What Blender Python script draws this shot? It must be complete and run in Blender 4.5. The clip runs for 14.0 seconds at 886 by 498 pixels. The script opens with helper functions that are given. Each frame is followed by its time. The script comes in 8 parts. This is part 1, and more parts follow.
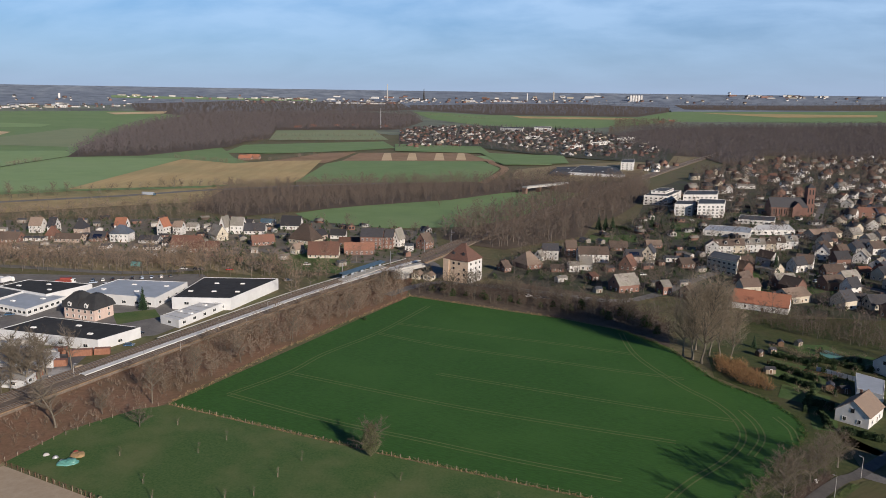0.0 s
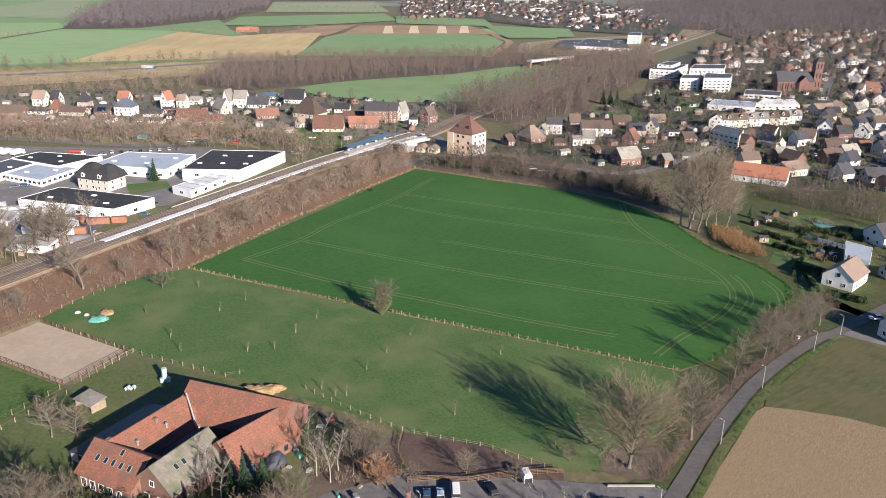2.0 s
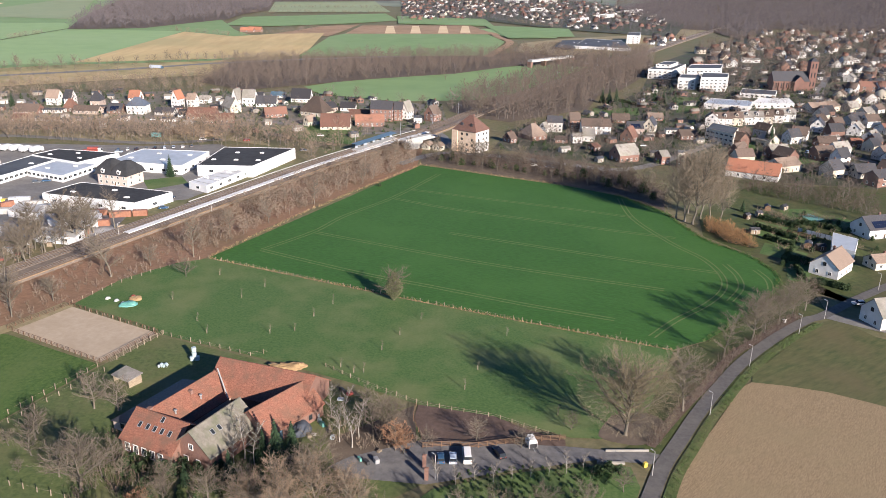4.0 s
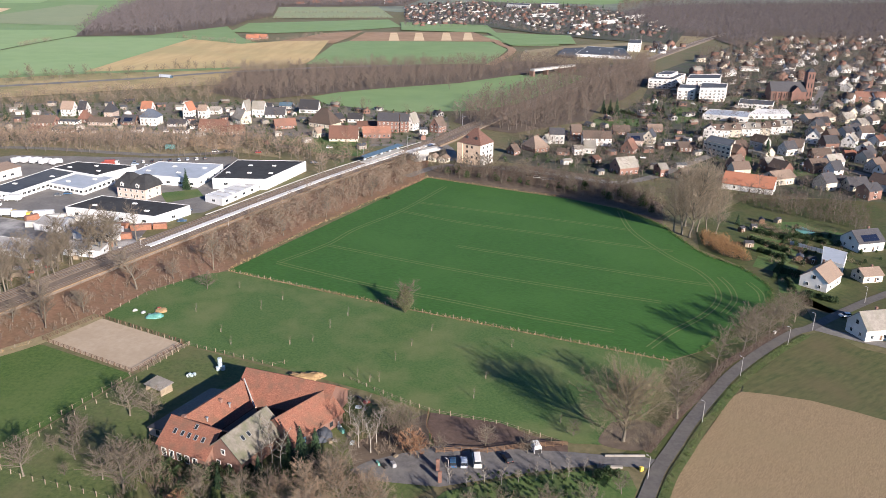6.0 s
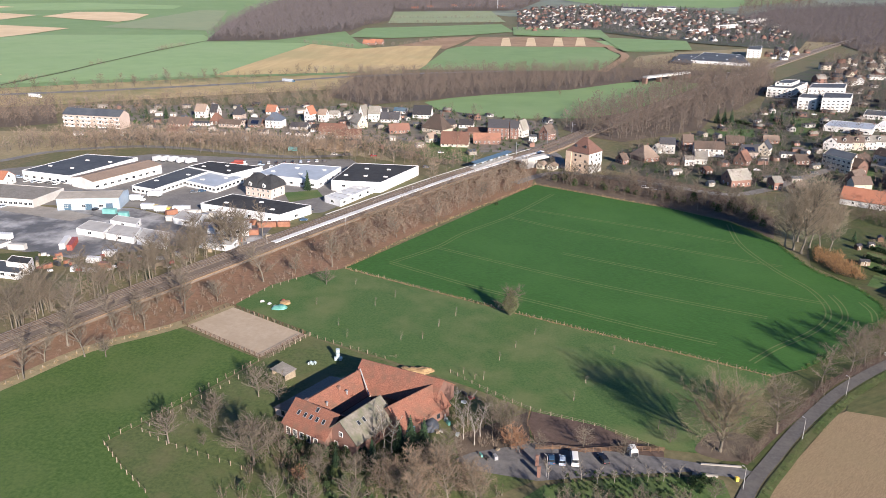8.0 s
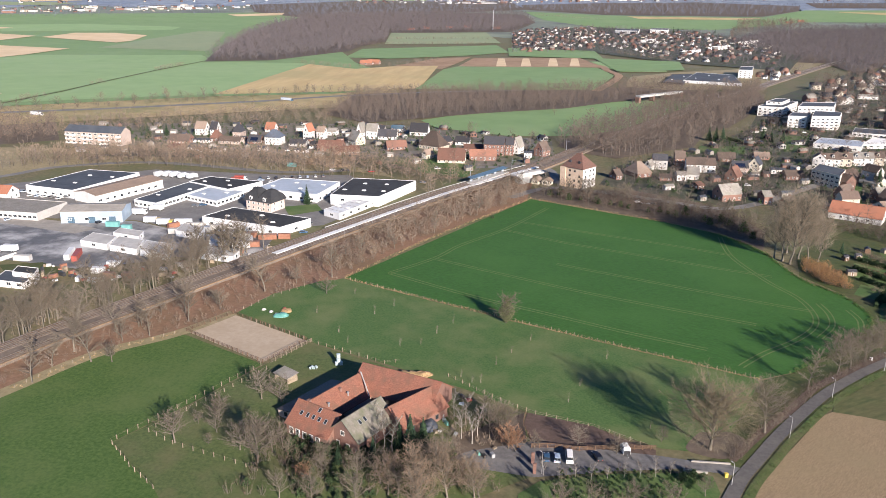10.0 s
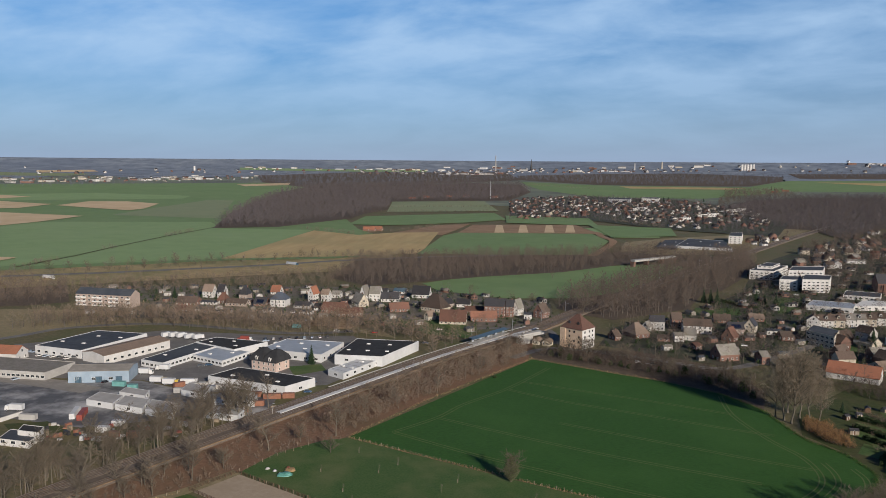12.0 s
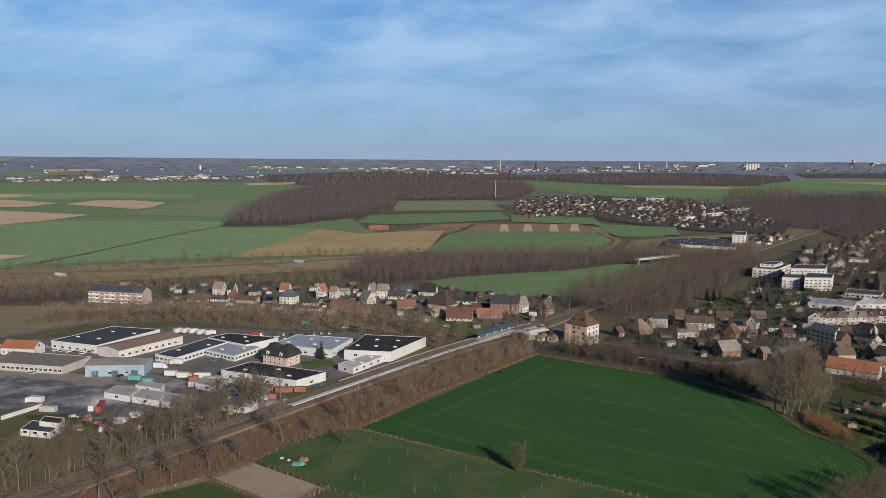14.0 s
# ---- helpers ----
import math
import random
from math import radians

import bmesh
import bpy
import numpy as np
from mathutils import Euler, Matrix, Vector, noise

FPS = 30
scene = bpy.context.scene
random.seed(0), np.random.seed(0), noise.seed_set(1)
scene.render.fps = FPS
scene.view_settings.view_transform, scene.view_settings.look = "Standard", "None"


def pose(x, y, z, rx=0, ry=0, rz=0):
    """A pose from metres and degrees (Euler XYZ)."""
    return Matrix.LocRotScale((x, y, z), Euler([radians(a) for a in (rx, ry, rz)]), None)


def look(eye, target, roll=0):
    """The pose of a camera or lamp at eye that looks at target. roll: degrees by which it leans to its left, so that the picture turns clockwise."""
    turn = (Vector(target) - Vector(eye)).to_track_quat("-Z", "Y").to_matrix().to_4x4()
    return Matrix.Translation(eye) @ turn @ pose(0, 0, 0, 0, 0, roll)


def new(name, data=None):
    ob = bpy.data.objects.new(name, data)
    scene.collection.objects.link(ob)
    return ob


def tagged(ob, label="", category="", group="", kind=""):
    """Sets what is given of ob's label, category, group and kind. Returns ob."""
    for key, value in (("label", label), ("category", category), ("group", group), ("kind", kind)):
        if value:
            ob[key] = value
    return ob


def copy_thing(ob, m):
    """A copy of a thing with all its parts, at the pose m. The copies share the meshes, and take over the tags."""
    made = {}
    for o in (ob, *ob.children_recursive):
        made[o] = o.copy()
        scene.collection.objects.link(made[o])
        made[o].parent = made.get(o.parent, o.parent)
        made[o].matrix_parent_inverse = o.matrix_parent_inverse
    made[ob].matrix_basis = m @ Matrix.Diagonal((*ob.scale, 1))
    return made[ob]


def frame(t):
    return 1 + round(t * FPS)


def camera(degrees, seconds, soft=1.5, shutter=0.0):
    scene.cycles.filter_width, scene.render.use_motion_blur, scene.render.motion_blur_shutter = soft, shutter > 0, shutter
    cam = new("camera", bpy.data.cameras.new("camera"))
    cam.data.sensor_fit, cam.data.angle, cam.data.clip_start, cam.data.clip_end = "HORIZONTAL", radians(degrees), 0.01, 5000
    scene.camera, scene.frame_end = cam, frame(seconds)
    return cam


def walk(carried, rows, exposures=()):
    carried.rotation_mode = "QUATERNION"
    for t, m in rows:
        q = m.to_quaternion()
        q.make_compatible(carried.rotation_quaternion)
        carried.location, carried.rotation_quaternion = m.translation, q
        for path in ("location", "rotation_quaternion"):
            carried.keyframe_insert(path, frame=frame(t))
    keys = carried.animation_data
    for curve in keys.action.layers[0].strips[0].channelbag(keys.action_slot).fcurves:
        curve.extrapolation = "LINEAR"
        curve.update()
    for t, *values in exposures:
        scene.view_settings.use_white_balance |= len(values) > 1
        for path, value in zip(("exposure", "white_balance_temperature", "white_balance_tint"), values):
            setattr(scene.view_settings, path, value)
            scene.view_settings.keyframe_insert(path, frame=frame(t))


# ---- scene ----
cam = camera(59.6, 14.0, soft=0.85)
PATH = [
    (0, (0.46, 32.31, 105.26), (-15.02, 149.01, 82.10), 0.8),
    (0.5, (0.19, 29.21, 104.80), (-14.93, 144.41, 74.86), 0.9),
    (1, (0.43, 27.78, 104.21), (-13.85, 140.76, 66.41), 0.8),
    (1.5, (0.09, 26.00, 104.16), (-14.61, 137.72, 62.88), 0.9),
    (2, (-0.01, 22.94, 104.14), (-14.77, 134.66, 62.92), 0.9),
    (2.5, (-0.30, 19.05, 104.00), (-15.00, 130.77, 62.78), 0.9),
    (3, (-0.39, 14.88, 104.15), (-15.09, 126.54, 62.81), 0.9),
    (5.5, (-1.70, -2.79, 112.96), (-16.40, 108.99, 71.86), 0.9),
    (6, (-1.84, -5.66, 115.71), (-16.78, 106.12, 74.67), 0.9),
    (6.5, (-1.92, -9.24, 118.61), (-23.16, 101.46, 77.45), 0.6),
    (7, (-1.78, -12.17, 120.86), (-30.76, 96.91, 80.06), 0.4),
    (7.5, (-1.55, -14.81, 121.24), (-32.15, 93.85, 80.38), 0.3),
    (7.7, (-1.40, -16.06, 121.23), (-32.00, 92.48, 80.31), 0.3),
    (9.8, (0.34, -25.23, 119.64), (-29.84, 84.09, 80.34), 0.3),
    (10, (0.46, -26.34, 119.62), (-29.78, 83.46, 81.76), 0.4),
    (10.1, (0.50, -26.87, 119.65), (-30.10, 83.95, 85.27), 0.3),
    (10.5, (0.63, -29.17, 119.95), (-30.63, 84.53, 97.75), 0.4),
    (11, (0.87, -32.01, 120.00), (-30.75, 82.89, 106.02), 0.3),
    (11.5, (1.03, -34.85, 119.82), (-30.65, 80.11, 106.38), 0.4),
    (12, (1.39, -37.47, 119.91), (-30.29, 77.49, 106.77), 0.4),
    (12.5, (1.89, -40.11, 119.93), (-30.09, 74.79, 106.73), 0.4),
    (13, (2.03, -42.61, 119.86), (-30.01, 72.23, 106.24), 0.4),
    (13.5, (2.28, -44.92, 119.97), (-29.88, 69.92, 106.71), 0.4),
    (14, (2.43, -47.47, 120.00), (-29.91, 67.31, 106.74), 0.4),
]
EXPOSURES = [(0, 0.15, 6230, 15), (0.45, 0.55, 6200, 16), (0.9, 0.83, 6130, 17), (1.3, 1.15, 6080, 17), (3, 1.20, 6080, 17), (7.7, 1.20, 6070, 17), (9.8, 1.20, 6050, 17), (10.05, 1.15, 6050, 17), (10.2, 0.93, 6080, 17), (10.4, 0.69, 6150, 16), (10.5, 0.61, 6170, 15), (10.7, 0.33, 6180, 15), (11.2, -0.08, 6190, 13), (14, -0.08, 6190, 13)]
walk(cam, [(t, look(eye, target, roll)) for t, eye, target, roll in PATH], EXPOSURES)

# sun behind the right shoulder, low winter afternoon
SUN_EL, SUN_AZ = radians(20.5), math.atan2(0.68, -0.73)
world = bpy.data.worlds.new("winter_sky")
scene.world = world
world.use_nodes = True
wn, wl = world.node_tree.nodes, world.node_tree.links
sky = wn.new("ShaderNodeTexSky")
sky.sky_type, sky.sun_disc = "NISHITA", False
sky.sun_elevation, sky.sun_rotation = SUN_EL, SUN_AZ
sky.air_density, sky.dust_density, sky.ozone_density = 1.0, 0.2, 3.0
# thin high cloud and a pale haze low over the land
way = wn.new("ShaderNodeTexCoord").outputs["Generated"]
split = wn.new("ShaderNodeSeparateXYZ")
wl.new(way, split.inputs[0])


def sky_node(kind, **inputs):
    nd = wn.new("ShaderNode" + kind)
    for k, v in inputs.items():
        nd.inputs[k.replace("_", " ")].default_value = v
    return nd


low = sky_node("MapRange", From_Min=-0.01, From_Max=0.2, To_Min=0.95, To_Max=0.0)
wl.new(split.outputs["Z"], low.inputs["Value"])
haze = wn.new("ShaderNodeMix")
haze.data_type = "RGBA"
haze.inputs["B"].default_value = (6.1, 7.4, 9.9, 1)
wl.new(low.outputs[0], haze.inputs["Factor"])
tint = wn.new("ShaderNodeMix")
tint.data_type, tint.blend_type = "RGBA", "MULTIPLY"
tint.inputs["Factor"].default_value = 1.0
tint.inputs["B"].default_value = (0.42, 1.08, 1.6, 1)
deepen = wn.new("ShaderNodeMix")
deepen.data_type, deepen.blend_type = "RGBA", "MULTIPLY"
deepen.inputs["B"].default_value = (0.22, 0.26, 0.34, 1)
zenith = sky_node("MapRange", From_Min=0.2, From_Max=0.5, To_Min=0.0, To_Max=1.0)
wl.new(split.outputs["Z"], zenith.inputs["Value"])
wl.new(zenith.outputs[0], deepen.inputs["Factor"])
wl.new(sky.outputs[0], deepen.inputs["A"])
wl.new(deepen.outputs["Result"], tint.inputs["A"])
wl.new(tint.outputs["Result"], haze.inputs["A"])
# clouds drawn out sideways, laid on a plane over the land
over = wn.new("ShaderNodeMath")
over.operation = "ADD"
over.inputs[1].default_value = 0.28
wl.new(split.outputs["Z"], over.inputs[0])
plane = wn.new("ShaderNodeVectorMath")
plane.operation = "DIVIDE"
wl.new(way, plane.inputs[0])
wl.new(over.outputs[0], plane.inputs[1])
squash = wn.new("ShaderNodeMapping")
squash.inputs["Rotation"].default_value = (0, 0, 0.5)
squash.inputs["Scale"].default_value = (0.7, 1.0, 0)
wl.new(plane.outputs[0], squash.inputs[0])
cloud = sky_node("TexNoise", Scale=3.6, Detail=8.0, Roughness=0.54, Distortion=0.25)
wl.new(squash.outputs[0], cloud.inputs["Vector"])
thick = sky_node("MapRange", From_Min=0.26, From_Max=0.64, To_Min=0.0, To_Max=0.72)
wl.new(cloud.outputs[0], thick.inputs["Value"])
fade = sky_node("MapRange", From_Min=0.02, From_Max=0.14, To_Min=0.15, To_Max=1.0)
wl.new(split.outputs["Z"], fade.inputs["Value"])
both = wn.new("ShaderNodeMath")
both.operation = "MULTIPLY"
wl.new(thick.outputs[0], both.inputs[0])
wl.new(fade.outputs[0], both.inputs[1])
high = sky_node("MapRange", From_Min=0.21, From_Max=0.42, To_Min=1.0, To_Max=0.0)
wl.new(split.outputs["Z"], high.inputs["Value"])
rest = wn.new("ShaderNodeMath")
rest.operation = "MULTIPLY"
wl.new(both.outputs[0], rest.inputs[0])
wl.new(high.outputs[0], rest.inputs[1])
both = rest
white = wn.new("ShaderNodeMix")
white.data_type = "RGBA"
white.inputs["B"].default_value = (8.7, 12.1, 15.6, 1)
wl.new(both.outputs[0], white.inputs["Factor"])
wl.new(haze.outputs["Result"], white.inputs["A"])
wl.new(white.outputs["Result"], wn["Background"].inputs[0])
wn["Background"].inputs[1].default_value = 0.056
sun = new("sun", bpy.data.lights.new("sun", "SUN"))
sun.data.energy, sun.data.angle, sun.data.color = 5.0, radians(0.53), (1.0, 0.87, 0.69)
to_sun = Vector((math.sin(SUN_AZ) * math.cos(SUN_EL), math.cos(SUN_AZ) * math.cos(SUN_EL), math.sin(SUN_EL)))
sun.matrix_world = look(to_sun * 900, (0, 0, 0))

# ---- materials ----


def surf(name, c1, c2, scale=1.0, c3=None, big=0.05, rough=0.85, bump=0.0, rand=0.0, island=0.0, metal=0.0, courses=0.0, spec=0.3, stretch=None, deep=0.55):
    """A weathered surface: fine grain between c1 and c2, large stains of c3, optional courses by height."""
    m = bpy.data.materials.new(name)
    m.use_nodes = True
    n, l = m.node_tree.nodes, m.node_tree.links
    b = n["Principled BSDF"]
    b.inputs["Roughness"].default_value, b.inputs["Metallic"].default_value = rough, metal
    b.inputs["Specular IOR Level"].default_value = spec
    pos = n.new("ShaderNodeNewGeometry").outputs["Position"]
    if stretch:
        mp = n.new("ShaderNodeMapping")
        mp.vector_type = "TEXTURE"
        mp.inputs["Rotation"].default_value = (0, 0, radians(stretch[0]))
        mp.inputs["Scale"].default_value = stretch[1:]
        l.new(pos, mp.inputs[0])
        grain_from = mp.outputs[0]
    else:
        grain_from = pos
    fine = n.new("ShaderNodeTexNoise")
    fine.inputs["Scale"].default_value, fine.inputs["Detail"].default_value, fine.inputs["Roughness"].default_value = scale, 5, 0.65
    l.new(grain_from, fine.inputs["Vector"])
    ramp = n.new("ShaderNodeValToRGB")
    ramp.color_ramp.elements[0].position, ramp.color_ramp.elements[1].position = 0.32, 0.68
    ramp.color_ramp.elements[0].color, ramp.color_ramp.elements[1].color = (*c1, 1), (*c2, 1)
    l.new(fine.outputs[0], ramp.inputs[0])
    col = ramp.outputs[0]
    if c3:
        wide = n.new("ShaderNodeTexNoise")
        wide.inputs["Scale"].default_value, wide.inputs["Detail"].default_value, wide.inputs["Roughness"].default_value = big, 6, 0.6
        l.new(pos, wide.inputs["Vector"])
        r2 = n.new("ShaderNodeValToRGB")
        r2.color_ramp.elements[0].position, r2.color_ramp.elements[1].position = 0.45, 0.66
        r2.color_ramp.elements[1].color = (deep, deep, deep, 1)
        l.new(wide.outputs[0], r2.inputs[0])
        mx = n.new("ShaderNodeMix")
        mx.data_type = "RGBA"
        l.new(r2.outputs[0], mx.inputs["Factor"])
        l.new(col, mx.inputs["A"])
        mx.inputs["B"].default_value = (*c3, 1)
        col = mx.outputs["Result"]
    if rand or island:
        hs = n.new("ShaderNodeHueSaturation")
        mr = n.new("ShaderNodeMapRange")
        amount = rand or island
        mr.inputs["To Min"].default_value, mr.inputs["To Max"].default_value = 1 - amount, 1 + amount
        source = n.new("ShaderNodeObjectInfo").outputs["Random"] if rand else n.new("ShaderNodeNewGeometry").outputs["Random Per Island"]
        l.new(source, mr.inputs["Value"])
        l.new(mr.outputs[0], hs.inputs["Value"])
        l.new(col, hs.inputs["Color"])
        col = hs.outputs[0]
    l.new(col, b.inputs["Base Color"])
    height = fine.outputs[0]
    if courses:
        sx = n.new("ShaderNodeSeparateXYZ")
        l.new(pos, sx.inputs[0])
        mul = n.new("ShaderNodeMath")
        mul.operation = "MULTIPLY"
        mul.inputs[1].default_value = 6.2832 / courses
        l.new(sx.outputs["Z"], mul.inputs[0])
        sn = n.new("ShaderNodeMath")
        sn.operation = "SINE"
        l.new(mul.outputs[0], sn.inputs[0])
        ad = n.new("ShaderNodeMath")
        ad.operation = "MULTIPLY_ADD"
        ad.inputs[1].default_value = 0.5
        l.new(sn.outputs[0], ad.inputs[0])
        l.new(fine.outputs[0], ad.inputs[2])
        height = ad.outputs[0]
    if bump:
        bp = n.new("ShaderNodeBump")
        bp.inputs["Strength"].default_value, bp.inputs["Distance"].default_value = min(1.0, bump * 4), bump
        l.new(height, bp.inputs["Height"])
        l.new(bp.outputs[0], b.inputs["Normal"])
    return m


def glossy(name, c, rough=0.08, metal=0.0):
    m = bpy.data.materials.new(name)
    m.use_nodes = True
    b = m.node_tree.nodes["Principled BSDF"]
    b.inputs["Base Color"].default_value = (*c, 1)
    b.inputs["Roughness"].default_value, b.inputs["Metallic"].default_value = rough, metal
    return m


M = {}
M["ground"] = surf("rough_ground", (.098, .091, .047), (.182, .156, .086), .35, (.078, .111, .039), .03, bump=.1)
# distance haze mixed into the base colours, strongest in the skyline land
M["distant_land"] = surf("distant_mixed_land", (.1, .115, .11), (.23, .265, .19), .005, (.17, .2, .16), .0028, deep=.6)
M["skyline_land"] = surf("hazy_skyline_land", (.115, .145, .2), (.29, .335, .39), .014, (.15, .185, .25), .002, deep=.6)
M["drive"] = surf("dark_patched_asphalt", (.1, .098, .1), (.155, .152, .155), .6, (.19, .185, .175), .15, bump=.02)
M["town_ground"] = surf("garden_plots_and_paving", (.042, .046, .03), (.092, .088, .068), .16, (.058, .082, .032), .035, bump=.1, deep=.8)
M["village_ground"] = surf("village_yards_and_paving", (.125, .11, .09), (.21, .19, .165), .16, (.085, .105, .045), .035, bump=.1, deep=.75)
M["scrub"] = surf("scrub_soil", (.17, .098, .062), (.27, .165, .105), .6, (.125, .10, .058), .05, bump=.15)
M["litter"] = surf("leaf_litter", (.085, .066, .05), (.145, .114, .086), .25, (.09, .07, .055), .02, bump=.2)
M["crop"] = surf("winter_wheat", (.024, .08, .0115), (.04, .12, .0195), 1.5, (.05, .13, .025), .018, bump=.14, stretch=(-16, 4, 1, 1), deep=.6)
M["meadow"] = surf("grazed_meadow", (.041, .094, .022), (.085, .142, .043), 1.3, (.14, .16, .066), .045, bump=.08, deep=.7)
M["pasture"] = surf("lush_pasture", (.036, .082, .014), (.085, .135, .034), .9, (.105, .14, .045), .045, bump=.12)
M["garden"] = surf("garden_grass", (.036, .055, .016), (.078, .092, .03), .5, (.105, .082, .044), .06, bump=.08)
M["farm_grass"] = surf("farm_garden_grass", (.055, .084, .026), (.105, .132, .046), .9, (.14, .13, .065), .07, bump=.1, deep=.7)
M["dry_meadow"] = surf("dry_tan_meadow", (.21, .175, .1), (.32, .265, .155), .35, (.17, .165, .08), .03, bump=.1)
M["pink_plaster"] = surf("pale_pink_plaster", (.5, .385, .33), (.6, .47, .41), .6, (.45, .35, .3), .2)
M["track"] = surf("worn_tramline", (.075, .13, .035), (.13, .16, .06), .8, bump=.03)
# far greens are lightened and blued so the colour carries the haze
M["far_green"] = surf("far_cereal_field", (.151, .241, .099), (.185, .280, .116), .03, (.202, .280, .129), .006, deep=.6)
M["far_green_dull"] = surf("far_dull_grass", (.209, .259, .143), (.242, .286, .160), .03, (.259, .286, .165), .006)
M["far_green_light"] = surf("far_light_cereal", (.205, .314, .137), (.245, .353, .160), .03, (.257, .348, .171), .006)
M["stubble"] = surf("stubble_field", (.4, .3, .145), (.52, .4, .2), .06, (.36, .31, .15), .008, stretch=(99, 8, 1, 1), deep=.8)
M["verge_grass"] = surf("rough_dry_verge", (.27, .225, .11), (.43, .335, .17), .05, (.16, .18, .075), .012, deep=.75)
M["tilled"] = surf("tilled_soil", (.26, .17, .10), (.35, .24, .15), .05, (.22, .15, .085), .012)
M["pale_soil"] = surf("pale_harvested_soil", (.575, .437, .270), (.667, .523, .333), .03, (.494, .380, .230), .008)
M["near_soil"] = surf("harrowed_soil", (.17, .122, .07), (.315, .24, .142), 5.0, (.235, .185, .105), .06, bump=.06, stretch=(59, 5, 1, 1), deep=.6)
M["near_stubble"] = surf("grassy_stubble", (.05, .07, .024), (.11, .112, .046), .8, (.12, .098, .05), .03, bump=.09, stretch=(40, 4, 1, 1), deep=.7)
M["sand"] = surf("riding_sand", (.36, .29, .21), (.43, .355, .265), .5, (.33, .265, .19), .08, bump=.03)
M["mud"] = surf("trodden_mud", (.076, .053, .044), (.132, .092, .074), .7, (.063, .044, .034), .15, bump=.12)
M["asphalt"] = surf("worn_asphalt", (.13, .127, .123), (.185, .18, .174), .8, (.25, .242, .23), .12, rough=.8, bump=.01)
M["yard"] = surf("patched_yard_asphalt", (.085, .088, .095), (.14, .142, .147), .12, (.48, .48, .48), .05, rough=.7, deep=.9)
M["concrete"] = surf("pale_concrete", (.36, .355, .34), (.48, .47, .45), .4, (.29, .28, .265), .1)
M["apron"] = surf("dusty_concrete_apron", (.24, .225, .2), (.34, .32, .29), .4, (.19, .18, .165), .1)
M["ballast"] = surf("rail_ballast", (.13, .105, .085), (.21, .175, .145), 1.2, (.10, .08, .065), .1, bump=.1)
M["platform"] = surf("pale_platform_paving", (.6, .6, .59), (.7, .7, .69), .5, (.52, .52, .51), .08, rough=.6)
M["rough_grass"] = surf("tall_rough_grass", (.045, .085, .022), (.1, .14, .045), .8, (.14, .13, .06), .1, island=.3)
M["rail"] = surf("worn_rail_steel", (.22, .18, .15), (.35, .32, .3), .5, rough=.4, metal=.7)
M["bark"] = surf("tree_bark", (.104, .090, .070), (.172, .150, .122), 2.0, (.104, .100, .068), .5, bump=.03, rand=.25)
M["twig"] = surf("bare_twigs", (.109, .089, .067), (.181, .150, .113), .8, rand=.22)
M["twig_red"] = surf("russet_twigs", (.19, .105, .062), (.28, .16, .095), .8, rand=.2)
M["twig_willow"] = surf("pale_brown_willow_twigs", (.17, .125, .088), (.26, .195, .14), .8, rand=.15)
M["twig_pale"] = surf("pale_poplar_twigs", (.194, .158, .116), (.290, .242, .180), .8, rand=.15)
M["twig_oak"] = surf("olive_oak_twigs", (.12, .098, .062), (.2, .165, .108), .8, rand=.1)
M["birch"] = surf("birch_bark", (.246, .230, .205), (.344, .328, .295), 1.5, (.082, .074, .066), .8)
M["wood_twig"] = surf("woodland_twigs", (.115, .087, .07), (.18, .14, .114), .2, (.105, .085, .07), .01, island=.24)
# woodland twigs greyed to paint in the haze over the far woods
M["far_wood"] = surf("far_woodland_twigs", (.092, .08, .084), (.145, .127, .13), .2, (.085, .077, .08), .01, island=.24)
M["wood_trunk"] = surf("woodland_trunks", (.093, .080, .068), (.153, .132, .111), .5, island=.24)
# blue-grey of these twigs is aerial haze painted into the colour
M["hazed_twig"] = surf("distant_woodland_twigs", (.115, .125, .155), (.16, .17, .2), .1, (.11, .12, .15), .005, island=.25)
M["motorway"] = surf("worn_motorway_asphalt", (.15, .15, .15), (.2, .2, .195), .1, (.17, .165, .16), .02)
M["lane"] = surf("old_lane_asphalt", (.085, .08, .078), (.125, .12, .115), .8, (.15, .14, .125), .12, rough=.8, bump=.01)
M["scrub_twig"] = surf("scrub_twigs", (.171, .127, .095), (.292, .224, .167), .3, (.161, .121, .076), .04, island=.24)
M["thicket"] = surf("dark_thicket_twigs", (.078, .055, .043), (.137, .098, .075), .3, (.081, .063, .046), .04, island=.24)
M["willow"] = surf("orange_willow_rods", (.2, .112, .052), (.32, .19, .088), .5, island=.35)
M["dry_grass"] = surf("dry_reed_grass", (.34, .24, .12), (.46, .34, .18), .5, (.3, .18, .08), .1, island=.25)
M["needle"] = surf("conifer_needles", (.012, .03, .014), (.03, .055, .024), 1.0, island=.4)
M["ivy"] = surf("ivy_leaves", (.07, .085, .04), (.16, .16, .085), 1.0, island=.4)
M["ivy_dark"] = surf("dark_ivy_leaves", (.022, .05, .014), (.055, .09, .028), 1.0, island=.35)
M["hedge"] = surf("evergreen_hedge", (.025, .045, .018), (.05, .08, .03), 1.0, island=.4)
M["white"] = surf("white_render", (.56, .55, .53), (.65, .64, .62), .5, (.46, .45, .43), .15, rand=.08)
M["cream"] = surf("cream_render", (.45, .4, .32), (.54, .49, .4), .5, (.38, .34, .28), .15, rand=.1)
M["grey"] = surf("grey_render", (.38, .37, .35), (.47, .46, .44), .5, (.32, .31, .3), .15, rand=.12)
M["brick"] = surf("red_brick", (.165, .092, .072), (.235, .135, .105), 3.0, (.15, .095, .08), .2, rand=.2, courses=.075, bump=.01)
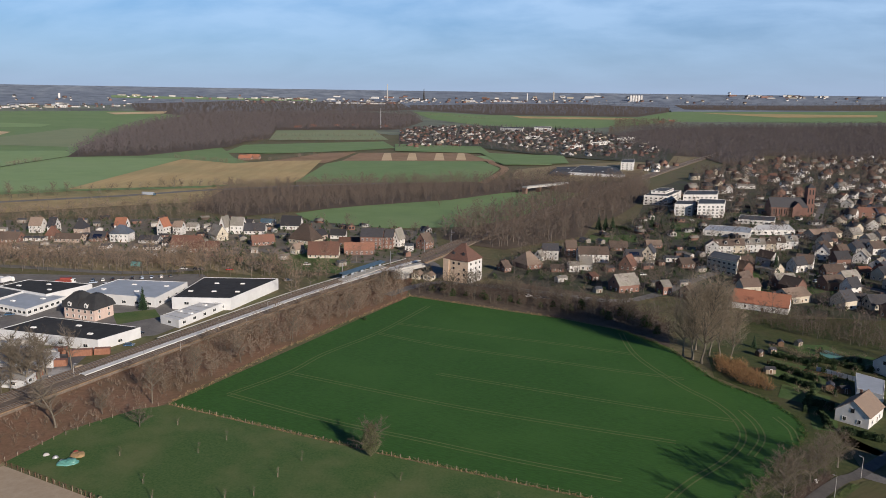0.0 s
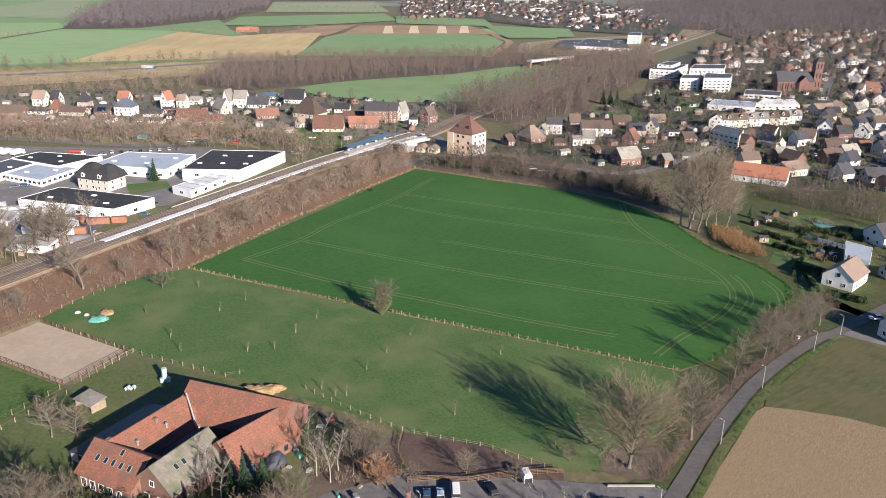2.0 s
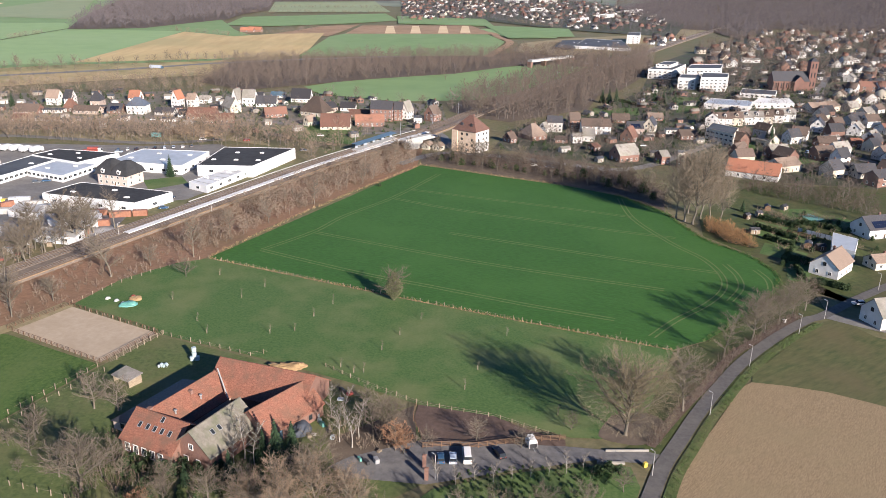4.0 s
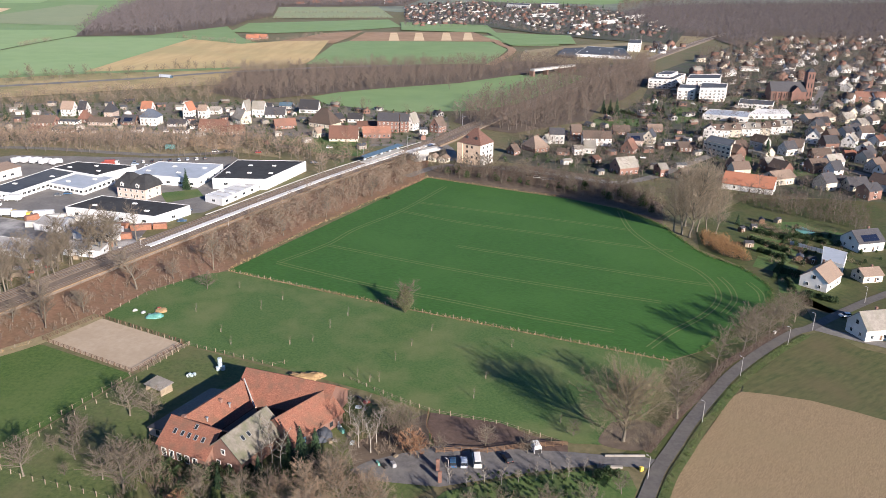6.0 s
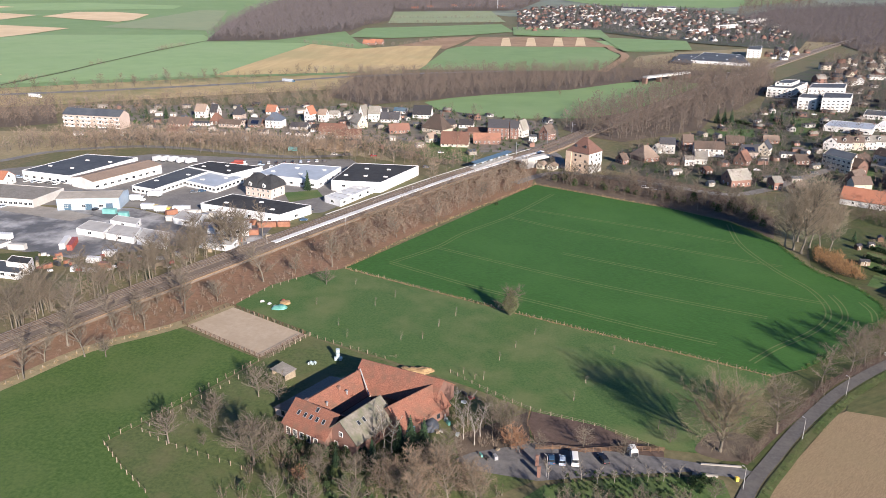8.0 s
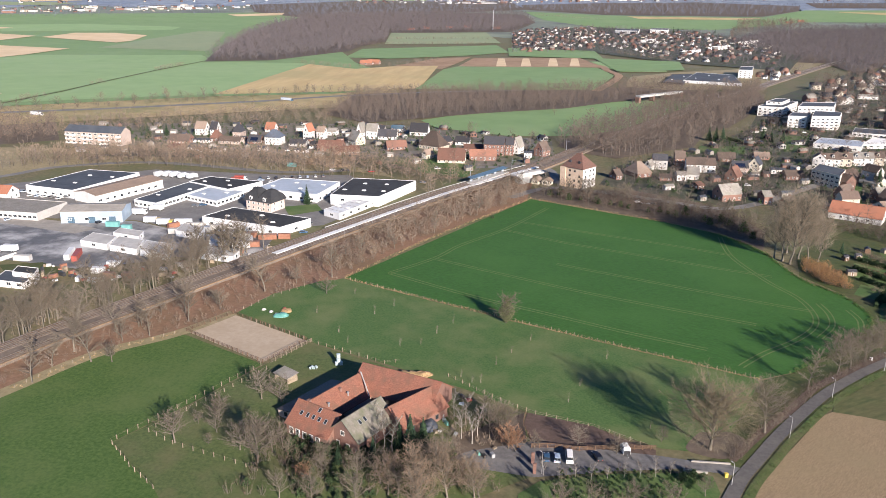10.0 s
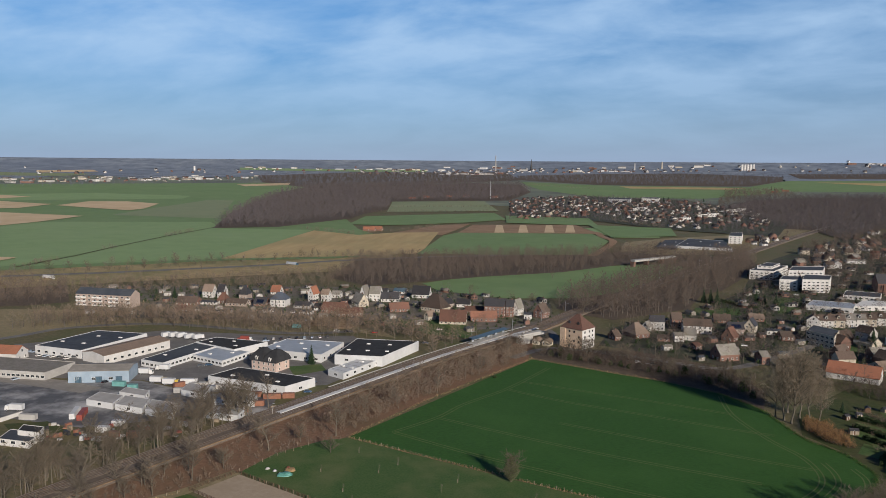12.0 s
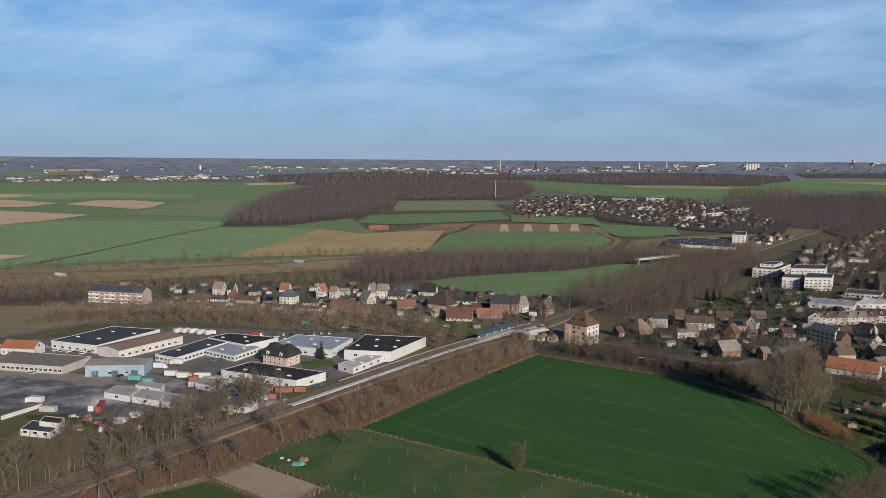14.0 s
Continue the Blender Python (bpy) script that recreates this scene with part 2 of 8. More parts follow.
M["pinkbrick"] = surf("pale_pink_brick", (.37, .3, .255), (.46, .375, .325), 3.0, (.34, .285, .25), .2, courses=.075, bump=.01)
M["churchbrick"] = surf("dark_church_brick", (.135, .075, .06), (.195, .108, .086), 3.0, (.115, .07, .06), .2, courses=.075, bump=.01)
M["plaster"] = surf("pale_ochre_plaster", (.5, .38, .27), (.6, .47, .35), .6, (.55, .38, .29), .25)
M["roof_red"] = surf("red_clay_tiles", (.14, .072, .054), (.205, .108, .08), 1.6, (.125, .082, .064), .12, rand=.25, courses=.33, bump=.04)
M["roof_orange"] = surf("orange_clay_tiles", (.27, .112, .068), (.36, .16, .10), 1.6, (.23, .115, .075), .12, rand=.15, courses=.33, bump=.04)
M["roof_old"] = surf("mossy_red_tiles", (.14, .06, .042), (.3, .135, .09), 2.8, (.14, .085, .06), .25, courses=.33, bump=.06, deep=.8)
M["roof_brown"] = surf("brown_concrete_tiles", (.085, .062, .05), (.135, .10, .082), 1.6, (.08, .068, .058), .12, rand=.3, courses=.33, bump=.04)
M["roof_dark"] = surf("anthracite_tiles", (.035, .035, .04), (.065, .065, .072), 1.6, (.05, .048, .05), .12, rand=.3, courses=.33, bump=.04, rough=.6)
M["roof_grey"] = surf("weathered_grey_sheet", (.2, .185, .165), (.29, .27, .245), .9, (.16, .16, .12), .2, rand=.15, bump=.03)
M["roof_moss"] = surf("mossy_grey_slates", (.13, .12, .1), (.21, .195, .165), .9, (.10, .11, .065), .3, courses=.3, bump=.04, deep=.8)
M["roof_tan"] = surf("sandy_clay_tiles", (.19, .142, .11), (.27, .205, .162), 1.6, (.17, .135, .11), .12, rand=.15, courses=.33, bump=.04)
M["roof_slate"] = surf("blue_grey_slates", (.075, .09, .12), (.12, .14, .175), 1.6, (.09, .1, .12), .12, courses=.3, bump=.03, rough=.6)
M["roof_rust"] = surf("rusty_orange_sheet", (.26, .125, .085), (.36, .18, .125), 1.2, (.2, .11, .08), .1, bump=.03)
M["roof_mill"] = surf("dark_red_mill_tiles", (.105, .058, .046), (.165, .09, .07), 1.4, (.1, .07, .058), .15, courses=.33, bump=.05)
M["bitumen"] = surf("black_bitumen_felt", (.024, .025, .028), (.042, .044, .048), .3, (.05, .05, .052), .06, rough=.9)
M["felt"] = surf("dark_blue_felt", (.045, .055, .07), (.07, .08, .10), .3, (.1, .11, .12), .06)
M["sheet"] = surf("pale_blue_roof_sheet", (.33, .37, .42), (.42, .46, .52), .25, (.28, .32, .36), .06, rough=.5)
M["cladding"] = surf("white_wall_cladding", (.56, .57, .575), (.64, .65, .655), .3, (.48, .49, .5), .1, rough=.5)
M["bluewall"] = surf("light_blue_cladding", (.27, .35, .43), (.34, .42, .5), .3, (.24, .3, .37), .1, rough=.5)
M["glass"] = glossy("window_glass", (.025, .03, .035), .06)
M["solar"] = glossy("solar_panel", (.012, .018, .04), .15)
M["frame"] = surf("white_window_frame", (.7, .7, .68), (.78, .78, .76), 2.0)
M["dark"] = surf("dark_painted_metal", (.03, .03, .032), (.05, .05, .052), 1.5, rough=.5)
M["timber"] = surf("weathered_timber", (.2, .16, .115), (.33, .275, .2), 2.0, (.15, .12, .09), .5, rand=.2, bump=.01)
M["darkwood"] = surf("dark_wood", (.09, .055, .035), (.15, .095, .06), 2.0, rand=.2)
M["steel"] = surf("galvanised_steel", (.33, .34, .35), (.45, .46, .47), 1.0, rough=.45, metal=.5)
M["tyre"] = surf("black_rubber", (.012, .012, .012), (.022, .022, .022), 4.0)
M["manure"] = surf("straw_manure", (.25, .165, .085), (.37, .265, .14), .9, (.18, .12, .065), .3, bump=.2)
M["earth"] = surf("ochre_earth_heap", (.26, .185, .12), (.34, .25, .165), .4, (.22, .165, .11), .1, bump=.2)
M["foil"] = surf("pale_plastic_foil", (.33, .4, .42), (.46, .52, .53), 1.5, (.25, .4, .42), .7, rough=.35)
M["tarp"] = surf("green_tarpaulin", (.08, .24, .21), (.13, .32, .28), 1.2, rough=.4)
M["redpaint"] = surf("red_container_paint", (.24, .055, .045), (.3, .08, .062), .8, rough=.5)
M["rust"] = surf("faded_orange_container_paint", (.22, .10, .065), (.29, .145, .095), .8, rough=.5)
M["yellow"] = surf("yellow_cab_paint", (.55, .4, .06), (.62, .46, .09), .8, rough=.35)
M["bluepaint"] = surf("blue_grey_sheet", (.06, .105, .15), (.09, .15, .2), .6, rough=.4)
M["turquoise"] = surf("faded_turquoise_paint", (.12, .3, .29), (.17, .37, .35), .6, rough=.5)
for key, c in (("car_silver", (.42, .5, .6)), ("car_white", (.72, .72, .7)), ("car_black", (.015, .016, .02)), ("car_blue", (.04, .09, .16)), ("car_red", (.35, .03, .02)), ("car_grey", (.12, .125, .13))):
    M[key] = glossy(key + "_paint", c, .22)

# ---- geometry tools ----


def terrain(x, y):
    """Flat valley; far away the land climbs slowly to the skyline."""
    d = math.hypot(x, y)
    return 0.0 if d < 2000 else 112 * ((d - 2000) / 2900) ** 2 + 24 * max(0.0, (d - 4560) / 380) ** 1.4


class Geo:
    def __init__(self):
        self.v, self.f, self.m = [], [], []

    def add(self, verts, faces, mi=0):
        k = len(self.v)
        self.v += [tuple(p) for p in verts]
        self.f += [tuple(k + i for i in f) for f in faces]
        self.m += [mi] * len(faces)
        return self

    def box(self, c, s, rot=0.0, mi=0, taper=1.0):
        """A box that stands on c, of size s, turned by rot degrees; taper narrows its top."""
        a, (sx, sy, sz) = radians(rot), s
        ca, sa = math.cos(a), math.sin(a)
        pts = []
        for z, k in ((0, 1), (sz, taper)):
            for x, y in ((-1, -1), (1, -1), (1, 1), (-1, 1)):
                X, Y = x * sx / 2 * k, y * sy / 2 * k
                pts.append((c[0] + X * ca - Y * sa, c[1] + X * sa + Y * ca, c[2] + z))
        return self.add(pts, [(3, 2, 1, 0), (4, 5, 6, 7), (0, 1, 5, 4), (1, 2, 6, 5), (2, 3, 7, 6), (3, 0, 4, 7)], mi)

    def prism(self, pts, z0, z1, mi=0, top=None):
        n = len(pts)
        self.add([(x, y, z0) for x, y in pts] + [(x, y, z1) for x, y in pts], [(i, (i + 1) % n, n + (i + 1) % n, n + i) for i in range(n)], mi)
        k = len(self.v)
        self.f.append(tuple(range(k - n, k)))
        self.m.append(mi if top is None else top)
        return self

    def tube(self, p, q, r0, r1, n=5, mi=0, cap=False):
        p, q = Vector(p), Vector(q)
        w = (q - p).normalized()
        u = w.cross(Vector((0, 0, 1)) if abs(w.z) < .9 else Vector((1, 0, 0))).normalized()
        v = w.cross(u)
        ring = [(math.cos(6.28319 * i / n), math.sin(6.28319 * i / n)) for i in range(n)]
        pts = [p + (u * a + v * b) * r0 for a, b in ring] + [q + (u * a + v * b) * r1 for a, b in ring]
        self.add(pts, [(i, (i + 1) % n, n + (i + 1) % n, n + i) for i in range(n)], mi)
        if cap:
            self.add(pts[n:], [tuple(range(n))], mi)
        return self

    def ribbon(self, p, q, w, mi=0):
        p, q = Vector(p), Vector(q)
        s = (q - p).cross(Vector((random.uniform(-1, 1), random.uniform(-1, 1), random.uniform(-1, 1)))).normalized() * w / 2
        return self.add((p - s, p + s, q), [(0, 1, 2)], mi)


def part(name, geo, mats, parent=None, label="", smooth=False, at=None):
    """Links a Geo as one mesh object under a thing or a part."""
    me = bpy.data.meshes.new(name)
    me.from_pydata(geo.v, [], geo.f)
    for m in mats if isinstance(mats, (list, tuple)) else [mats]:
        me.materials.append(m)
    me.polygons.foreach_set("material_index", geo.m)
    if smooth:
        me.polygons.foreach_set("use_smooth", [True] * len(geo.f))
    me.update()
    ob = new(name, me)
    ob.parent = parent
    if at is not None:
        ob.matrix_basis = at
    return tagged(ob, label)


def again(ob, parent, at):
    """Another part on the same mesh."""
    o = new(ob.name.split(".")[0], ob.data)
    o.parent, o.matrix_basis = parent, at
    return o


def thing(name, label, category, at, group=""):
    ob = new(name)
    ob.empty_display_size = 0.5
    ob.matrix_basis = at
    return tagged(ob, label, category, group)


def inside(p, poly):
    c, n = False, len(poly)
    for i in range(n):
        (x1, y1), (x2, y2) = poly[i], poly[i - 1]
        if (y1 > p[1]) != (y2 > p[1]) and p[0] < (x2 - x1) * (p[1] - y1) / (y2 - y1) + x1:
            c = not c
    return c


def scatter(poly, step, jitter=.45):
    """Places on a jittered grid within a polygon."""
    xs, ys = [p[0] for p in poly], [p[1] for p in poly]
    out, y, row = [], min(ys), 0
    while y < max(ys):
        x = min(xs) + (row % 2) * step / 2
        while x < max(xs):
            p = (x + random.uniform(-jitter, jitter) * step, y + random.uniform(-jitter, jitter) * step)
            if inside(p, poly):
                out.append(p)
            x += step
        y, row = y + step * .87, row + 1
    return out


def along(pts, step):
    """Places at even steps along a line, with the heading in degrees."""
    out, left = [], 0.0
    for (x1, y1), (x2, y2) in zip(pts, pts[1:]):
        n = math.hypot(x2 - x1, y2 - y1)
        while left <= n:
            k = left / n
            out.append((x1 + (x2 - x1) * k, y1 + (y2 - y1) * k, math.degrees(math.atan2(y2 - y1, x2 - x1))))
            left += step
        left -= n
    return out


def smooth_line(pts, per=6):
    """A Catmull-Rom line through the corners."""
    p = [pts[0], *pts, pts[-1]]
    out = []
    for i in range(1, len(p) - 2):
        for k in range(per):
            t = k / per
            out.append(tuple(.5 * (2 * p[i][a] + (p[i + 1][a] - p[i - 1][a]) * t + (2 * p[i - 1][a] - 5 * p[i][a] + 4 * p[i + 1][a] - p[i + 2][a]) * t * t
                                   + (3 * p[i][a] - p[i - 1][a] - 3 * p[i + 1][a] + p[i + 2][a]) * t ** 3) for a in (0, 1)))
    return out + [tuple(pts[-1])]


def sheet(name, pts, mat, dz, label="", curved=False, skirt=True):
    """A piece of ground with its own surface, lying just over the ground."""
    far = max(math.hypot(*p) for p in pts)
    bm = bmesh.new()
    vs = [bm.verts.new((x, y, 0)) for x, y in pts]
    face = bm.faces.new(vs)
    bmesh.ops.triangulate(bm, faces=[face])
    if far > 1900:
        for _ in range(6):
            long = [e for e in bm.edges if e.calc_length() > 190]
            if not long:
                break
            bmesh.ops.subdivide_edges(bm, edges=long, cuts=1)
            bmesh.ops.triangulate(bm, faces=bm.faces[:])
    for v in bm.verts:
        v.co.z = terrain(v.co.x, v.co.y) + dz
    bmesh.ops.recalc_face_normals(bm, faces=bm.faces[:])
    for f in bm.faces:
        if f.normal.z < 0:
            f.normal_flip()
    me = bpy.data.meshes.new(name)
    bm.to_mesh(me)
    bm.free()
    me.materials.append(M[mat])
    return tagged(new(name, me), label, kind="structure")


def strip(name, pts, width, mat, dz, label="", thick=0.0, kind="structure"):
    """A band along a line: a road, a track, a platform."""
    g, n = Geo(), len(pts)
    edge = []
    for i, (x, y) in enumerate(pts):
        a, b = pts[max(0, i - 1)], pts[min(n - 1, i + 1)]
        d = math.hypot(b[0] - a[0], b[1] - a[1])
        nx, ny = -(b[1] - a[1]) / d * width / 2, (b[0] - a[0]) / d * width / 2
        edge.append(((x + nx, y + ny), (x - nx, y - ny)))
    z = [terrain(*p) + dz for p in pts]
    for i in range(n - 1):
        (a, b), (c, d) = edge[i], edge[i + 1]
        g.add([(*b, z[i]), (*d, z[i + 1]), (*c, z[i + 1]), (*a, z[i])], [(0, 1, 2, 3)])
        if thick:
            g.add([(*a, z[i]), (*c, z[i + 1]), (*c, z[i + 1] - thick), (*a, z[i] - thick)], [(0, 1, 2, 3)])
            g.add([(*d, z[i + 1]), (*b, z[i]), (*b, z[i] - thick), (*d, z[i + 1] - thick)], [(0, 1, 2, 3)])
    return tagged(part(name, g, M[mat]), label, kind=kind)


# ---- the land ----
rings = [0, 60, 120, 200, 300, 420, 560, 720, 900, 1100, 1300, 1500, 1750, 2000, *range(2100, 4501, 100), *range(4550, 4901, 50), 4940]
g, seg = Geo(), 192
g.v.append((0, 0, 0))
for r in rings[1:]:
    for i in range(seg):
        a = 6.283185 * i / seg
        g.v.append((r * math.cos(a), r * math.sin(a), terrain(r, 0)))
for i in range(seg):
    g.f.append((0, 1 + i, 1 + (i + 1) % seg))
    for k in range(len(rings) - 2):
        a, b = 1 + k * seg, 1 + (k + 1) * seg
        g.f.append((a + i, b + i, b + (i + 1) % seg, a + (i + 1) % seg))
g.m = [0] * len(g.f)
tagged(part("ground", g, M["ground"], smooth=True), "brown-green winter ground under everything", kind="structure")

# the mixed land of the far plain, and the haze-coloured paler land below the skyline
for name, first, last, dz, mat, words in (("distant_land", 2300, 4000, .4, "distant_land", "far mixed farmland and copses with some haze in the colour"), ("skyline_land", 3900, 4938, .8, "skyline_land", "land below the skyline with haze in its pale blue-grey colour")):
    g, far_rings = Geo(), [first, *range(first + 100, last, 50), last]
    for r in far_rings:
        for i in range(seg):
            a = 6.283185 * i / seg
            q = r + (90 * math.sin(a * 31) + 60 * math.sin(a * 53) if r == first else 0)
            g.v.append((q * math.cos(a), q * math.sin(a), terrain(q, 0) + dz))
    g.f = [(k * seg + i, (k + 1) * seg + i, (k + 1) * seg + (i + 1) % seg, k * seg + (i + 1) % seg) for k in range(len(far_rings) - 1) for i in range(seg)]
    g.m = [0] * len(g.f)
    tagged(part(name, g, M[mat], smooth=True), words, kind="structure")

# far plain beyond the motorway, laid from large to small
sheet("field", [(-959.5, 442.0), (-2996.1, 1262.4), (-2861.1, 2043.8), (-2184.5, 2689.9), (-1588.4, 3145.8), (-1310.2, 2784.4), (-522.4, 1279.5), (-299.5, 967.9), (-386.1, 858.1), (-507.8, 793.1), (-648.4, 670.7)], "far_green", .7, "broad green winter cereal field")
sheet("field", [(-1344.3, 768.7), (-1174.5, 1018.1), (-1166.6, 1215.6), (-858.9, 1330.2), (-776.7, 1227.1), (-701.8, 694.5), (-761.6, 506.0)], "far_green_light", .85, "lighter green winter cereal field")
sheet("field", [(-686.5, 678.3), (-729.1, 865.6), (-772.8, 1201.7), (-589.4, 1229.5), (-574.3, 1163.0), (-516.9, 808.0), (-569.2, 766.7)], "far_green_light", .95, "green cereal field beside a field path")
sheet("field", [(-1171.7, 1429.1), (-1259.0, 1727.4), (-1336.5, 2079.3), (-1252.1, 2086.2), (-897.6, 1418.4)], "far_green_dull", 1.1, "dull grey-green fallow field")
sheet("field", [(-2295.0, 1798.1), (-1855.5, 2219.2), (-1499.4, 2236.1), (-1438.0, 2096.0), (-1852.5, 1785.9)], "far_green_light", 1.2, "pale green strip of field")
for pts in ([(-1757.4, 1364.4), (-1479.4, 1416.0), (-1203.3, 1377.2), (-1166.6, 1215.6), (-1160.7, 1100.4), (-1279.9, 980.0)],
            [(-2054.6, 1671.3), (-1833.0, 1766.5), (-1590.9, 1716.2), (-1546.3, 1552.1), (-1747.9, 1414.0)],
            [(-1545.8, 1682.3), (-1592.0, 1861.1), (-1500.8, 1905.8), (-1353.2, 1855.0), (-1251.7, 1651.6), (-1242.5, 1580.2)],
            [(-2261.0, 1923.3), (-2008.2, 1984.9), (-1887.9, 1955.8), (-1918.4, 1810.2), (-2026.0, 1717.7)],
            [(-905.3, 708.1), (-790.9, 734.2), (-754.6, 734.1), (-750.9, 694.6), (-809.0, 627.5)],
            [(-1716.8, 2901.0), (-1571.2, 3111.3), (-1511.9, 2970.7), (-1631.7, 2822.0)],
            [(-2976.6, 3145.0), (-2813.7, 3351.3), (-2718.8, 3277.2), (-2855.4, 3049.9)]):
    sheet("field", pts, "pale_soil", 1.6, "bare harvested field of pale tan soil")
strip("path", [(-691.1, 666.6), (-703.4, 770.0), (-725.5, 866.8), (-756.0, 1033.5), (-778.6, 1212.9), (-710.1, 1265.3)], 4, "garden", 1.25, "grassy field path with low bushes")
sheet("field", [(-516.9, 808.0), (-574.3, 1163.0), (-582.6, 1219.5), (-476.7, 1164.2), (-437.3, 1223.5), (-364.4, 1261.4), (-308.5, 987.0), (-304.7, 937.9), (-393.2, 874.7)], "stubble", .9, "golden stubble field")
sheet("field", [(-437.3, 1223.5), (-412.3, 1403.1), (-356.7, 1469.2), (-345.8, 1292.4), (-344.3, 1211.3)], "tilled", .85, "reddish brown tilled field")
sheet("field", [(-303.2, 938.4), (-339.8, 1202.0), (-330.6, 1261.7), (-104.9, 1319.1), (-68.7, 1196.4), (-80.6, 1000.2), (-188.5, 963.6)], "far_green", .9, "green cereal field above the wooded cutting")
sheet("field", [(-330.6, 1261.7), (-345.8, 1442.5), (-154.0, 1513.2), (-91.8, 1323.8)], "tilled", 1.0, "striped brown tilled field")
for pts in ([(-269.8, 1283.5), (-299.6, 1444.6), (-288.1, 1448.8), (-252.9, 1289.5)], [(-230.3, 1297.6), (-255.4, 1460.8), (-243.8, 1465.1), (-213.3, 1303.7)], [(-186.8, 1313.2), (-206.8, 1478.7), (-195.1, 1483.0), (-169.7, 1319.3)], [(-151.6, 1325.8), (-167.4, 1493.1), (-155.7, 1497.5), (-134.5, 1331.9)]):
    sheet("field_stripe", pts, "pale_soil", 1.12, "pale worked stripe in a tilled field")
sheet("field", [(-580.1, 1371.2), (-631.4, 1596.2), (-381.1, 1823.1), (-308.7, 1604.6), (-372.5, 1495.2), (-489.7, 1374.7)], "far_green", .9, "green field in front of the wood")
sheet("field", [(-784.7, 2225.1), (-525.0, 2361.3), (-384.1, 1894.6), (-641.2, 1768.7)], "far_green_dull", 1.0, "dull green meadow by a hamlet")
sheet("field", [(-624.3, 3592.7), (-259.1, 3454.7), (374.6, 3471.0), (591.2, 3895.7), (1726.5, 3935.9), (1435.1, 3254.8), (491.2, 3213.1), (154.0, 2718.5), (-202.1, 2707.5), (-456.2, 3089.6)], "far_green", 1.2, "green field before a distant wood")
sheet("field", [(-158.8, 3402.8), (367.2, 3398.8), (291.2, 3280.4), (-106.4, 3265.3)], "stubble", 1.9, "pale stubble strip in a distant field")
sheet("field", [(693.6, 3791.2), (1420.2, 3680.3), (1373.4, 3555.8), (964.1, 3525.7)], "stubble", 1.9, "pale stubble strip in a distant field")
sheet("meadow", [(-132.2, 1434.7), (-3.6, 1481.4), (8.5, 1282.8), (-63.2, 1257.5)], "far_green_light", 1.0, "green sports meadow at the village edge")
sheet("rough_land", [(-46.3, 1054.2), (6.7, 1029.8), (102.2, 1062.1), (219.6, 1378.5), (283.7, 1545.1), (244.4, 1614.5), (149.6, 1398.3), (15.7, 1275.0), (-44.0, 1186.4)], "dry_meadow", .8, "rough tan land round the market halls")
strip("lane", smooth_line([(-78.1, 987.6), (-60.9, 1180.5), (-84.3, 1271.0), (-110.6, 1364.7), (-203.0, 1369.2)]), 12, "tilled", 1.05, "pale dirt lane around a field")
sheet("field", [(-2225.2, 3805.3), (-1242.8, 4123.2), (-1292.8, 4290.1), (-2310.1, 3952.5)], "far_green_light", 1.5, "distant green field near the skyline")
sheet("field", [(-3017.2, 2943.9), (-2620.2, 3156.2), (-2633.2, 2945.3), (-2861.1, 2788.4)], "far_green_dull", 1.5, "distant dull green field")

# between the village and the motorway
sheet("verge", [(-861.1, 473.8), (-692.5, 636.7), (-575.9, 776.2), (-442.5, 845.4), (-320.4, 932.6), (-287.0, 790.3), (-399.5, 705.3), (-500.4, 621.3), (-596.4, 541.5), (-758.5, 411.2)], "verge_grass", .35, "rough dry grass along the motorway")
strip("motorway", [(-838.4, 460.0), (-658.3, 602.8), (-567.9, 663.7), (-435.3, 772.4), (-377.0, 836.9), (-282.7, 912.0), (-118.3, 1001.2)], 12, "motorway", .55, "grey asphalt motorway seen from far")
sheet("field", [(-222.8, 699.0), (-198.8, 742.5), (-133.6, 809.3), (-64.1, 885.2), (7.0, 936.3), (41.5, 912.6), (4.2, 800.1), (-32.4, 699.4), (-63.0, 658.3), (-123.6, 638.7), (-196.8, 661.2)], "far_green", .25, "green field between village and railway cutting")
sheet("meadow", [(-644.5, 420.4), (-515.4, 461.3), (-457.1, 477.1), (-394.3, 486.7), (-420.5, 429.2), (-468.0, 414.3), (-577.7, 371.6)], "dry_meadow", .2, "rough brown meadow before the flats")
sheet("meadow", [(-187.8, 503.0), (-168.5, 537.8), (-122.1, 508.0), (-121.5, 472.9), (-150.3, 477.6)], "meadow", .2, "green meadow behind the station")

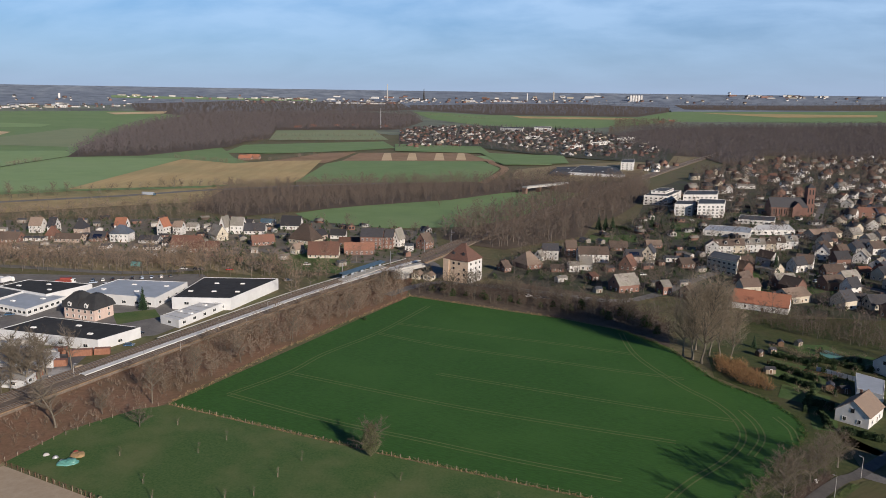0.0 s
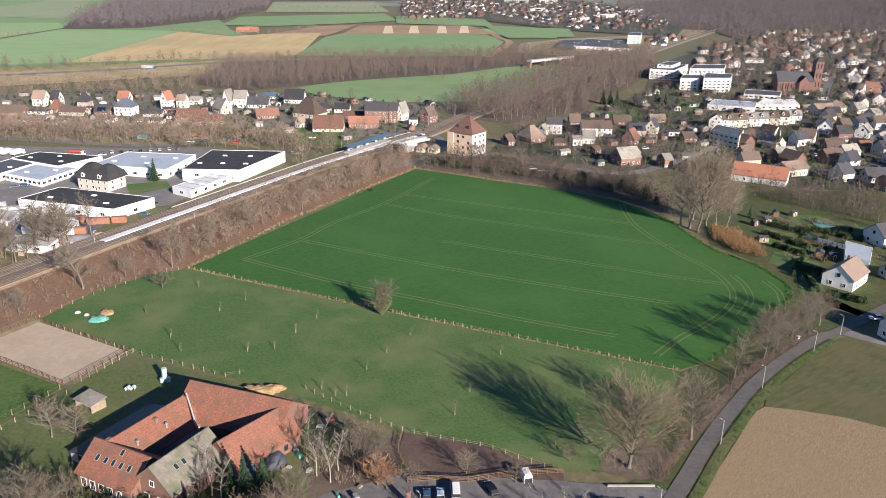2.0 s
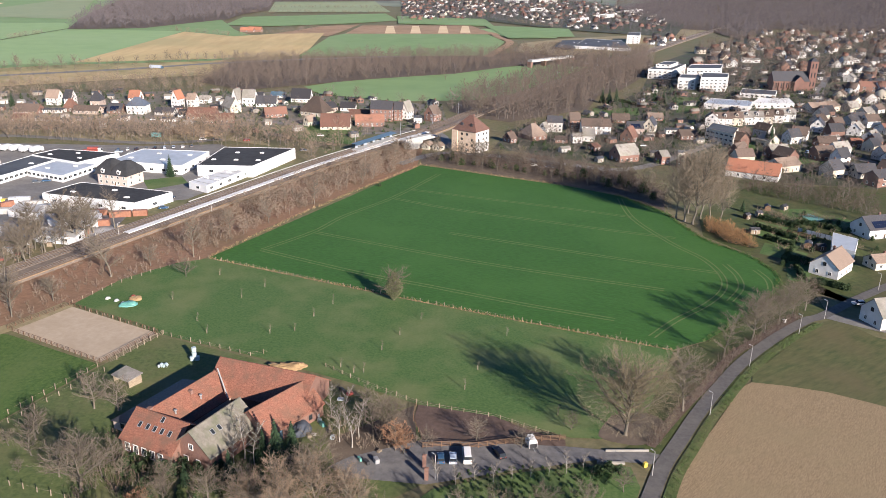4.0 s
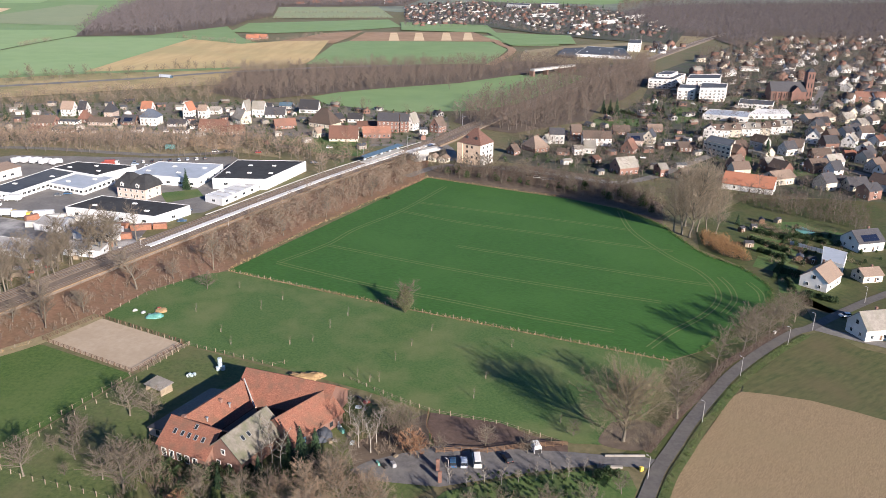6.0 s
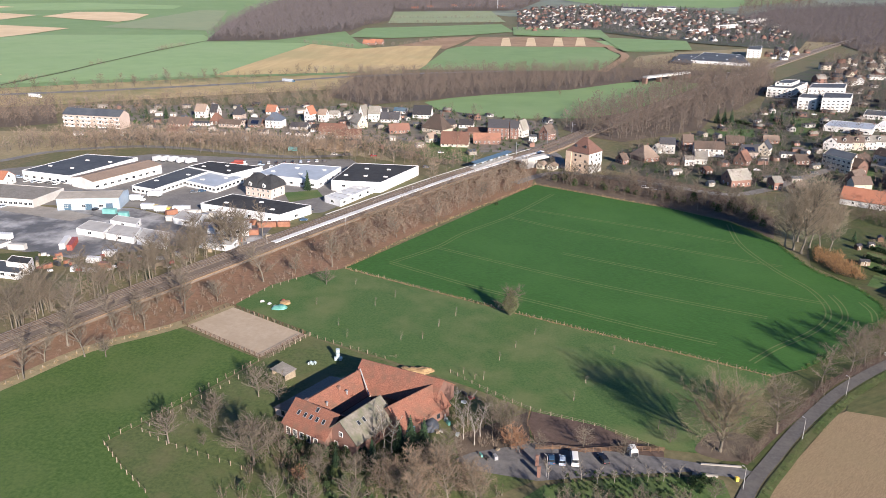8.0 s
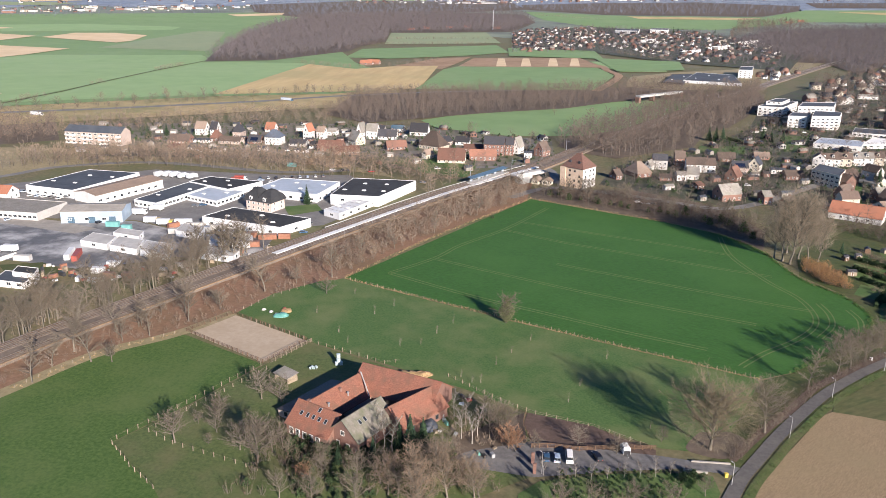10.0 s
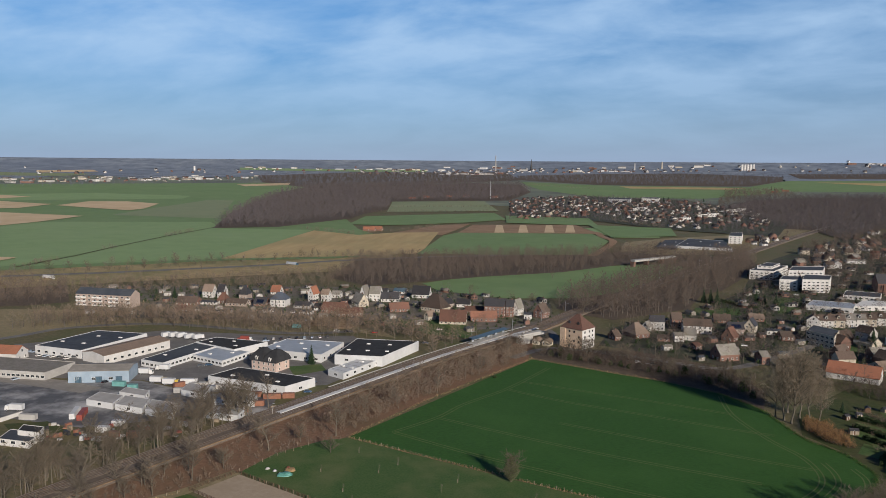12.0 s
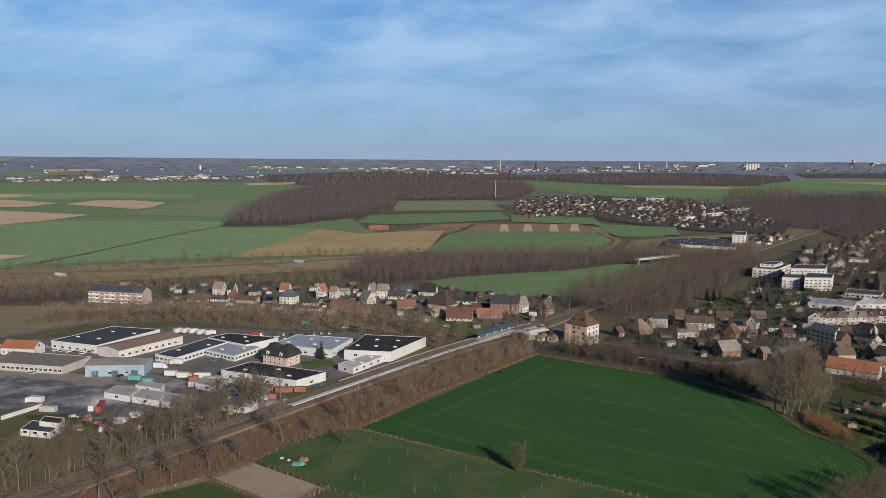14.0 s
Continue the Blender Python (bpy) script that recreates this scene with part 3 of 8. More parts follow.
# around the big field
FIELD = [(-125.4, 269.0), (-69.5, 428.3), (-16.8, 408.9), (10.9, 399.5), (37.9, 384.8), (56.1, 360.4), (67.5, 326.5), (83.0, 306.8), (87.3, 282.4), (71.6, 254.3), (51.9, 228.2), (40.7, 220.0), (-7.4, 233.4), (-46.2, 244.3)]
sheet("field", smooth_line(FIELD[4:11], 4) + FIELD[11:] + FIELD[:4], "crop", .12, "dense dark green winter wheat field with tramlines")
for line in ([(-56.8, 410.6), (-72.1, 362.3), (-88.0, 329.0), (-95.0, 306.1), (-108.8, 280.6)],
             [(-108.8, 280.6), (-66.4, 263.9), (-36.5, 255.1), (-3.5, 245.2), (24.8, 238.4)],
             [(-93.9, 304.8), (-55.5, 291.9), (-21.5, 281.3), (9.5, 273.8), (43.9, 266.3)],
             [(-38.5, 314.0), (9.8, 300.8), (47.0, 290.9), (66.8, 286.4)],
             [(-71.7, 360.5), (-40.4, 347.9), (-2.0, 338.2), (33.6, 329.1), (55.9, 324.5)],
             [(-66.6, 377.4), (-29.4, 368.4), (10.4, 359.1), (40.2, 350.7)],
             [(37.0, 380.7), (40.5, 349.1), (52.8, 318.4), (63.0, 300.8), (66.8, 284.2), (64.8, 270.4), (56.5, 255.8), (44.0, 240.8), (35.2, 227.7)],
             [(70.4, 296.1), (72.5, 285.2), (71.4, 273.0), (64.9, 259.9)],
             [(80.6, 292.2), (82.8, 282.7), (81.7, 273.3)]):
    pts = smooth_line(line, 5)
    for off in (-.95, .95):
        moved = []
        for i, (x, y) in enumerate(pts):
            a, b = pts[max(0, i - 1)], pts[min(len(pts) - 1, i + 1)]
            d = math.hypot(b[0] - a[0], b[1] - a[1])
            moved.append((x - (b[1] - a[1]) / d * off, y + (b[0] - a[0]) / d * off))
        strip("tramline", moved, .55, "track", .15, "pale wheel track worn through the young wheat")
sheet("meadow", [(-125.0, 267.9), (-46.0, 243.4), (-7.4, 232.6), (40.6, 219.3), (33.4, 196.8), (25.1, 170.3), (9.6, 169.0), (-9.1, 174.9), (-28.9, 177.8), (-49.7, 186.2), (-81.5, 196.5), (-112.1, 204.8), (-151.2, 220.7), (-146.9, 243.2), (-134.0, 262.9)], "meadow", .1, "grazed orchard meadow with patchy winter grass")
sheet("meadow", [(-188.0, 148.3), (-179.1, 174.8), (-162.2, 197.7), (-157.3, 197.2), (-120.4, 184.3), (-128.8, 154.2), (-137.9, 129.4), (-113.1, 114.1), (-85.3, 90.6), (-125.6, 48.0), (-208.1, 84.3)], "pasture", .1, "lush green pasture inside wooden fences")
strip("dry_verge", smooth_line([(-196.7, 118.2), (-187.5, 147.7), (-179.1, 174.8), (-162.2, 197.7), (-152.2, 220.9)]), 5.6, "dry_meadow", .17, "strip of dry tan grass between pasture and bank")
sheet("garden", [(-119.8, 183.3), (-112.6, 204.0), (-75.9, 193.5), (-54.3, 183.4), (-26.7, 172.3), (-21.2, 147.6), (-32.8, 135.3), (-67.2, 97.5), (-85.8, 91.3), (-113.1, 114.1), (-137.6, 129.5), (-128.4, 153.6)], "farm_grass", .08, "worn garden grass round the farmstead")
sheet("riding_arena", [(-159.8, 200.3), (-151.1, 219.1), (-113.6, 205.1), (-120.8, 185.4)], "sand", .16, "pale sand riding arena with wooden fence")
sheet("paddock", [(-29.1, 177.8), (-9.4, 175.4), (-1.5, 171.1), (8.3, 167.7), (8.3, 165.0), (-25.5, 162.3), (-29.0, 171.0)], "mud", .14, "muddy brown horse paddock")
sheet("field", [(21.6, 84.2), (25.1, 134.6)] + [(32.1, 154.7), (38.0, 166.2), (44.0, 177.7), (50.4, 189.8), (55.0, 199.6), (59.3, 203.7), (67.5, 203.3), (78.2, 201.6), (88.7, 197.3)] + [(139.5, 171.9), (85.9, 93.6)], "near_soil", .12, "harrowed brown field beside the lane")
sheet("field", [(61.1, 209.4), (81.5, 235.9), (92.3, 248.3), (97.5, 251.2)] + [(104.3, 239.1), (167.5, 212.8), (139.5, 171.9)] + [(88.7, 197.3), (78.2, 201.6), (67.5, 203.3), (59.3, 203.7)], "near_stubble", .13, "green-brown field strip beside the lane")
sheet("verge", [(40.5, 218.9), (51.8, 227.8), (71.5, 253.9), (87.2, 281.9), (97.3, 285.2), (95.3, 257.9), (75.2, 232.1), (58.9, 209.9), (45.0, 187.3), (35.2, 169.3), (27.8, 161.0), (20.8, 164.9), (25.1, 170.3), (33.7, 196.8)], "garden", .075, "dull rough grass between field and lane")
LANE_EDGE = [(28.8, 145.6), (33.3, 158.5), (38.7, 169.8), (44.9, 182.6), (53.0, 197.3), (63.2, 214.2), (77.1, 232.3), (89.6, 246.1)]
strip("verge", smooth_line(LANE_EDGE), 2.6, "farm_grass", .14, "rough olive grass verge of the lane")
road_line = smooth_line([(20.1, 132.6), (25.6, 147.6), (30.1, 160.5), (35.5, 171.8), (41.7, 184.6), (49.8, 199.3), (60.0, 216.2), (73.9, 234.3), (86.4, 248.1), (92.8, 252.7), (108.6, 268.7), (133.8, 291.5), (191.1, 337.4)])
sheet("lawn", [(-20.4, 144.6), (-2.0, 153.3), (15.2, 158.5), (22.8, 159.4), (24.3, 152.2), (19.8, 135.4), (13.2, 117.5), (-22.3, 110.2), (-24.7, 137.8)], "meadow", .11, "green lawn with staked young trees below the drive")
strip("road", road_line, 3.7, "lane", .2, "narrow worn asphalt lane")
strip("road", smooth_line([(93.9, 253.3), (104.4, 247.3), (116.8, 241.5)]), 5, "asphalt", .19, "grey side street between houses")
sheet("driveway", [(-44.7, 148.9), (-40.9, 153.1), (-25.5, 162.3), (8.3, 165.0), (19.6, 165.1), (27.3, 165.9), (30.1, 165.1), (27.8, 161.0), (15.6, 160.8), (-3.2, 153.8), (-22.1, 145.8), (-38.8, 145.6)], "drive", .17, "cracked asphalt parking area and farm drive")
sheet("scrub", [(-187.5, 147.7), (-179.6, 175.5), (-162.7, 198.5), (-151.7, 220.0), (-141.4, 243.7), (-125.7, 270.4), (-115.8, 308.2), (-95.2, 367.9), (-71.2, 422.3), (-78.7, 512.2), (-118.0, 417.2), (-153.6, 330.0), (-168.5, 285.9), (-185.4, 231.8), (-204.8, 165.6), (-222.0, 106.7), (-204.3, 94.3)], "scrub", .06, "brown scrubby embankment below the railway")
sheet("scrub", [(-70.0, 430.9), (-17.0, 411.2), (10.9, 401.7), (38.0, 386.9), (56.4, 363.1), (60.9, 397.3), (42.1, 439.7), (-1.7, 472.8), (-34.8, 463.2), (-73.4, 451.1)], "litter", .07, "leaf litter under the hedge of trees")
sheet("gardens", [(68.0, 329.5), (83.4, 308.7), (88.5, 281.0), (97.3, 285.2), (111.7, 258.9), (154.5, 266.1), (245.2, 442.8), (175.7, 429.7), (105.7, 416.4), (71.2, 361.5)], "garden", .07, "back gardens with lawns and beds")
for pts in ([(95.6, 355.9), (107.7, 347.8), (110.5, 330.0), (99.3, 313.4), (91.5, 333.7)], [(110.8, 377.5), (131.6, 368.2), (147.9, 360.5), (131.0, 352.0), (110.3, 361.9)], [(95.4, 306.5), (105.8, 308.3), (97.5, 282.6), (90.2, 284.0)],
            [(35.7, 641.3), (71.7, 649.2), (70.8, 618.4), (34.4, 610.5)], [(135.7, 533.1), (123.9, 475.9), (110.6, 480.4), (124.6, 530.9)], [(159.3, 517.7), (180.8, 522.1), (165.5, 484.1), (146.7, 473.4)], [(107.1, 715.5), (131.9, 721.2), (119.3, 646.6), (100.3, 634.8)]):
    sheet("lawn", pts, "meadow", .13, "green garden lawn")
sheet("litter", smooth_line([(20.1, 180.6), (29.0, 183.1), (33.6, 177.2), (27.5, 169.2), (21.8, 168.3), (16.2, 171.0), (20.1, 180.6)], 5)[:-1], "litter", .13, "brown fallen leaves under the oak")
# no ditch is dug; a flat mud-coloured strip paints its shadow
strip("ditch_bank", smooth_line([(28.1, 168.4), (37.8, 186.0), (47.4, 201.8), (57.2, 219.1), (69.2, 233.5), (85.0, 252.1)]), 2.6, "mud", .12, "flat dark strip standing for the shaded ditch beside the lane")
sheet("litter", [(-47.7, 158.8), (-30.1, 177.1), (-26.8, 162.1), (-34.7, 148.5), (-40.8, 143.8)], "litter", .12, "leaf-strewn yard behind the farm")

# industrial estate
sheet("yard", [(-390.8, 281.7), (-339.0, 303.9), (-315.6, 302.4), (-302.3, 308.5), (-268.6, 318.7), (-227.3, 307.8), (-182.1, 311.9), (-175.9, 283.6), (-213.1, 272.5), (-223.2, 261.6), (-246.2, 245.8), (-283.5, 246.7), (-336.1, 235.6)], "yard", .12, "patched grey asphalt yard with worn markings")
sheet("yard", [(-402.8, 327.8), (-401.2, 367.9), (-335.6, 432.9), (-242.9, 444.0), (-199.6, 457.3), (-152.6, 404.0), (-167.8, 340.7), (-221.8, 309.4), (-270.0, 320.4), (-339.8, 304.7)], "asphalt", .1, "grey asphalt between the halls")
sheet("apron", [(-376.9, 303.7), (-342.3, 307.3), (-307.1, 307.0), (-279.2, 301.0), (-283.6, 289.8), (-330.2, 294.8), (-364.2, 291.9)], "apron", .18, "dusty pale concrete apron before the workshop")
sheet("lawn", [(-204.9, 369.0), (-189.0, 380.0), (-180.1, 368.1), (-193.2, 352.5)], "meadow", .16, "lawn beside the villa")
sheet("lawn", [(-283.1, 239.9), (-266.7, 248.6), (-244.6, 240.5), (-264.9, 227.5)], "garden", .16, "rough grass by the works yard")
sheet("meadow", [(-555.3, 377.8), (-473.8, 442.8), (-379.1, 494.3), (-275.8, 508.7), (-212.1, 509.5), (-168.0, 458.6), (-204.7, 469.7), (-246.0, 449.9), (-348.6, 451.2), (-403.0, 419.3), (-417.8, 385.1), (-443.4, 326.1)], "dry_meadow", .05, "rough tan grass under the street trees")
street = [(-441.7, 343.6), (-419.1, 386.4), (-404.2, 420.8), (-349.7, 452.8), (-246.7, 451.4), (-205.4, 471.3)]
strip("road", smooth_line(street), 7, "asphalt", .16, "grey asphalt works street")
strip("road", smooth_line([(-82.3, 428.5), (-61.4, 460.9), (-21.1, 457.2), (11.4, 446.9), (39.0, 439.1), (62.4, 456.9), (95.4, 504.8), (122.8, 539.4), (157.9, 537.7), (195.6, 483.0)]), 6.5, "asphalt", .16, "grey village street")
strip("road", smooth_line([(-397.6, 532.8), (-277.8, 513.8), (-204.8, 535.9), (-135.0, 504.4), (-77.6, 522.0), (-59.7, 473.5)]), 6, "asphalt", .16, "grey village street")
strip("road", smooth_line([(302.1, 918.5), (240.8, 746.3), (220.2, 620.3), (232.3, 580.8)]), 7, "asphalt", .16, "grey village street by the church")
strip("road", smooth_line([(328.6, 838.2), (253.5, 663.3), (201.8, 564.9), (161.9, 463.0)]), 6, "asphalt", .15, "grey village street")

# railway on its low bank
RAIL = [(-222.5, 94.0), (-206.7, 167.9), (-190.3, 220.7), (-168.6, 286.3), (-153.6, 330.0), (-126.1, 409.0), (-106.3, 456.7), (-79.1, 514.3), (-32.6, 658.6), (127.4, 1099.6), (256.7, 1442.2), (342.2, 1645.4)]
rail = smooth_line(RAIL, 5)


def beside(line, off):
    out = []
    for i, (x, y) in enumerate(line):
        a, b = line[max(0, i - 1)], line[min(len(line) - 1, i + 1)]
        d = math.hypot(b[0] - a[0], b[1] - a[1])
        out.append((x - (b[1] - a[1]) / d * off, y + (b[0] - a[0]) / d * off))
    return out


strip("rail_bank", beside(rail, 1.0), 15, "ballast", 1.1, "gravel bank of the railway", thick=1.2)
for c in (-3.6, 3.6, 7.6):
    strip("track_bed", beside(rail, c), 3.0, "ballast", 1.3, "ballast bed of a railway track", thick=.25)
    for off in (-.72, .72):
        strip("rail", beside(rail, c + off), .12, "rail", 1.5, "worn steel rail", thick=.2)
    sl = Geo()
    for x, y, a in along(beside(rail[4:42], c), 1.6):
        sl.box((x, y, 1.28), (.28, 2.4, .1), a)
    tagged(part("sleepers", sl, M["darkwood"]), "dark railway sleepers", kind="stuff")
plat = beside(smooth_line(RAIL[2:8], 6), 0)
strip("platform", plat[6:], 3.0, "platform", 1.75, "long pale concrete station platform", thick=.35)
strip("platform", beside(plat, 10.4)[12:], .6, "concrete", 1.6, "pale concrete platform on the far track", thick=.3)
strip("cable_trough", beside(rail, -6.3)[2:38], .7, "tilled", 1.25, "pale concrete cable trough beside the track", thick=.2)


# ---- trees ----


def grow(seed, h, spread, limbs=11, twigs=9, fine=3, clear=.22, up=.55, width=.055, sides=5, stout=.014, dome=500, wide=.9):
    """A bare winter tree of height h: a Geo of trunk and limbs, and a Geo of its twigs."""
    rnd = random.Random(seed)
    wood, crown = Geo(), Geo()
    random.seed(seed)

    def wander(p, d, length, r, n, sd, tip=.35):
        pts = [p]
        for i in range(n):
            d = (d + Vector((rnd.uniform(-1, 1), rnd.uniform(-1, 1), rnd.uniform(-.3, .7))) * .16).normalized()
            q = pts[-1] + d * length / n
            wood.tube(pts[-1], q, r * (1 - (1 - tip) * i / n), r * (1 - (1 - tip) * (i + 1) / n), sd)
            pts.append(q)
        return pts

    r0 = h * stout + .04
    wood.tube((0, 0, -.3), (0, 0, h * .04), r0 * 1.7, r0, sides + 2)
    trunk = wander(Vector((0, 0, h * .04)), Vector((0, 0, 1)), h * .78, r0, 7, sides + 1, .18)
    for k in range(limbs):
        f = clear + (1 - clear) * (k + rnd.random() * .8) / limbs
        i = min(int(f * 7), 6)
        p = trunk[i].lerp(trunk[i + 1], f * 7 - i)
        a = k * 2.4 + rnd.uniform(-.5, .5)
        lean = up + .35 * f
        d = Vector((math.cos(a), math.sin(a), lean)).normalized()
        size = spread * (1.05 - .55 * f) * rnd.uniform(.8, 1.15)
        limb = wander(p, d, size, r0 * (.66 - .4 * f), 4, max(3, sides - 1), .4)
        for j in range(6):
            q = limb[1 + j % 4].lerp(limb[j % 4], rnd.random() * .6)
            e = (Vector((math.cos(a + rnd.uniform(-1.5, 1.5)), math.sin(a + rnd.uniform(-1.5, 1.5)), rnd.uniform(.15, 1.2)))).normalized()
            sub = wander(q, e, size * rnd.uniform(.34, .55), r0 * .22, 2, 3)
            for t in range(twigs):
                s = sub[1 + t % 2].lerp(sub[t % 2], rnd.random() * .8)
                w = (e + Vector((rnd.uniform(-1, 1), rnd.uniform(-1, 1), rnd.uniform(-.35, .9))) * .85).normalized()
                n = size * rnd.uniform(.16, .3)
                tip = s + w * n
                crown.ribbon(s, tip, width)
                for _ in range(fine):
                    b = s.lerp(tip, rnd.uniform(.25, 1))
                    x = (w + Vector((rnd.uniform(-1, 1), rnd.uniform(-1, 1), rnd.uniform(-.5, .8))) * .9).normalized()
                    crown.ribbon(b, b + x * n * rnd.uniform(.4, .75), width * .6)
    # the rounded outer mass of fine twigs
    lo, hi = h * max(.1, clear), h * 1.02
    for _ in range(dome):
        a, v = rnd.uniform(0, 6.283), rnd.uniform(-1, 1)
        r = rnd.random() ** .33
        d = Vector((math.cos(a) * math.sqrt(1 - v * v), math.sin(a) * math.sqrt(1 - v * v), v))
        p = Vector((d.x * spread * wide * r, d.y * spread * wide * r, (lo + hi) / 2 + d.z * (hi - lo) / 2 * r))
        if noise.noise(p * (2.2 / spread) + Vector((seed, 0, 0))) < -.12:
            continue
        w = (d + Vector((rnd.uniform(-1, 1), rnd.uniform(-1, 1), rnd.uniform(-.2, 1.2))) * .6).normalized()
        crown.ribbon(p, p + w * rnd.uniform(.06, .12) * spread, width * .6)
    return wood, crown


def tree_kind(name, label, seed, h, spread, bark="bark", twig="twig", **more):
    wood, crown = grow(seed, h, spread, **more)
    t = thing(name, label, "tree", pose(0, 0, 0))
    part("trunk", wood, M[bark], t, smooth=True)
    part("crown", crown, M[twig], t)
    return t, h


KINDS = {}
KINDS["oak"] = tree_kind("bare_tree", "broad bare oak with a wide crown of grey twigs", 3, 20, 11.6, bark="bark", twig="twig_oak", limbs=26, twigs=10, fine=8, clear=.1, up=.75, width=.06, stout=.018, dome=16000, wide=1.0)
KINDS["ash"] = tree_kind("bare_tree", "tall bare deciduous tree with grey-brown twigs", 7, 18, 7.0, limbs=14, twigs=7, fine=4, clear=.2, width=.07, stout=.013, dome=400)
KINDS["ash_b"] = tree_kind("bare_tree", "slender bare deciduous tree on the bank", 11, 18, 6, limbs=12, twigs=7, fine=4, clear=.25, up=.8, width=.07, stout=.011, dome=300)
KINDS["poplar"] = tree_kind("poplar", "very tall bare poplar at the field edge", 15, 30, 8.5, twig="twig_pale", limbs=30, twigs=8, fine=5, clear=.16, up=1.3, width=.085, stout=.0105, dome=5000)
KINDS["lime"] = tree_kind("lime_tree", "rounded bare lime tree along the lane", 21, 14, 6.0, limbs=16, twigs=8, fine=5, clear=.2, up=.75, width=.07, stout=.015, dome=4600)
KINDS["round"] = tree_kind("bare_tree", "small round bare tree with dense pale twigs", 19, 10, 5.2, limbs=14, twigs=8, fine=4, clear=.16, up=.6, width=.05, stout=.018, dome=900)
KINDS["round_b"] = tree_kind("bare_tree", "bushy bare fruit tree with brown twigs", 23, 8, 4.8, limbs=12, twigs=8, fine=4, clear=.12, up=.5, width=.05, stout=.018, dome=700)
KINDS["birch"] = tree_kind("birch", "slim bare birch with a whitish trunk", 27, 14, 3.6, bark="birch", limbs=13, twigs=6, fine=3, clear=.25, up=.9, width=.045, stout=.008, dome=0)
KINDS["russet"] = tree_kind("russet_tree", "russet bush-like tree keeping copper leaves", 31, 8, 4, twig="twig_red", limbs=12, twigs=9, fine=4, clear=.08, up=.7, width=.11)
KINDS["willow"] = tree_kind("willow_tree", "broad bare willow with many upright pale brown twigs", 43, 14, 5.6, twig="twig_willow", limbs=20, twigs=8, fine=6, clear=.12, up=1.1, width=.06, stout=.014, dome=3500)
KINDS["far"] = tree_kind("bare_tree", "bare roadside tree among houses", 35, 12, 5, limbs=9, twigs=4, fine=1, clear=.15, up=.55, width=.22, sides=3, dome=0)
KINDS["far_b"] = tree_kind("bare_tree", "tall bare tree among houses", 39, 16, 5.4, limbs=10, twigs=4, fine=1, clear=.18, up=.7, width=.24, sides=3, dome=0)


def conifer(seed, h, r):
    random.seed(seed)
    wood, crown = Geo(), Geo()
    wood.tube((0, 0, -.2), (0, 0, h * .97), h * .02, .03, 6)
    z = h * .06
    while z < h * .98:
        k = (1 - z / h) ** .85 * r
        n = max(5, int(12 * (1 - z / h)) + 4)
        for i in range(n):
            a = 6.283 * i / n + random.uniform(-.4, .4)
            reach = k * random.uniform(.75, 1.15)
            tip = Vector((math.cos(a) * reach, math.sin(a) * reach, z - reach * .22))
            base = Vector((0, 0, z + .15))
            side = Vector((-math.sin(a), math.cos(a), 0))
            for s in range(3):
                b0, b1 = base.lerp(tip, s / 3.2), base.lerp(tip, (s + 1.3) / 3.2)
                w = (.2 + reach * .2) * (1.15 - s * .25)
                crown.add([b0 - side * w * .6, b0 + side * w * .6, b1 + side * w + Vector((0, 0, -.25)), b1 + Vector((0, 0, .12)), b1 - side * w + Vector((0, 0, -.25))], [(0, 3, 4), (0, 1, 3), (1, 2, 3)])
        z += h * .04 + .12
    return wood, crown


wood, crown = conifer(5, 12, 2.6)
spruce = thing("conifer", "dark green spruce tree", "tree", pose(0, 0, 0))
part("trunk", wood, M["bark"], spruce)
part("crown", crown, M["needle"], spruce)
KINDS["spruce"] = (spruce, 12)


def plant(kind, x, y, h, group="", z=None):
    """Another tree of a kind, scaled by hand to its height."""
    src, full = KINDS[kind]
    k = h / full
    t = copy_thing(src, Matrix.Translation((x, y, terrain(x, y) if z is None else z)) @ Matrix.Rotation(random.uniform(0, 6.28), 4, "Z"))
    t.scale = (k * random.uniform(.92, 1.08), k * random.uniform(.92, 1.08), k)
    if group:
        t["group"] = group
    return t


random.seed(41)
# single trees that stand out
for kind, (x, y), h in (("oak", (22.7, 172.2), 22), ("lime", (38.2, 185.7), 18), ("ash", (54.5, 217.1), 15)):
    plant(kind, x, y, h)
for (x, y), h in (((65.4, 230.4), 15), ((70.7, 236.9), 14), ((76.7, 243.8), 13.5), ((82.6, 250.6), 13), ((88.5, 256.7), 12)):
    plant("lime", x, y, h, "trees along the lane")
for (x, y), h in (((60.0, 352.7), 33), ((63.3, 349.2), 37), ((66.0, 344.9), 39), ((71.0, 354.7), 36), ((75.5, 355.5), 31), ((66.8, 362.4), 34), ((79.4, 352.9), 24)):
    plant("poplar", x, y, h, "poplars at the field corner")
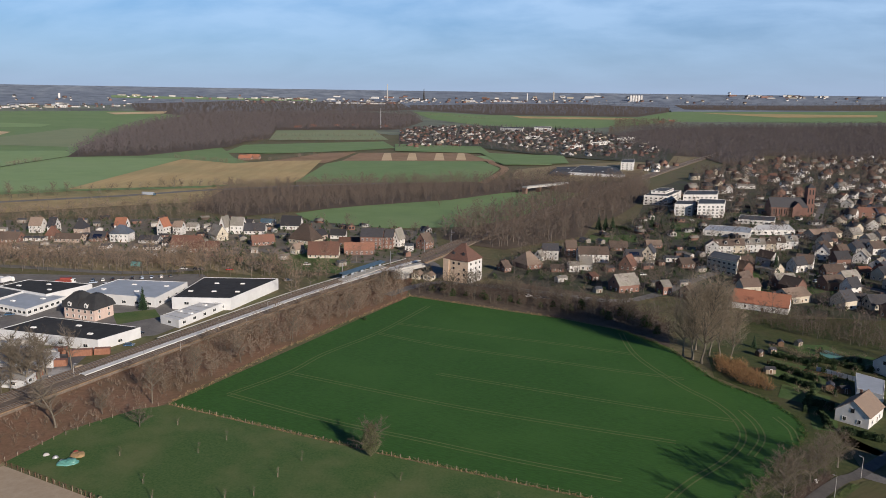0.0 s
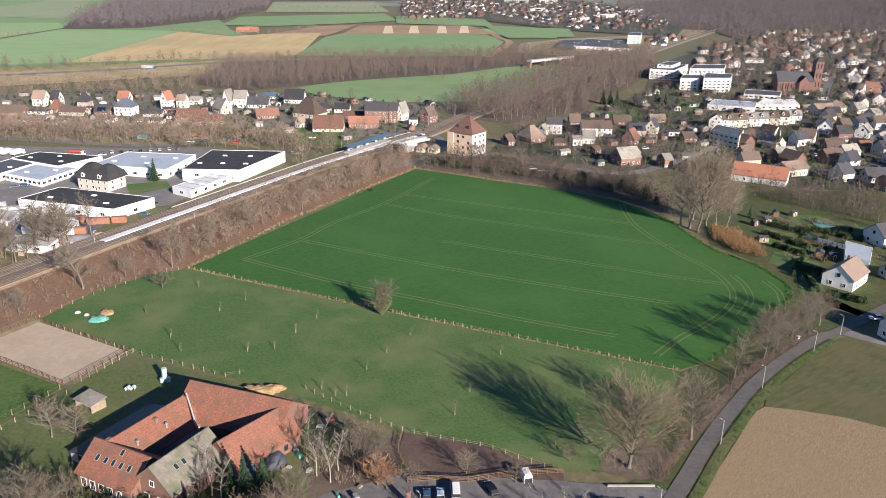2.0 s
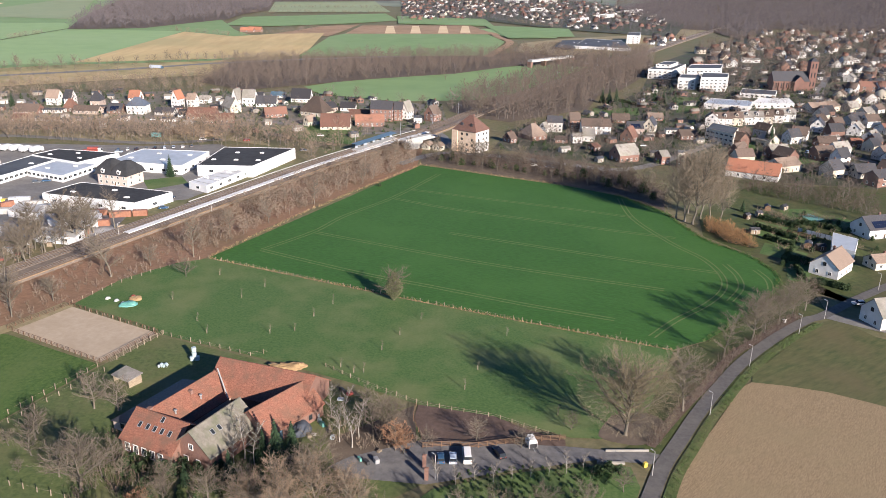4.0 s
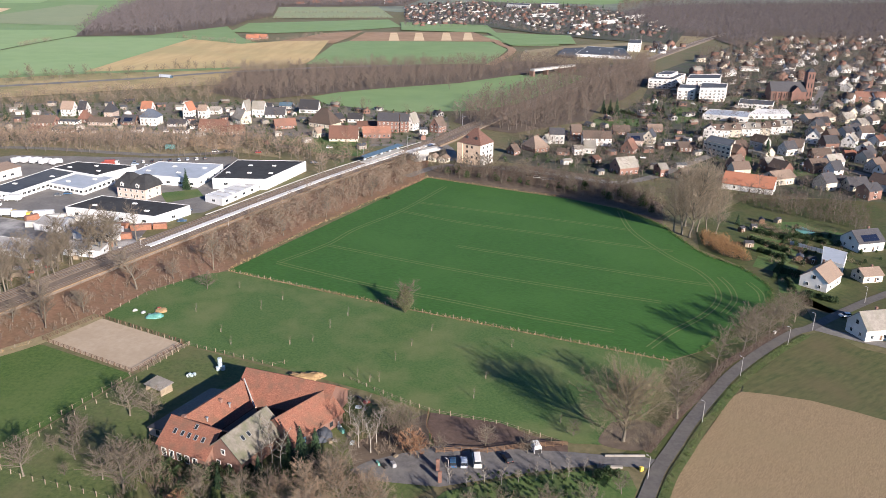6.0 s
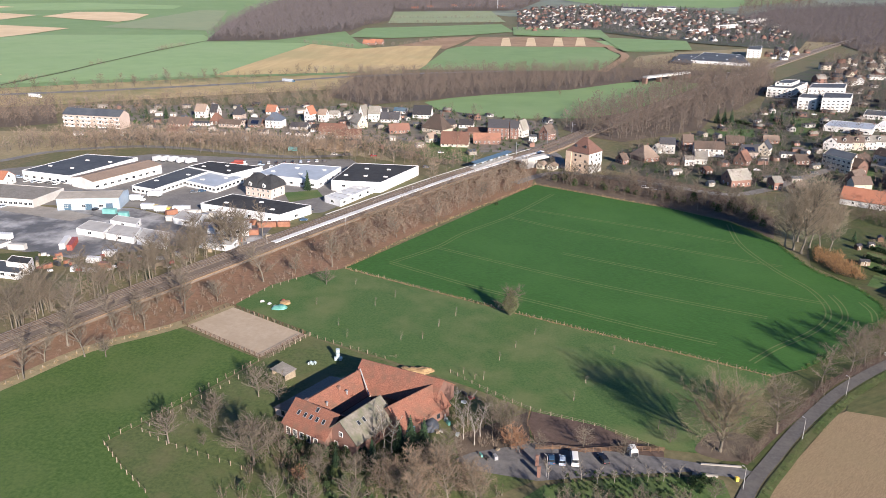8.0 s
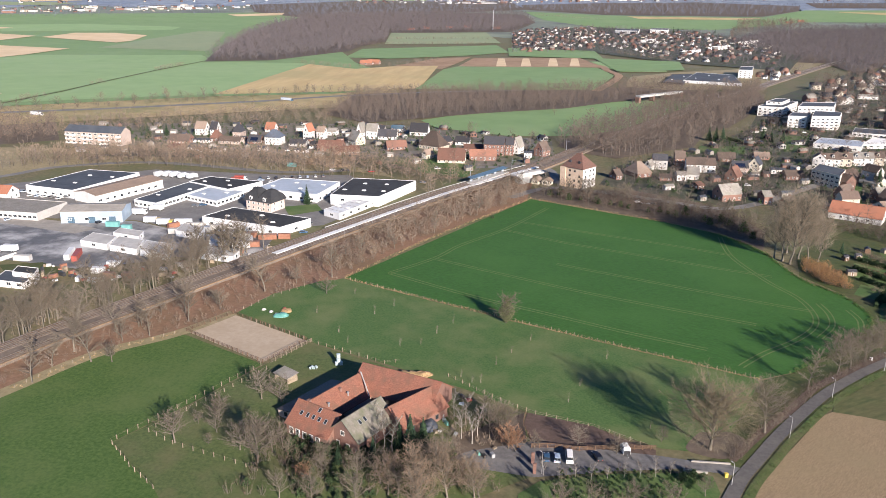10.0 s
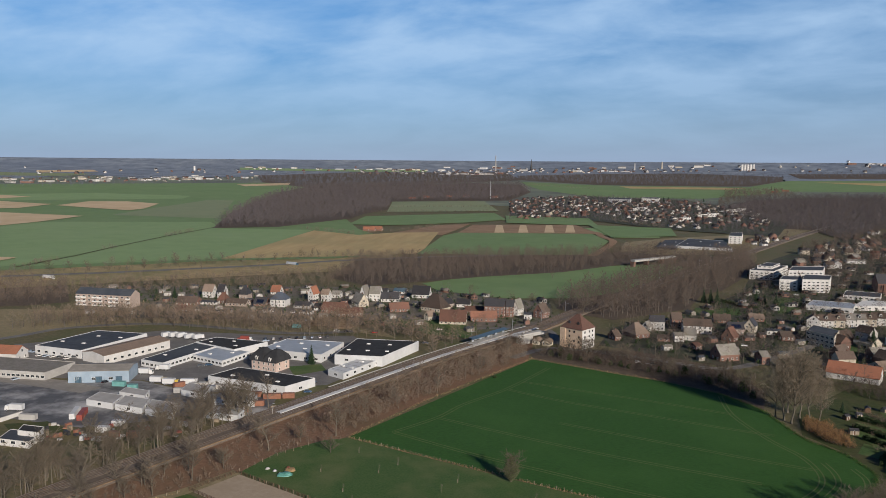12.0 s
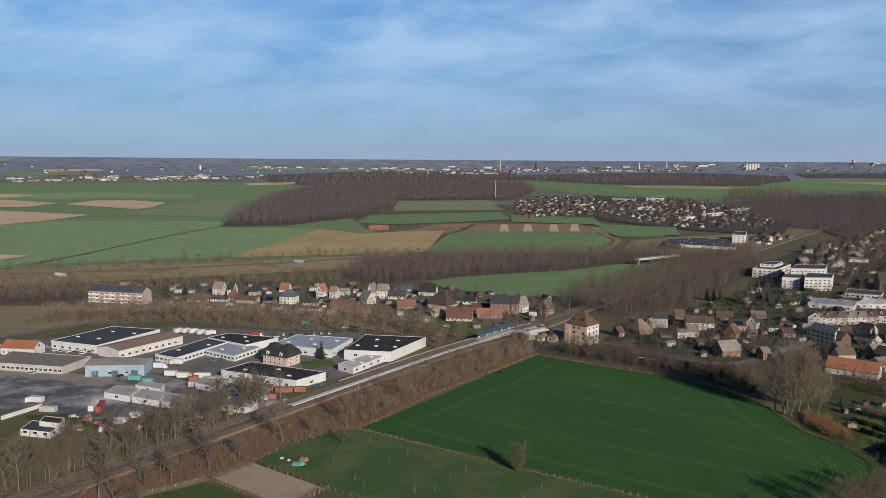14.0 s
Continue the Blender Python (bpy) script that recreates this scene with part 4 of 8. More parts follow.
# along the railway bank
for kind, (x, y), h in (("ash", (-187.6, 174.8), 23), ("ash", (-176.7, 169.7), 18), ("ash", (-184.8, 152.1), 16), ("ash_b", (-170.7, 216.0), 22), ("ash", (-164.5, 208.9), 18), ("ash", (-151.6, 245.0), 20), ("ash_b", (-131.4, 268.7), 19),
                        ("round_b", (-125.6, 249.6), 7), ("ash_b", (-125.9, 290.8), 15), ("ash", (-117.6, 313.5), 12), ("ash_b", (-106.4, 344.2), 13), ("ash", (-93.1, 385.1), 12), ("ash_b", (-86.1, 438.0), 14), ("ash", (-81.9, 453.7), 13),
                        ("ash_b", (-170.6, 193.3), 15), ("round", (-177.2, 186.7), 9), ("round", (-159.0, 222.2), 9), ("round", (-143.0, 257.2), 8), ("ash", (-186.5, 162.9), 13), ("round", (-170.0, 171.7), 8)):
    plant(kind, x, y, h, "trees on the railway bank")
# belt between the works and the railway
for i in range(60):
    u = i / 59
    x0, y0 = (-218.8, 165.6)
    x1, y1 = (-179.0, 289.2)
    x, y = x0 + (x1 - x0) * u + random.uniform(-10, 4), y0 + (y1 - y0) * u + random.uniform(-2, 12)
    plant(random.choice(("ash", "ash_b", "ash_b")), x, y, random.uniform(13, 23), "trees screening the works yard")
# hedge of trees at the far side of the field
line = along([(-64.8, 438.7), (-19.4, 427.8), (11.0, 414.2), (39.2, 401.6), (58.2, 377.0)], 1.0)
for k in range(30):
    x, y, a = line[int(len(line) * k / 30)]
    plant(random.choice(("ash", "ash_b", "round", "far_b")), x + random.uniform(-3, 3), y + random.uniform(0, 16), random.uniform(8, 15), "trees hedging the wheat field")
for kind, (x, y), h in (("ash", (-52.5, 584.5), 19), ("ash_b", (-63.5, 619.2), 17), ("ash", (-47.1, 610.0), 17), ("far_b", (-72.8, 490.5), 10), ("far_b", (-65.8, 472.3), 9), ("round", (-72.4, 461.7), 8), ("ash_b", (-157.1, 631.1), 14), ("ash", (-100.2, 611.1), 12)):
    plant(kind, x, y, h)
for (x, y), h in (((142.4, 520.9), 14), ((139.6, 520.3), 12), ((49.7, 666.4), 14), ((54.8, 661.9), 15), ((44.4, 670.9), 13), ((94.9, 676.6), 12), ((102.7, 667.0), 13), ((90.0, 693.1), 11), ((-194.8, 379.3), 12), ((141.6, 518.3), 15), ((119.9, 252.6), 14), ((125.0, 249.7), 15), ((126.3, 239.2), 15), ((92.7, 369.7), 6), ((-149.3, 373.4), 0)):
    if h:
        plant("spruce", x, y, h, "dark conifers among the houses")
for (x, y), h in (((-414.1, 535.3), 13), ((-407.7, 552.6), 11), ((-370.6, 2387.9), 14), ((-359.1, 2456.0), 12), ((22.5, 2524.9), 20), ((36.4, 2529.4), 19), ((442.3, 3306.4), 18), ((450.5, 3273.7), 16), ((145.8, 2563.6), 14)):
    plant("spruce", x, y, h, "dark conifers in the plain")
# round the farmstead
for kind, (x, y), h in (("round", (-120.8, 134.4), 11), ("round", (-94.0, 132.2), 13.5), ("round", (-109.4, 163.1), 10), ("round_b", (-102.7, 163.1), 9), ("round_b", (-120.0, 145.0), 4.5), ("round_b", (-116.3, 150.6), 6), ("round_b", (-111.4, 136.3), 3.5),
                        ("round_b", (-87.8, 138.0), 5), ("round", (-75.2, 131.4), 7), ("russet", (-79.3, 128.8), 5), ("round", (-65.9, 132.7), 9), ("round", (-59.4, 132.4), 10), ("birch", (-64.2, 148.8), 14), ("birch", (-61.3, 147.0), 13), ("birch", (-65.9, 146.5), 11),
                        ("spruce", (-56.0, 146.8), 13), ("spruce", (-53.1, 149.4), 11), ("spruce", (-59.6, 148.3), 9), ("spruce", (-73.3, 137.7), 6), ("round", (-49.0, 141.9), 10), ("round", (-43.8, 139.2), 11), ("round", (-49.7, 134.8), 10), ("round", (-39.1, 137.8), 9),
                        ("birch", (-44.7, 158.5), 13), ("birch", (-41.2, 156.8), 14), ("birch", (-40.6, 161.1), 13), ("birch", (-45.6, 166.8), 12), ("ash_b", (-37.1, 160.7), 11), ("ash_b", (-35.9, 165.3), 12), ("ash_b", (-40.7, 168.2), 11), ("birch", (-49.5, 168.6), 10),
                        ("russet", (-31.0, 157.2), 8), ("round", (-33.2, 164.7), 9), ("russet", (-28.9, 156.5), 6), ("round", (-53.3, 128.3), 9), ("round", (-62.4, 122.5), 10), ("round", (-73.0, 120.4), 9), ("spruce", (-64.6, 141.0), 8), ("round", (-81.6, 120.0), 8), ("round_b", (-33.9, 133.9), 8),
                        ("round_b", (-12.8, 164.3), 6), ("round_b", (-2.0, 162.8), 6), ("round_b", (-24.1, 159.3), 5), ("round_b", (9.7, 172.4), 5), ("round", (-115.2, 148.2), 9), ("round_b", (-101.6, 136.2), 9), ("round", (-95.4, 134.4), 12), ("round_b", (-91.6, 141.6), 7), ("round_b", (-92.4, 137.6), 8), ("round", (-76.5, 134.7), 8), ("round_b", (-112.4, 142.3), 7), ("round", (-45.9, 146.8), 11), ("round", (-47.2, 141.0), 10), ("round_b", (-36.0, 165.2), 8), ("round_b", (-34.9, 167.7), 7)):
    plant(kind, x, y, h, "garden trees round the farmstead")
for (x, y), h in (((-56.0, 128.5), 12), ((-48.5, 130.5), 15), ((-41.5, 131.5), 16), ((-35.0, 133.5), 13), ((-46.0, 124.0), 14)):
    plant("willow", x, y, h, "pale tall trees before the farmstead")
for (x, y), h in (((-6.0, 135.0), 8), ((3.0, 137.5), 9), ((12.5, 141.0), 8), ((-14.0, 132.5), 9), ((20.5, 150.0), 6)):
    plant("round", x, y, h, "bare trees below the drive")
for x, y, a in along([(-19.8, 146.7), (3.4, 152.9), (15.5, 158.3)], 4.2):
    plant("birch", x, y + random.uniform(-1, 1), random.uniform(5, 7), "young trees along the drive")
# row of young trees beside the motorway
for x, y, a in along([(-593.5, 650.7), (-450.5, 800.7), (-363.5, 878.3)], 19):
    plant("far", x, y + 16, random.uniform(10, 13), "young trees along the motorway")
for x, y, a in along([(-745.3, 549.6), (-553.3, 743.9), (-497.7, 802.4)], 19):
    plant("far", x + random.uniform(-5, 5), y + random.uniform(0, 14), random.uniform(9, 15), "trees along the motorway")
for (x, y), h in (((-101.9, 774.1), 9), ((-8.1, 815.6), 10), ((-553.2, 766.3), 15), ((-426.5, 844.5), 14), ((-413.0, 849.1), 15)):
    plant("far_b", x, y, h)
# the lone tree in the wheat, with ivy on its stem
lone = plant("round", *(-48.1, 241.7), 12)
lone["label"] = "lone ivy-clad tree on the fence line"
ivy = Geo()
random.seed(9)
for _ in range(4200):
    a, f = random.uniform(0, 6.28), random.random()
    r = (.3 + 2.3 * math.sin(min(1, f * 1.2) * 3.0) * random.random() ** .6)
    c = Vector((math.cos(a) * r, math.sin(a) * r, .4 + f * 8.0))
    d = Vector((random.uniform(-1, 1), random.uniform(-1, 1), random.uniform(-1, 1))).normalized() * .22
    e = Vector((random.uniform(-1, 1), random.uniform(-1, 1), random.uniform(-1, 1))).normalized() * .22
    ivy.add([c - d, c + e, c + d], [(0, 1, 2)])
part("ivy", ivy, M["ivy"], lone, "grey-green ivy leaves")
# more bare trees between the works yard and the pasture
for kind, (x, y), h in (("ash", (-198.5, 188.3), 19), ("ash_b", (-215.0, 179.5), 18), ("ash_b", (-218.1, 194.0), 16), ("ash_b", (-215.0, 197.1), 15), ("ash_b", (-219.1, 223.4), 15), ("ash", (-203.7, 244.3), 14), ("ash_b", (-196.0, 249.5), 13), ("ash_b", (-192.5, 255.8), 15), ("ash_b", (-189.8, 262.7), 14), ("ash_b", (-185.3, 269.6), 12), ("ash", (-183.9, 192.6), 15), ("ash_b", (-178.9, 200.2), 12), ("round_b", (-179.2, 199.0), 8), ("round_b", (-178.2, 211.2), 8), ("round", (-163.7, 227.2), 7)):
    plant(kind, x, y, h, "trees on the railway bank")
for src, _ in KINDS.values():
    for o in (*src.children_recursive, src):
        bpy.data.objects.remove(o)

# ---- woods and scrub, beyond counting ----


def triangles(g):
    """The corners, triangles and material slots of a Geo as arrays."""
    tri, mi = [], []
    for f, m in zip(g.f, g.m):
        for i in range(1, len(f) - 1):
            tri.append((f[0], f[i], f[i + 1]))
            mi.append(m)
    return np.array(g.v), np.array(tri), np.array(mi)


def clump(seed, h, spread, n, width, trunk=True, low=.3, erect=.5):
    """A bare tree or bush for massed planting: limbs that rise from the stem, each with its spray of twigs."""
    r = random.Random(seed)
    random.seed(seed)
    g = Geo()
    lean = Vector((r.uniform(-.04, .04) * h, r.uniform(-.04, .04) * h, h * .8))
    if trunk:
        g.tube((0, 0, -.5), lean * .8, .015 * h, .005 * h, 3, 1)
    limbs = max(6, n // 9)
    for k in range(limbs):
        f = low + (1 - low) * (k + r.random()) / limbs
        a = k * 2.4 + r.uniform(-.6, .6)
        mid, half = (1 + low) / 2, (1.08 - low) / 2
        reach = spread * math.sqrt(max(.03, 1 - ((f - mid) / half) ** 2)) * r.uniform(.55, 1.05)
        tip = Vector((math.cos(a) * reach + lean.x * f, math.sin(a) * reach + lean.y * f, h * f))
        root = lean * (.35 + .6 * f) if trunk else Vector((math.cos(a), math.sin(a), 0)) * spread * r.uniform(0, .45)
        root.z = min(root.z, tip.z - reach * .35) if trunk else 0
        root.z = max(root.z, 0)
        g.ribbon(root, tip, width * 1.3, 1)
        d = (tip - root).normalized()
        for _ in range(n // limbs):
            b = root.lerp(tip, r.uniform(.3, 1) ** .6)
            e = (d * .7 + Vector((r.uniform(-1, 1), r.uniform(-1, 1), r.uniform(-.45, .75) + erect * .6))).normalized()
            g.ribbon(b, b + e * spread * r.uniform(.22, .5), width)
    return triangles(g)


def tuft(seed, h, spread, n, width, low=.05):
    """Leafy bushes and grass: short blades all through a rounded mass."""
    r = random.Random(seed)
    random.seed(seed)
    g = Geo()
    for k in range(n):
        f, a = low + (1 - low) * r.random(), r.uniform(0, 6.283)
        reach = spread * math.sqrt(max(.05, 1 - (f * .95) ** 2)) * r.uniform(.3, 1)
        q = Vector((math.cos(a) * reach, math.sin(a) * reach, h * f))
        e = Vector((math.cos(a) * .6 + r.uniform(-.7, .7), math.sin(a) * .6 + r.uniform(-.7, .7), r.uniform(-.1, 1.3))).normalized()
        g.ribbon(q - e * spread * r.uniform(.3, .6), q, width)
    return triangles(g)


def mass(name, spots, kinds, mats, label, lo=.75, hi=1.2):
    """Many rough plants joined into one object."""
    vs, fs, ms, k = [], [], [], 0
    for x, y in spots:
        v, f, m = kinds[random.randrange(len(kinds))]
        a, s = random.uniform(0, 6.283), random.uniform(lo, hi)
        ca, sa = math.cos(a), math.sin(a)
        w = np.empty_like(v)
        w[:, 0], w[:, 1], w[:, 2] = (v[:, 0] * ca - v[:, 1] * sa) * s + x, (v[:, 0] * sa + v[:, 1] * ca) * s + y, v[:, 2] * s + terrain(x, y)
        vs.append(w)
        fs.append(f + k)
        ms.append(m)
        k += len(v)
    v, f, m = np.concatenate(vs), np.concatenate(fs), np.concatenate(ms)
    me = bpy.data.meshes.new(name)
    me.vertices.add(len(v))
    me.vertices.foreach_set("co", v.astype(np.float32).ravel())
    me.loops.add(f.size)
    me.loops.foreach_set("vertex_index", f.astype(np.int32).ravel())
    me.polygons.add(len(f))
    me.polygons.foreach_set("loop_start", np.arange(0, f.size, 3, dtype=np.int32))
    me.polygons.foreach_set("material_index", m.astype(np.int32))
    me.update(calc_edges=True)
    for q in mats:
        me.materials.append(M[q])
    return tagged(new(name, me), label, name.replace("_", " "), kind="stuff")


WOOD = [clump(s, 17, 5.4, 76, .5) for s in range(60, 66)]
MID = [clump(s, 12, 4.4, 160, .11, low=.22, erect=.8) for s in range(100, 106)]
FARWOOD = [clump(s, 19, 6.4, 44, .8, low=.3, erect=1.5) for s in range(70, 76)]
NEARWOOD = [clump(s, 16, 5.0, 126, .22, low=.2, erect=1.0) for s in range(110, 118)]
BUSH = [clump(s, 4.2, 2.3, 104, .085, trunk=False, low=.25) for s in range(80, 86)]
SHRUB = [clump(s, 7, 3.0, 136, .1, low=.2) for s in range(90, 96)]
LEAFY = [tuft(s, 2.4, 1.4, 230, .34) for s in (33, 34)]
random.seed(51)
wood_mats = ("wood_twig", "wood_trunk")
MAIN = [(-773.8, 1201.4), (-674.5, 1264.4), (-653.0, 1407.0), (-632.9, 1518.6), (-662.2, 1668.4), (-670.1, 1858.7), (-787.9, 2223.8), (-457.8, 2419.3), (-466.5, 2936.8), (-590.6, 3398.6), (-821.9, 3443.2), (-1122.5, 3198.8), (-1402.8, 2984.4), (-1332.4, 2539.9), (-1169.5, 2059.8), (-970.0, 1593.2)]
sheet("wood_floor", MAIN, "litter", 1.1, "brown leaf litter under the wood")
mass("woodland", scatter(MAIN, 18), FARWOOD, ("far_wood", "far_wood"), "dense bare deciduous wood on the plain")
BELT = [(-325.9, 703.0), (-359.1, 867.2), (-308.6, 896.8), (-245.6, 944.3), (-119.1, 1007.9), (29.5, 1080.1), (49.0, 1004.5), (-33.1, 917.3), (-97.3, 823.3), (-174.4, 761.2), (-222.8, 711.6), (-267.4, 665.9)]
sheet("wood_floor", BELT, "litter", .5, "brown leaf litter along the railway cutting")
mass("woodland", scatter(BELT, 9), NEARWOOD, wood_mats, "brown wooded belt along the railway cutting", .55, .95)
EAST = [(-77.0, 603.4), (-68.8, 691.0), (-35.1, 751.2), (10.1, 904.5), (44.6, 993.8), (122.5, 1096.5), (122.0, 966.6), (88.3, 820.7), (65.9, 746.1), (43.5, 707.3), (31.1, 634.9), (-3.7, 595.1), (-27.3, 567.4), (-57.5, 583.4)]
sheet("wood_floor", EAST, "litter", .22, "brown leaf litter under the trees")
mass("woodland", scatter(EAST, 9), NEARWOOD, wood_mats, "bare trees between village and railway", .75, 1.2)
RIGHT = [(165.7, 2133.1), (291.3, 2665.1), (475.3, 2860.4), (1375.3, 3115.2), (667.6, 1473.4), (425.4, 1623.5), (299.7, 1344.5), (283.7, 1545.1), (225.3, 1550.8), (198.5, 1777.3)]
sheet("wood_floor", RIGHT, "litter", 1.1, "brown leaf litter under the wood")
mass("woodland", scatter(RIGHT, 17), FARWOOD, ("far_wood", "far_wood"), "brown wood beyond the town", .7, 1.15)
mass("woodland", scatter([(154.6, 2179.4), (261.2, 3170.7), (470.5, 3209.7), (480.3, 2891.9), (267.6, 2599.5)], 22), FARWOOD, wood_mats, "brown wood beside the far fields", .8, 1.2)
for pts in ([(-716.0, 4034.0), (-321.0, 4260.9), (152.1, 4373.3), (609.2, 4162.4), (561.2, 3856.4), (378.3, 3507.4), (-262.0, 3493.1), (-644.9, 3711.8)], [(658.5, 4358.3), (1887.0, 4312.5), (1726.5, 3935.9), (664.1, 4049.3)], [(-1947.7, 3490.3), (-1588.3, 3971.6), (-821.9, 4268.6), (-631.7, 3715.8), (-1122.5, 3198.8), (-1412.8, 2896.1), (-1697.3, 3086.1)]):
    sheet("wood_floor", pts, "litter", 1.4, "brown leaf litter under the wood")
    mass("woodland", scatter(pts, 38), FARWOOD, ("hazed_twig", "hazed_twig"), "dark distant wood before the skyline, haze tint in its twigs", .8, 1.15)
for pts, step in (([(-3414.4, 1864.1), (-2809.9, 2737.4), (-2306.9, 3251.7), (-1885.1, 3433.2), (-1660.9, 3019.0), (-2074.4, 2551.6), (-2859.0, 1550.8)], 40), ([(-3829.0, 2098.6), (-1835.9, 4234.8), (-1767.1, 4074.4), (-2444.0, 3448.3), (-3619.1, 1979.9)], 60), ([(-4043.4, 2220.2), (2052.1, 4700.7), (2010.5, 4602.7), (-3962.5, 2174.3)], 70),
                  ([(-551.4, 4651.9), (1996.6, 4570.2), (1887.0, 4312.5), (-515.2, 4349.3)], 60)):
    mass("woodland", scatter(pts, step), FARWOOD, ("hazed_twig", "hazed_twig"), "dark distant tree belts near the skyline, haze tint in the twigs", .5, .9)
# hedges and bush rows of the plain
HEDGES = ([(-608.8, 1235.3), (-480.6, 1173.9), (-425.9, 1251.4), (-399.7, 1378.9)], [(-690.0, 1702.5), (-549.6, 1804.8), (-385.6, 1845.0)], [(-386.1, 858.1), (-342.4, 904.9), (-300.6, 932.4)], [(-686.5, 678.3), (-694.2, 730.7)], [(-718.6, 846.7), (-723.0, 875.4)], [(-756.0, 1033.5), (-771.0, 1127.4)],
          [(15.1, 1197.8), (-53.9, 1051.7), (65.7, 1056.6)], [(-554.3, 3410.1), (-239.1, 3192.9)], [(-93.4, 1667.6), (-37.4, 1571.6), (17.3, 1502.9)], [(-692.8, 1960.1), (-431.0, 2064.8)])
mass("woodland", scatter([(-54.7, 1066.3), (-0.6, 1027.3), (14.3, 1074.9), (-42.6, 1151.2)], 16) + scatter([(112.3, 1093.7), (217.9, 1367.2), (294.1, 1548.9), (288.2, 1630.6), (142.4, 1242.1)], 17), WOOD, wood_mats, "loose bare trees by the far railway", .3, .7)
LEFTWOOD = [(-674.1, 398.3), (-818.9, 494.8), (-645.6, 590.2), (-548.7, 582.4), (-478.7, 505.9), (-501.1, 481.9), (-523.5, 469.3)]
sheet("wood_floor", LEFTWOOD, "litter", .3, "brown leaf litter under the trees")
mass("woodland", scatter(LEFTWOOD, 11), NEARWOOD, wood_mats, "bare brown wood beside the flats", .5, .85)
mass("hedgerow", [(x + random.uniform(-6, 6), y + random.uniform(-6, 6)) for h in HEDGES for x, y, a in along(h, 5)], SHRUB, ("scrub_twig", "wood_trunk"), "bare hedgerows between the fields")
mass("roadside_trees", [(x + random.uniform(-4, 4), y + random.uniform(-3, 9)) for pts, step in (([(-760, 540), (-593.5, 668), (-450.5, 815), (-363.5, 893)], 8), ([(-745, 500), (-600, 622), (-480, 712), (-400, 780)], 13), ([(-700, 560), (-560, 690)], 7)) for x, y, a in along(pts, step)], MID, ("wood_twig", "wood_trunk"), "rows of bare trees beside the motorway", .45, .9)
# scrub on the railway bank
BANK = [(-198.0, 119.3), (-190.2, 150.5), (-181.3, 177.6), (-164.4, 200.9), (-153.3, 222.8), (-143.0, 246.9), (-127.2, 274.2), (-117.4, 312.7), (-96.5, 372.9), (-73.9, 428.0), (-79.7, 494.2), (-115.7, 408.7), (-143.7, 335.9), (-161.8, 283.9), (-180.3, 224.4), (-201.7, 162.4), (-214.3, 133.0)]
UPPER = [(-143.9, 281.6), (-127.7, 275.4), (-117.4, 312.7), (-96.5, 372.9), (-73.9, 428.0), (-79.7, 494.2), (-115.7, 408.7), (-143.7, 335.9)]
mass("scrub", scatter(UPPER, 4.0), SHRUB, ("scrub_twig", "bark"), "dense bare scrub on the railway bank", .35, 1.2)
mass("scrub", scatter(BANK, 4.4), BUSH, ("scrub_twig", "bark"), "reddish bare bushes on the railway bank", .3, .8)
mass("dry_grass", [(x + random.uniform(-1.5, 1.5), y + random.uniform(-1.5, 1.5)) for x, y, a in along([(-187.5, 147.7), (-179.1, 174.8), (-162.2, 197.7)], .9)], [tuft(s, .7, .9, 24, .08) for s in (3, 4)], ("dry_grass", "bark"), "dry tan grass at the pasture edge")
mass("dry_grass", [(x + random.uniform(-.5, .5), y + random.uniform(-.5, .5)) for x, y, a in along([(-125.2, 268.5), (-46.1, 243.9), (-7.4, 233.0), (40.6, 219.6)], .55)], [tuft(s, .7, .6, 22, .07) for s in (5, 6)], ("dry_grass", "bark"), "dry tan grass along the fence")
mass("rough_grass", [(x + random.uniform(-1.6, .6), y + random.uniform(-1.2, 1.2)) for x, y, a in along(smooth_line(FIELD[4:11], 4), .5)], [tuft(s, .9, .9, 26, .16) for s in (11, 12)], ("rough_grass", "bark"), "tall rough grass along the edge of the wheat", .6, 1.2)
mass("rough_grass", [(x + random.uniform(-1.1, 1.1), y + random.uniform(-1.1, 1.1)) for x, y, a in along(LANE_EDGE, .3)], [tuft(s, .8, .8, 24, .1) for s in (13, 14)], ("rough_grass", "bark"), "rough green grass on the verge of the lane", .5, 1.2)
mass("dry_grass", [(x + random.uniform(-1, 1), y + random.uniform(-1, 1)) for x, y, a in along([(-125.7, 269.6), (-105.5, 336.0), (-69.8, 429.6), (-16.9, 410.0), (10.9, 400.6)], .8)], [tuft(s, 1.0, .8, 22, .09) for s in (7, 8)], ("dry_grass", "bark"), "dry grass fringe round the wheat")
mass("scrub", scatter([(-233.3, 149.1), (-228.4, 189.9), (-215.9, 236.8), (-193.3, 288.3), (-178.8, 294.3), (-197.7, 230.6), (-213.6, 174.6), (-220.3, 138.1)], 4.6), SHRUB, ("scrub_twig", "bark"), "bare undergrowth between works and railway", .35, .9)
# hedges and bushes near by
mass("scrub", scatter([(-69.3, 436.4), (-17.2, 415.9), (11.0, 407.3), (38.5, 393.1), (59.0, 363.6), (63.0, 392.5), (41.0, 424.7), (-1.4, 451.2), (-34.0, 454.6), (-65.8, 445.4)], 4), SHRUB, ("thicket", "bark"), "tangled bare hedge at the wheat field", .6, 1.1)
mass("evergreen_bushes", [(x + random.uniform(-4, 4), y + random.uniform(2, 14)) for x, y, a in along([(-58, 434), (-19.4, 425), (11.0, 412), (39.2, 398), (58.2, 374)], 6.5)], LEAFY, ("ivy_dark", "bark"), "dark ivy-grown stems and evergreens in the hedge", 1.0, 2.2)
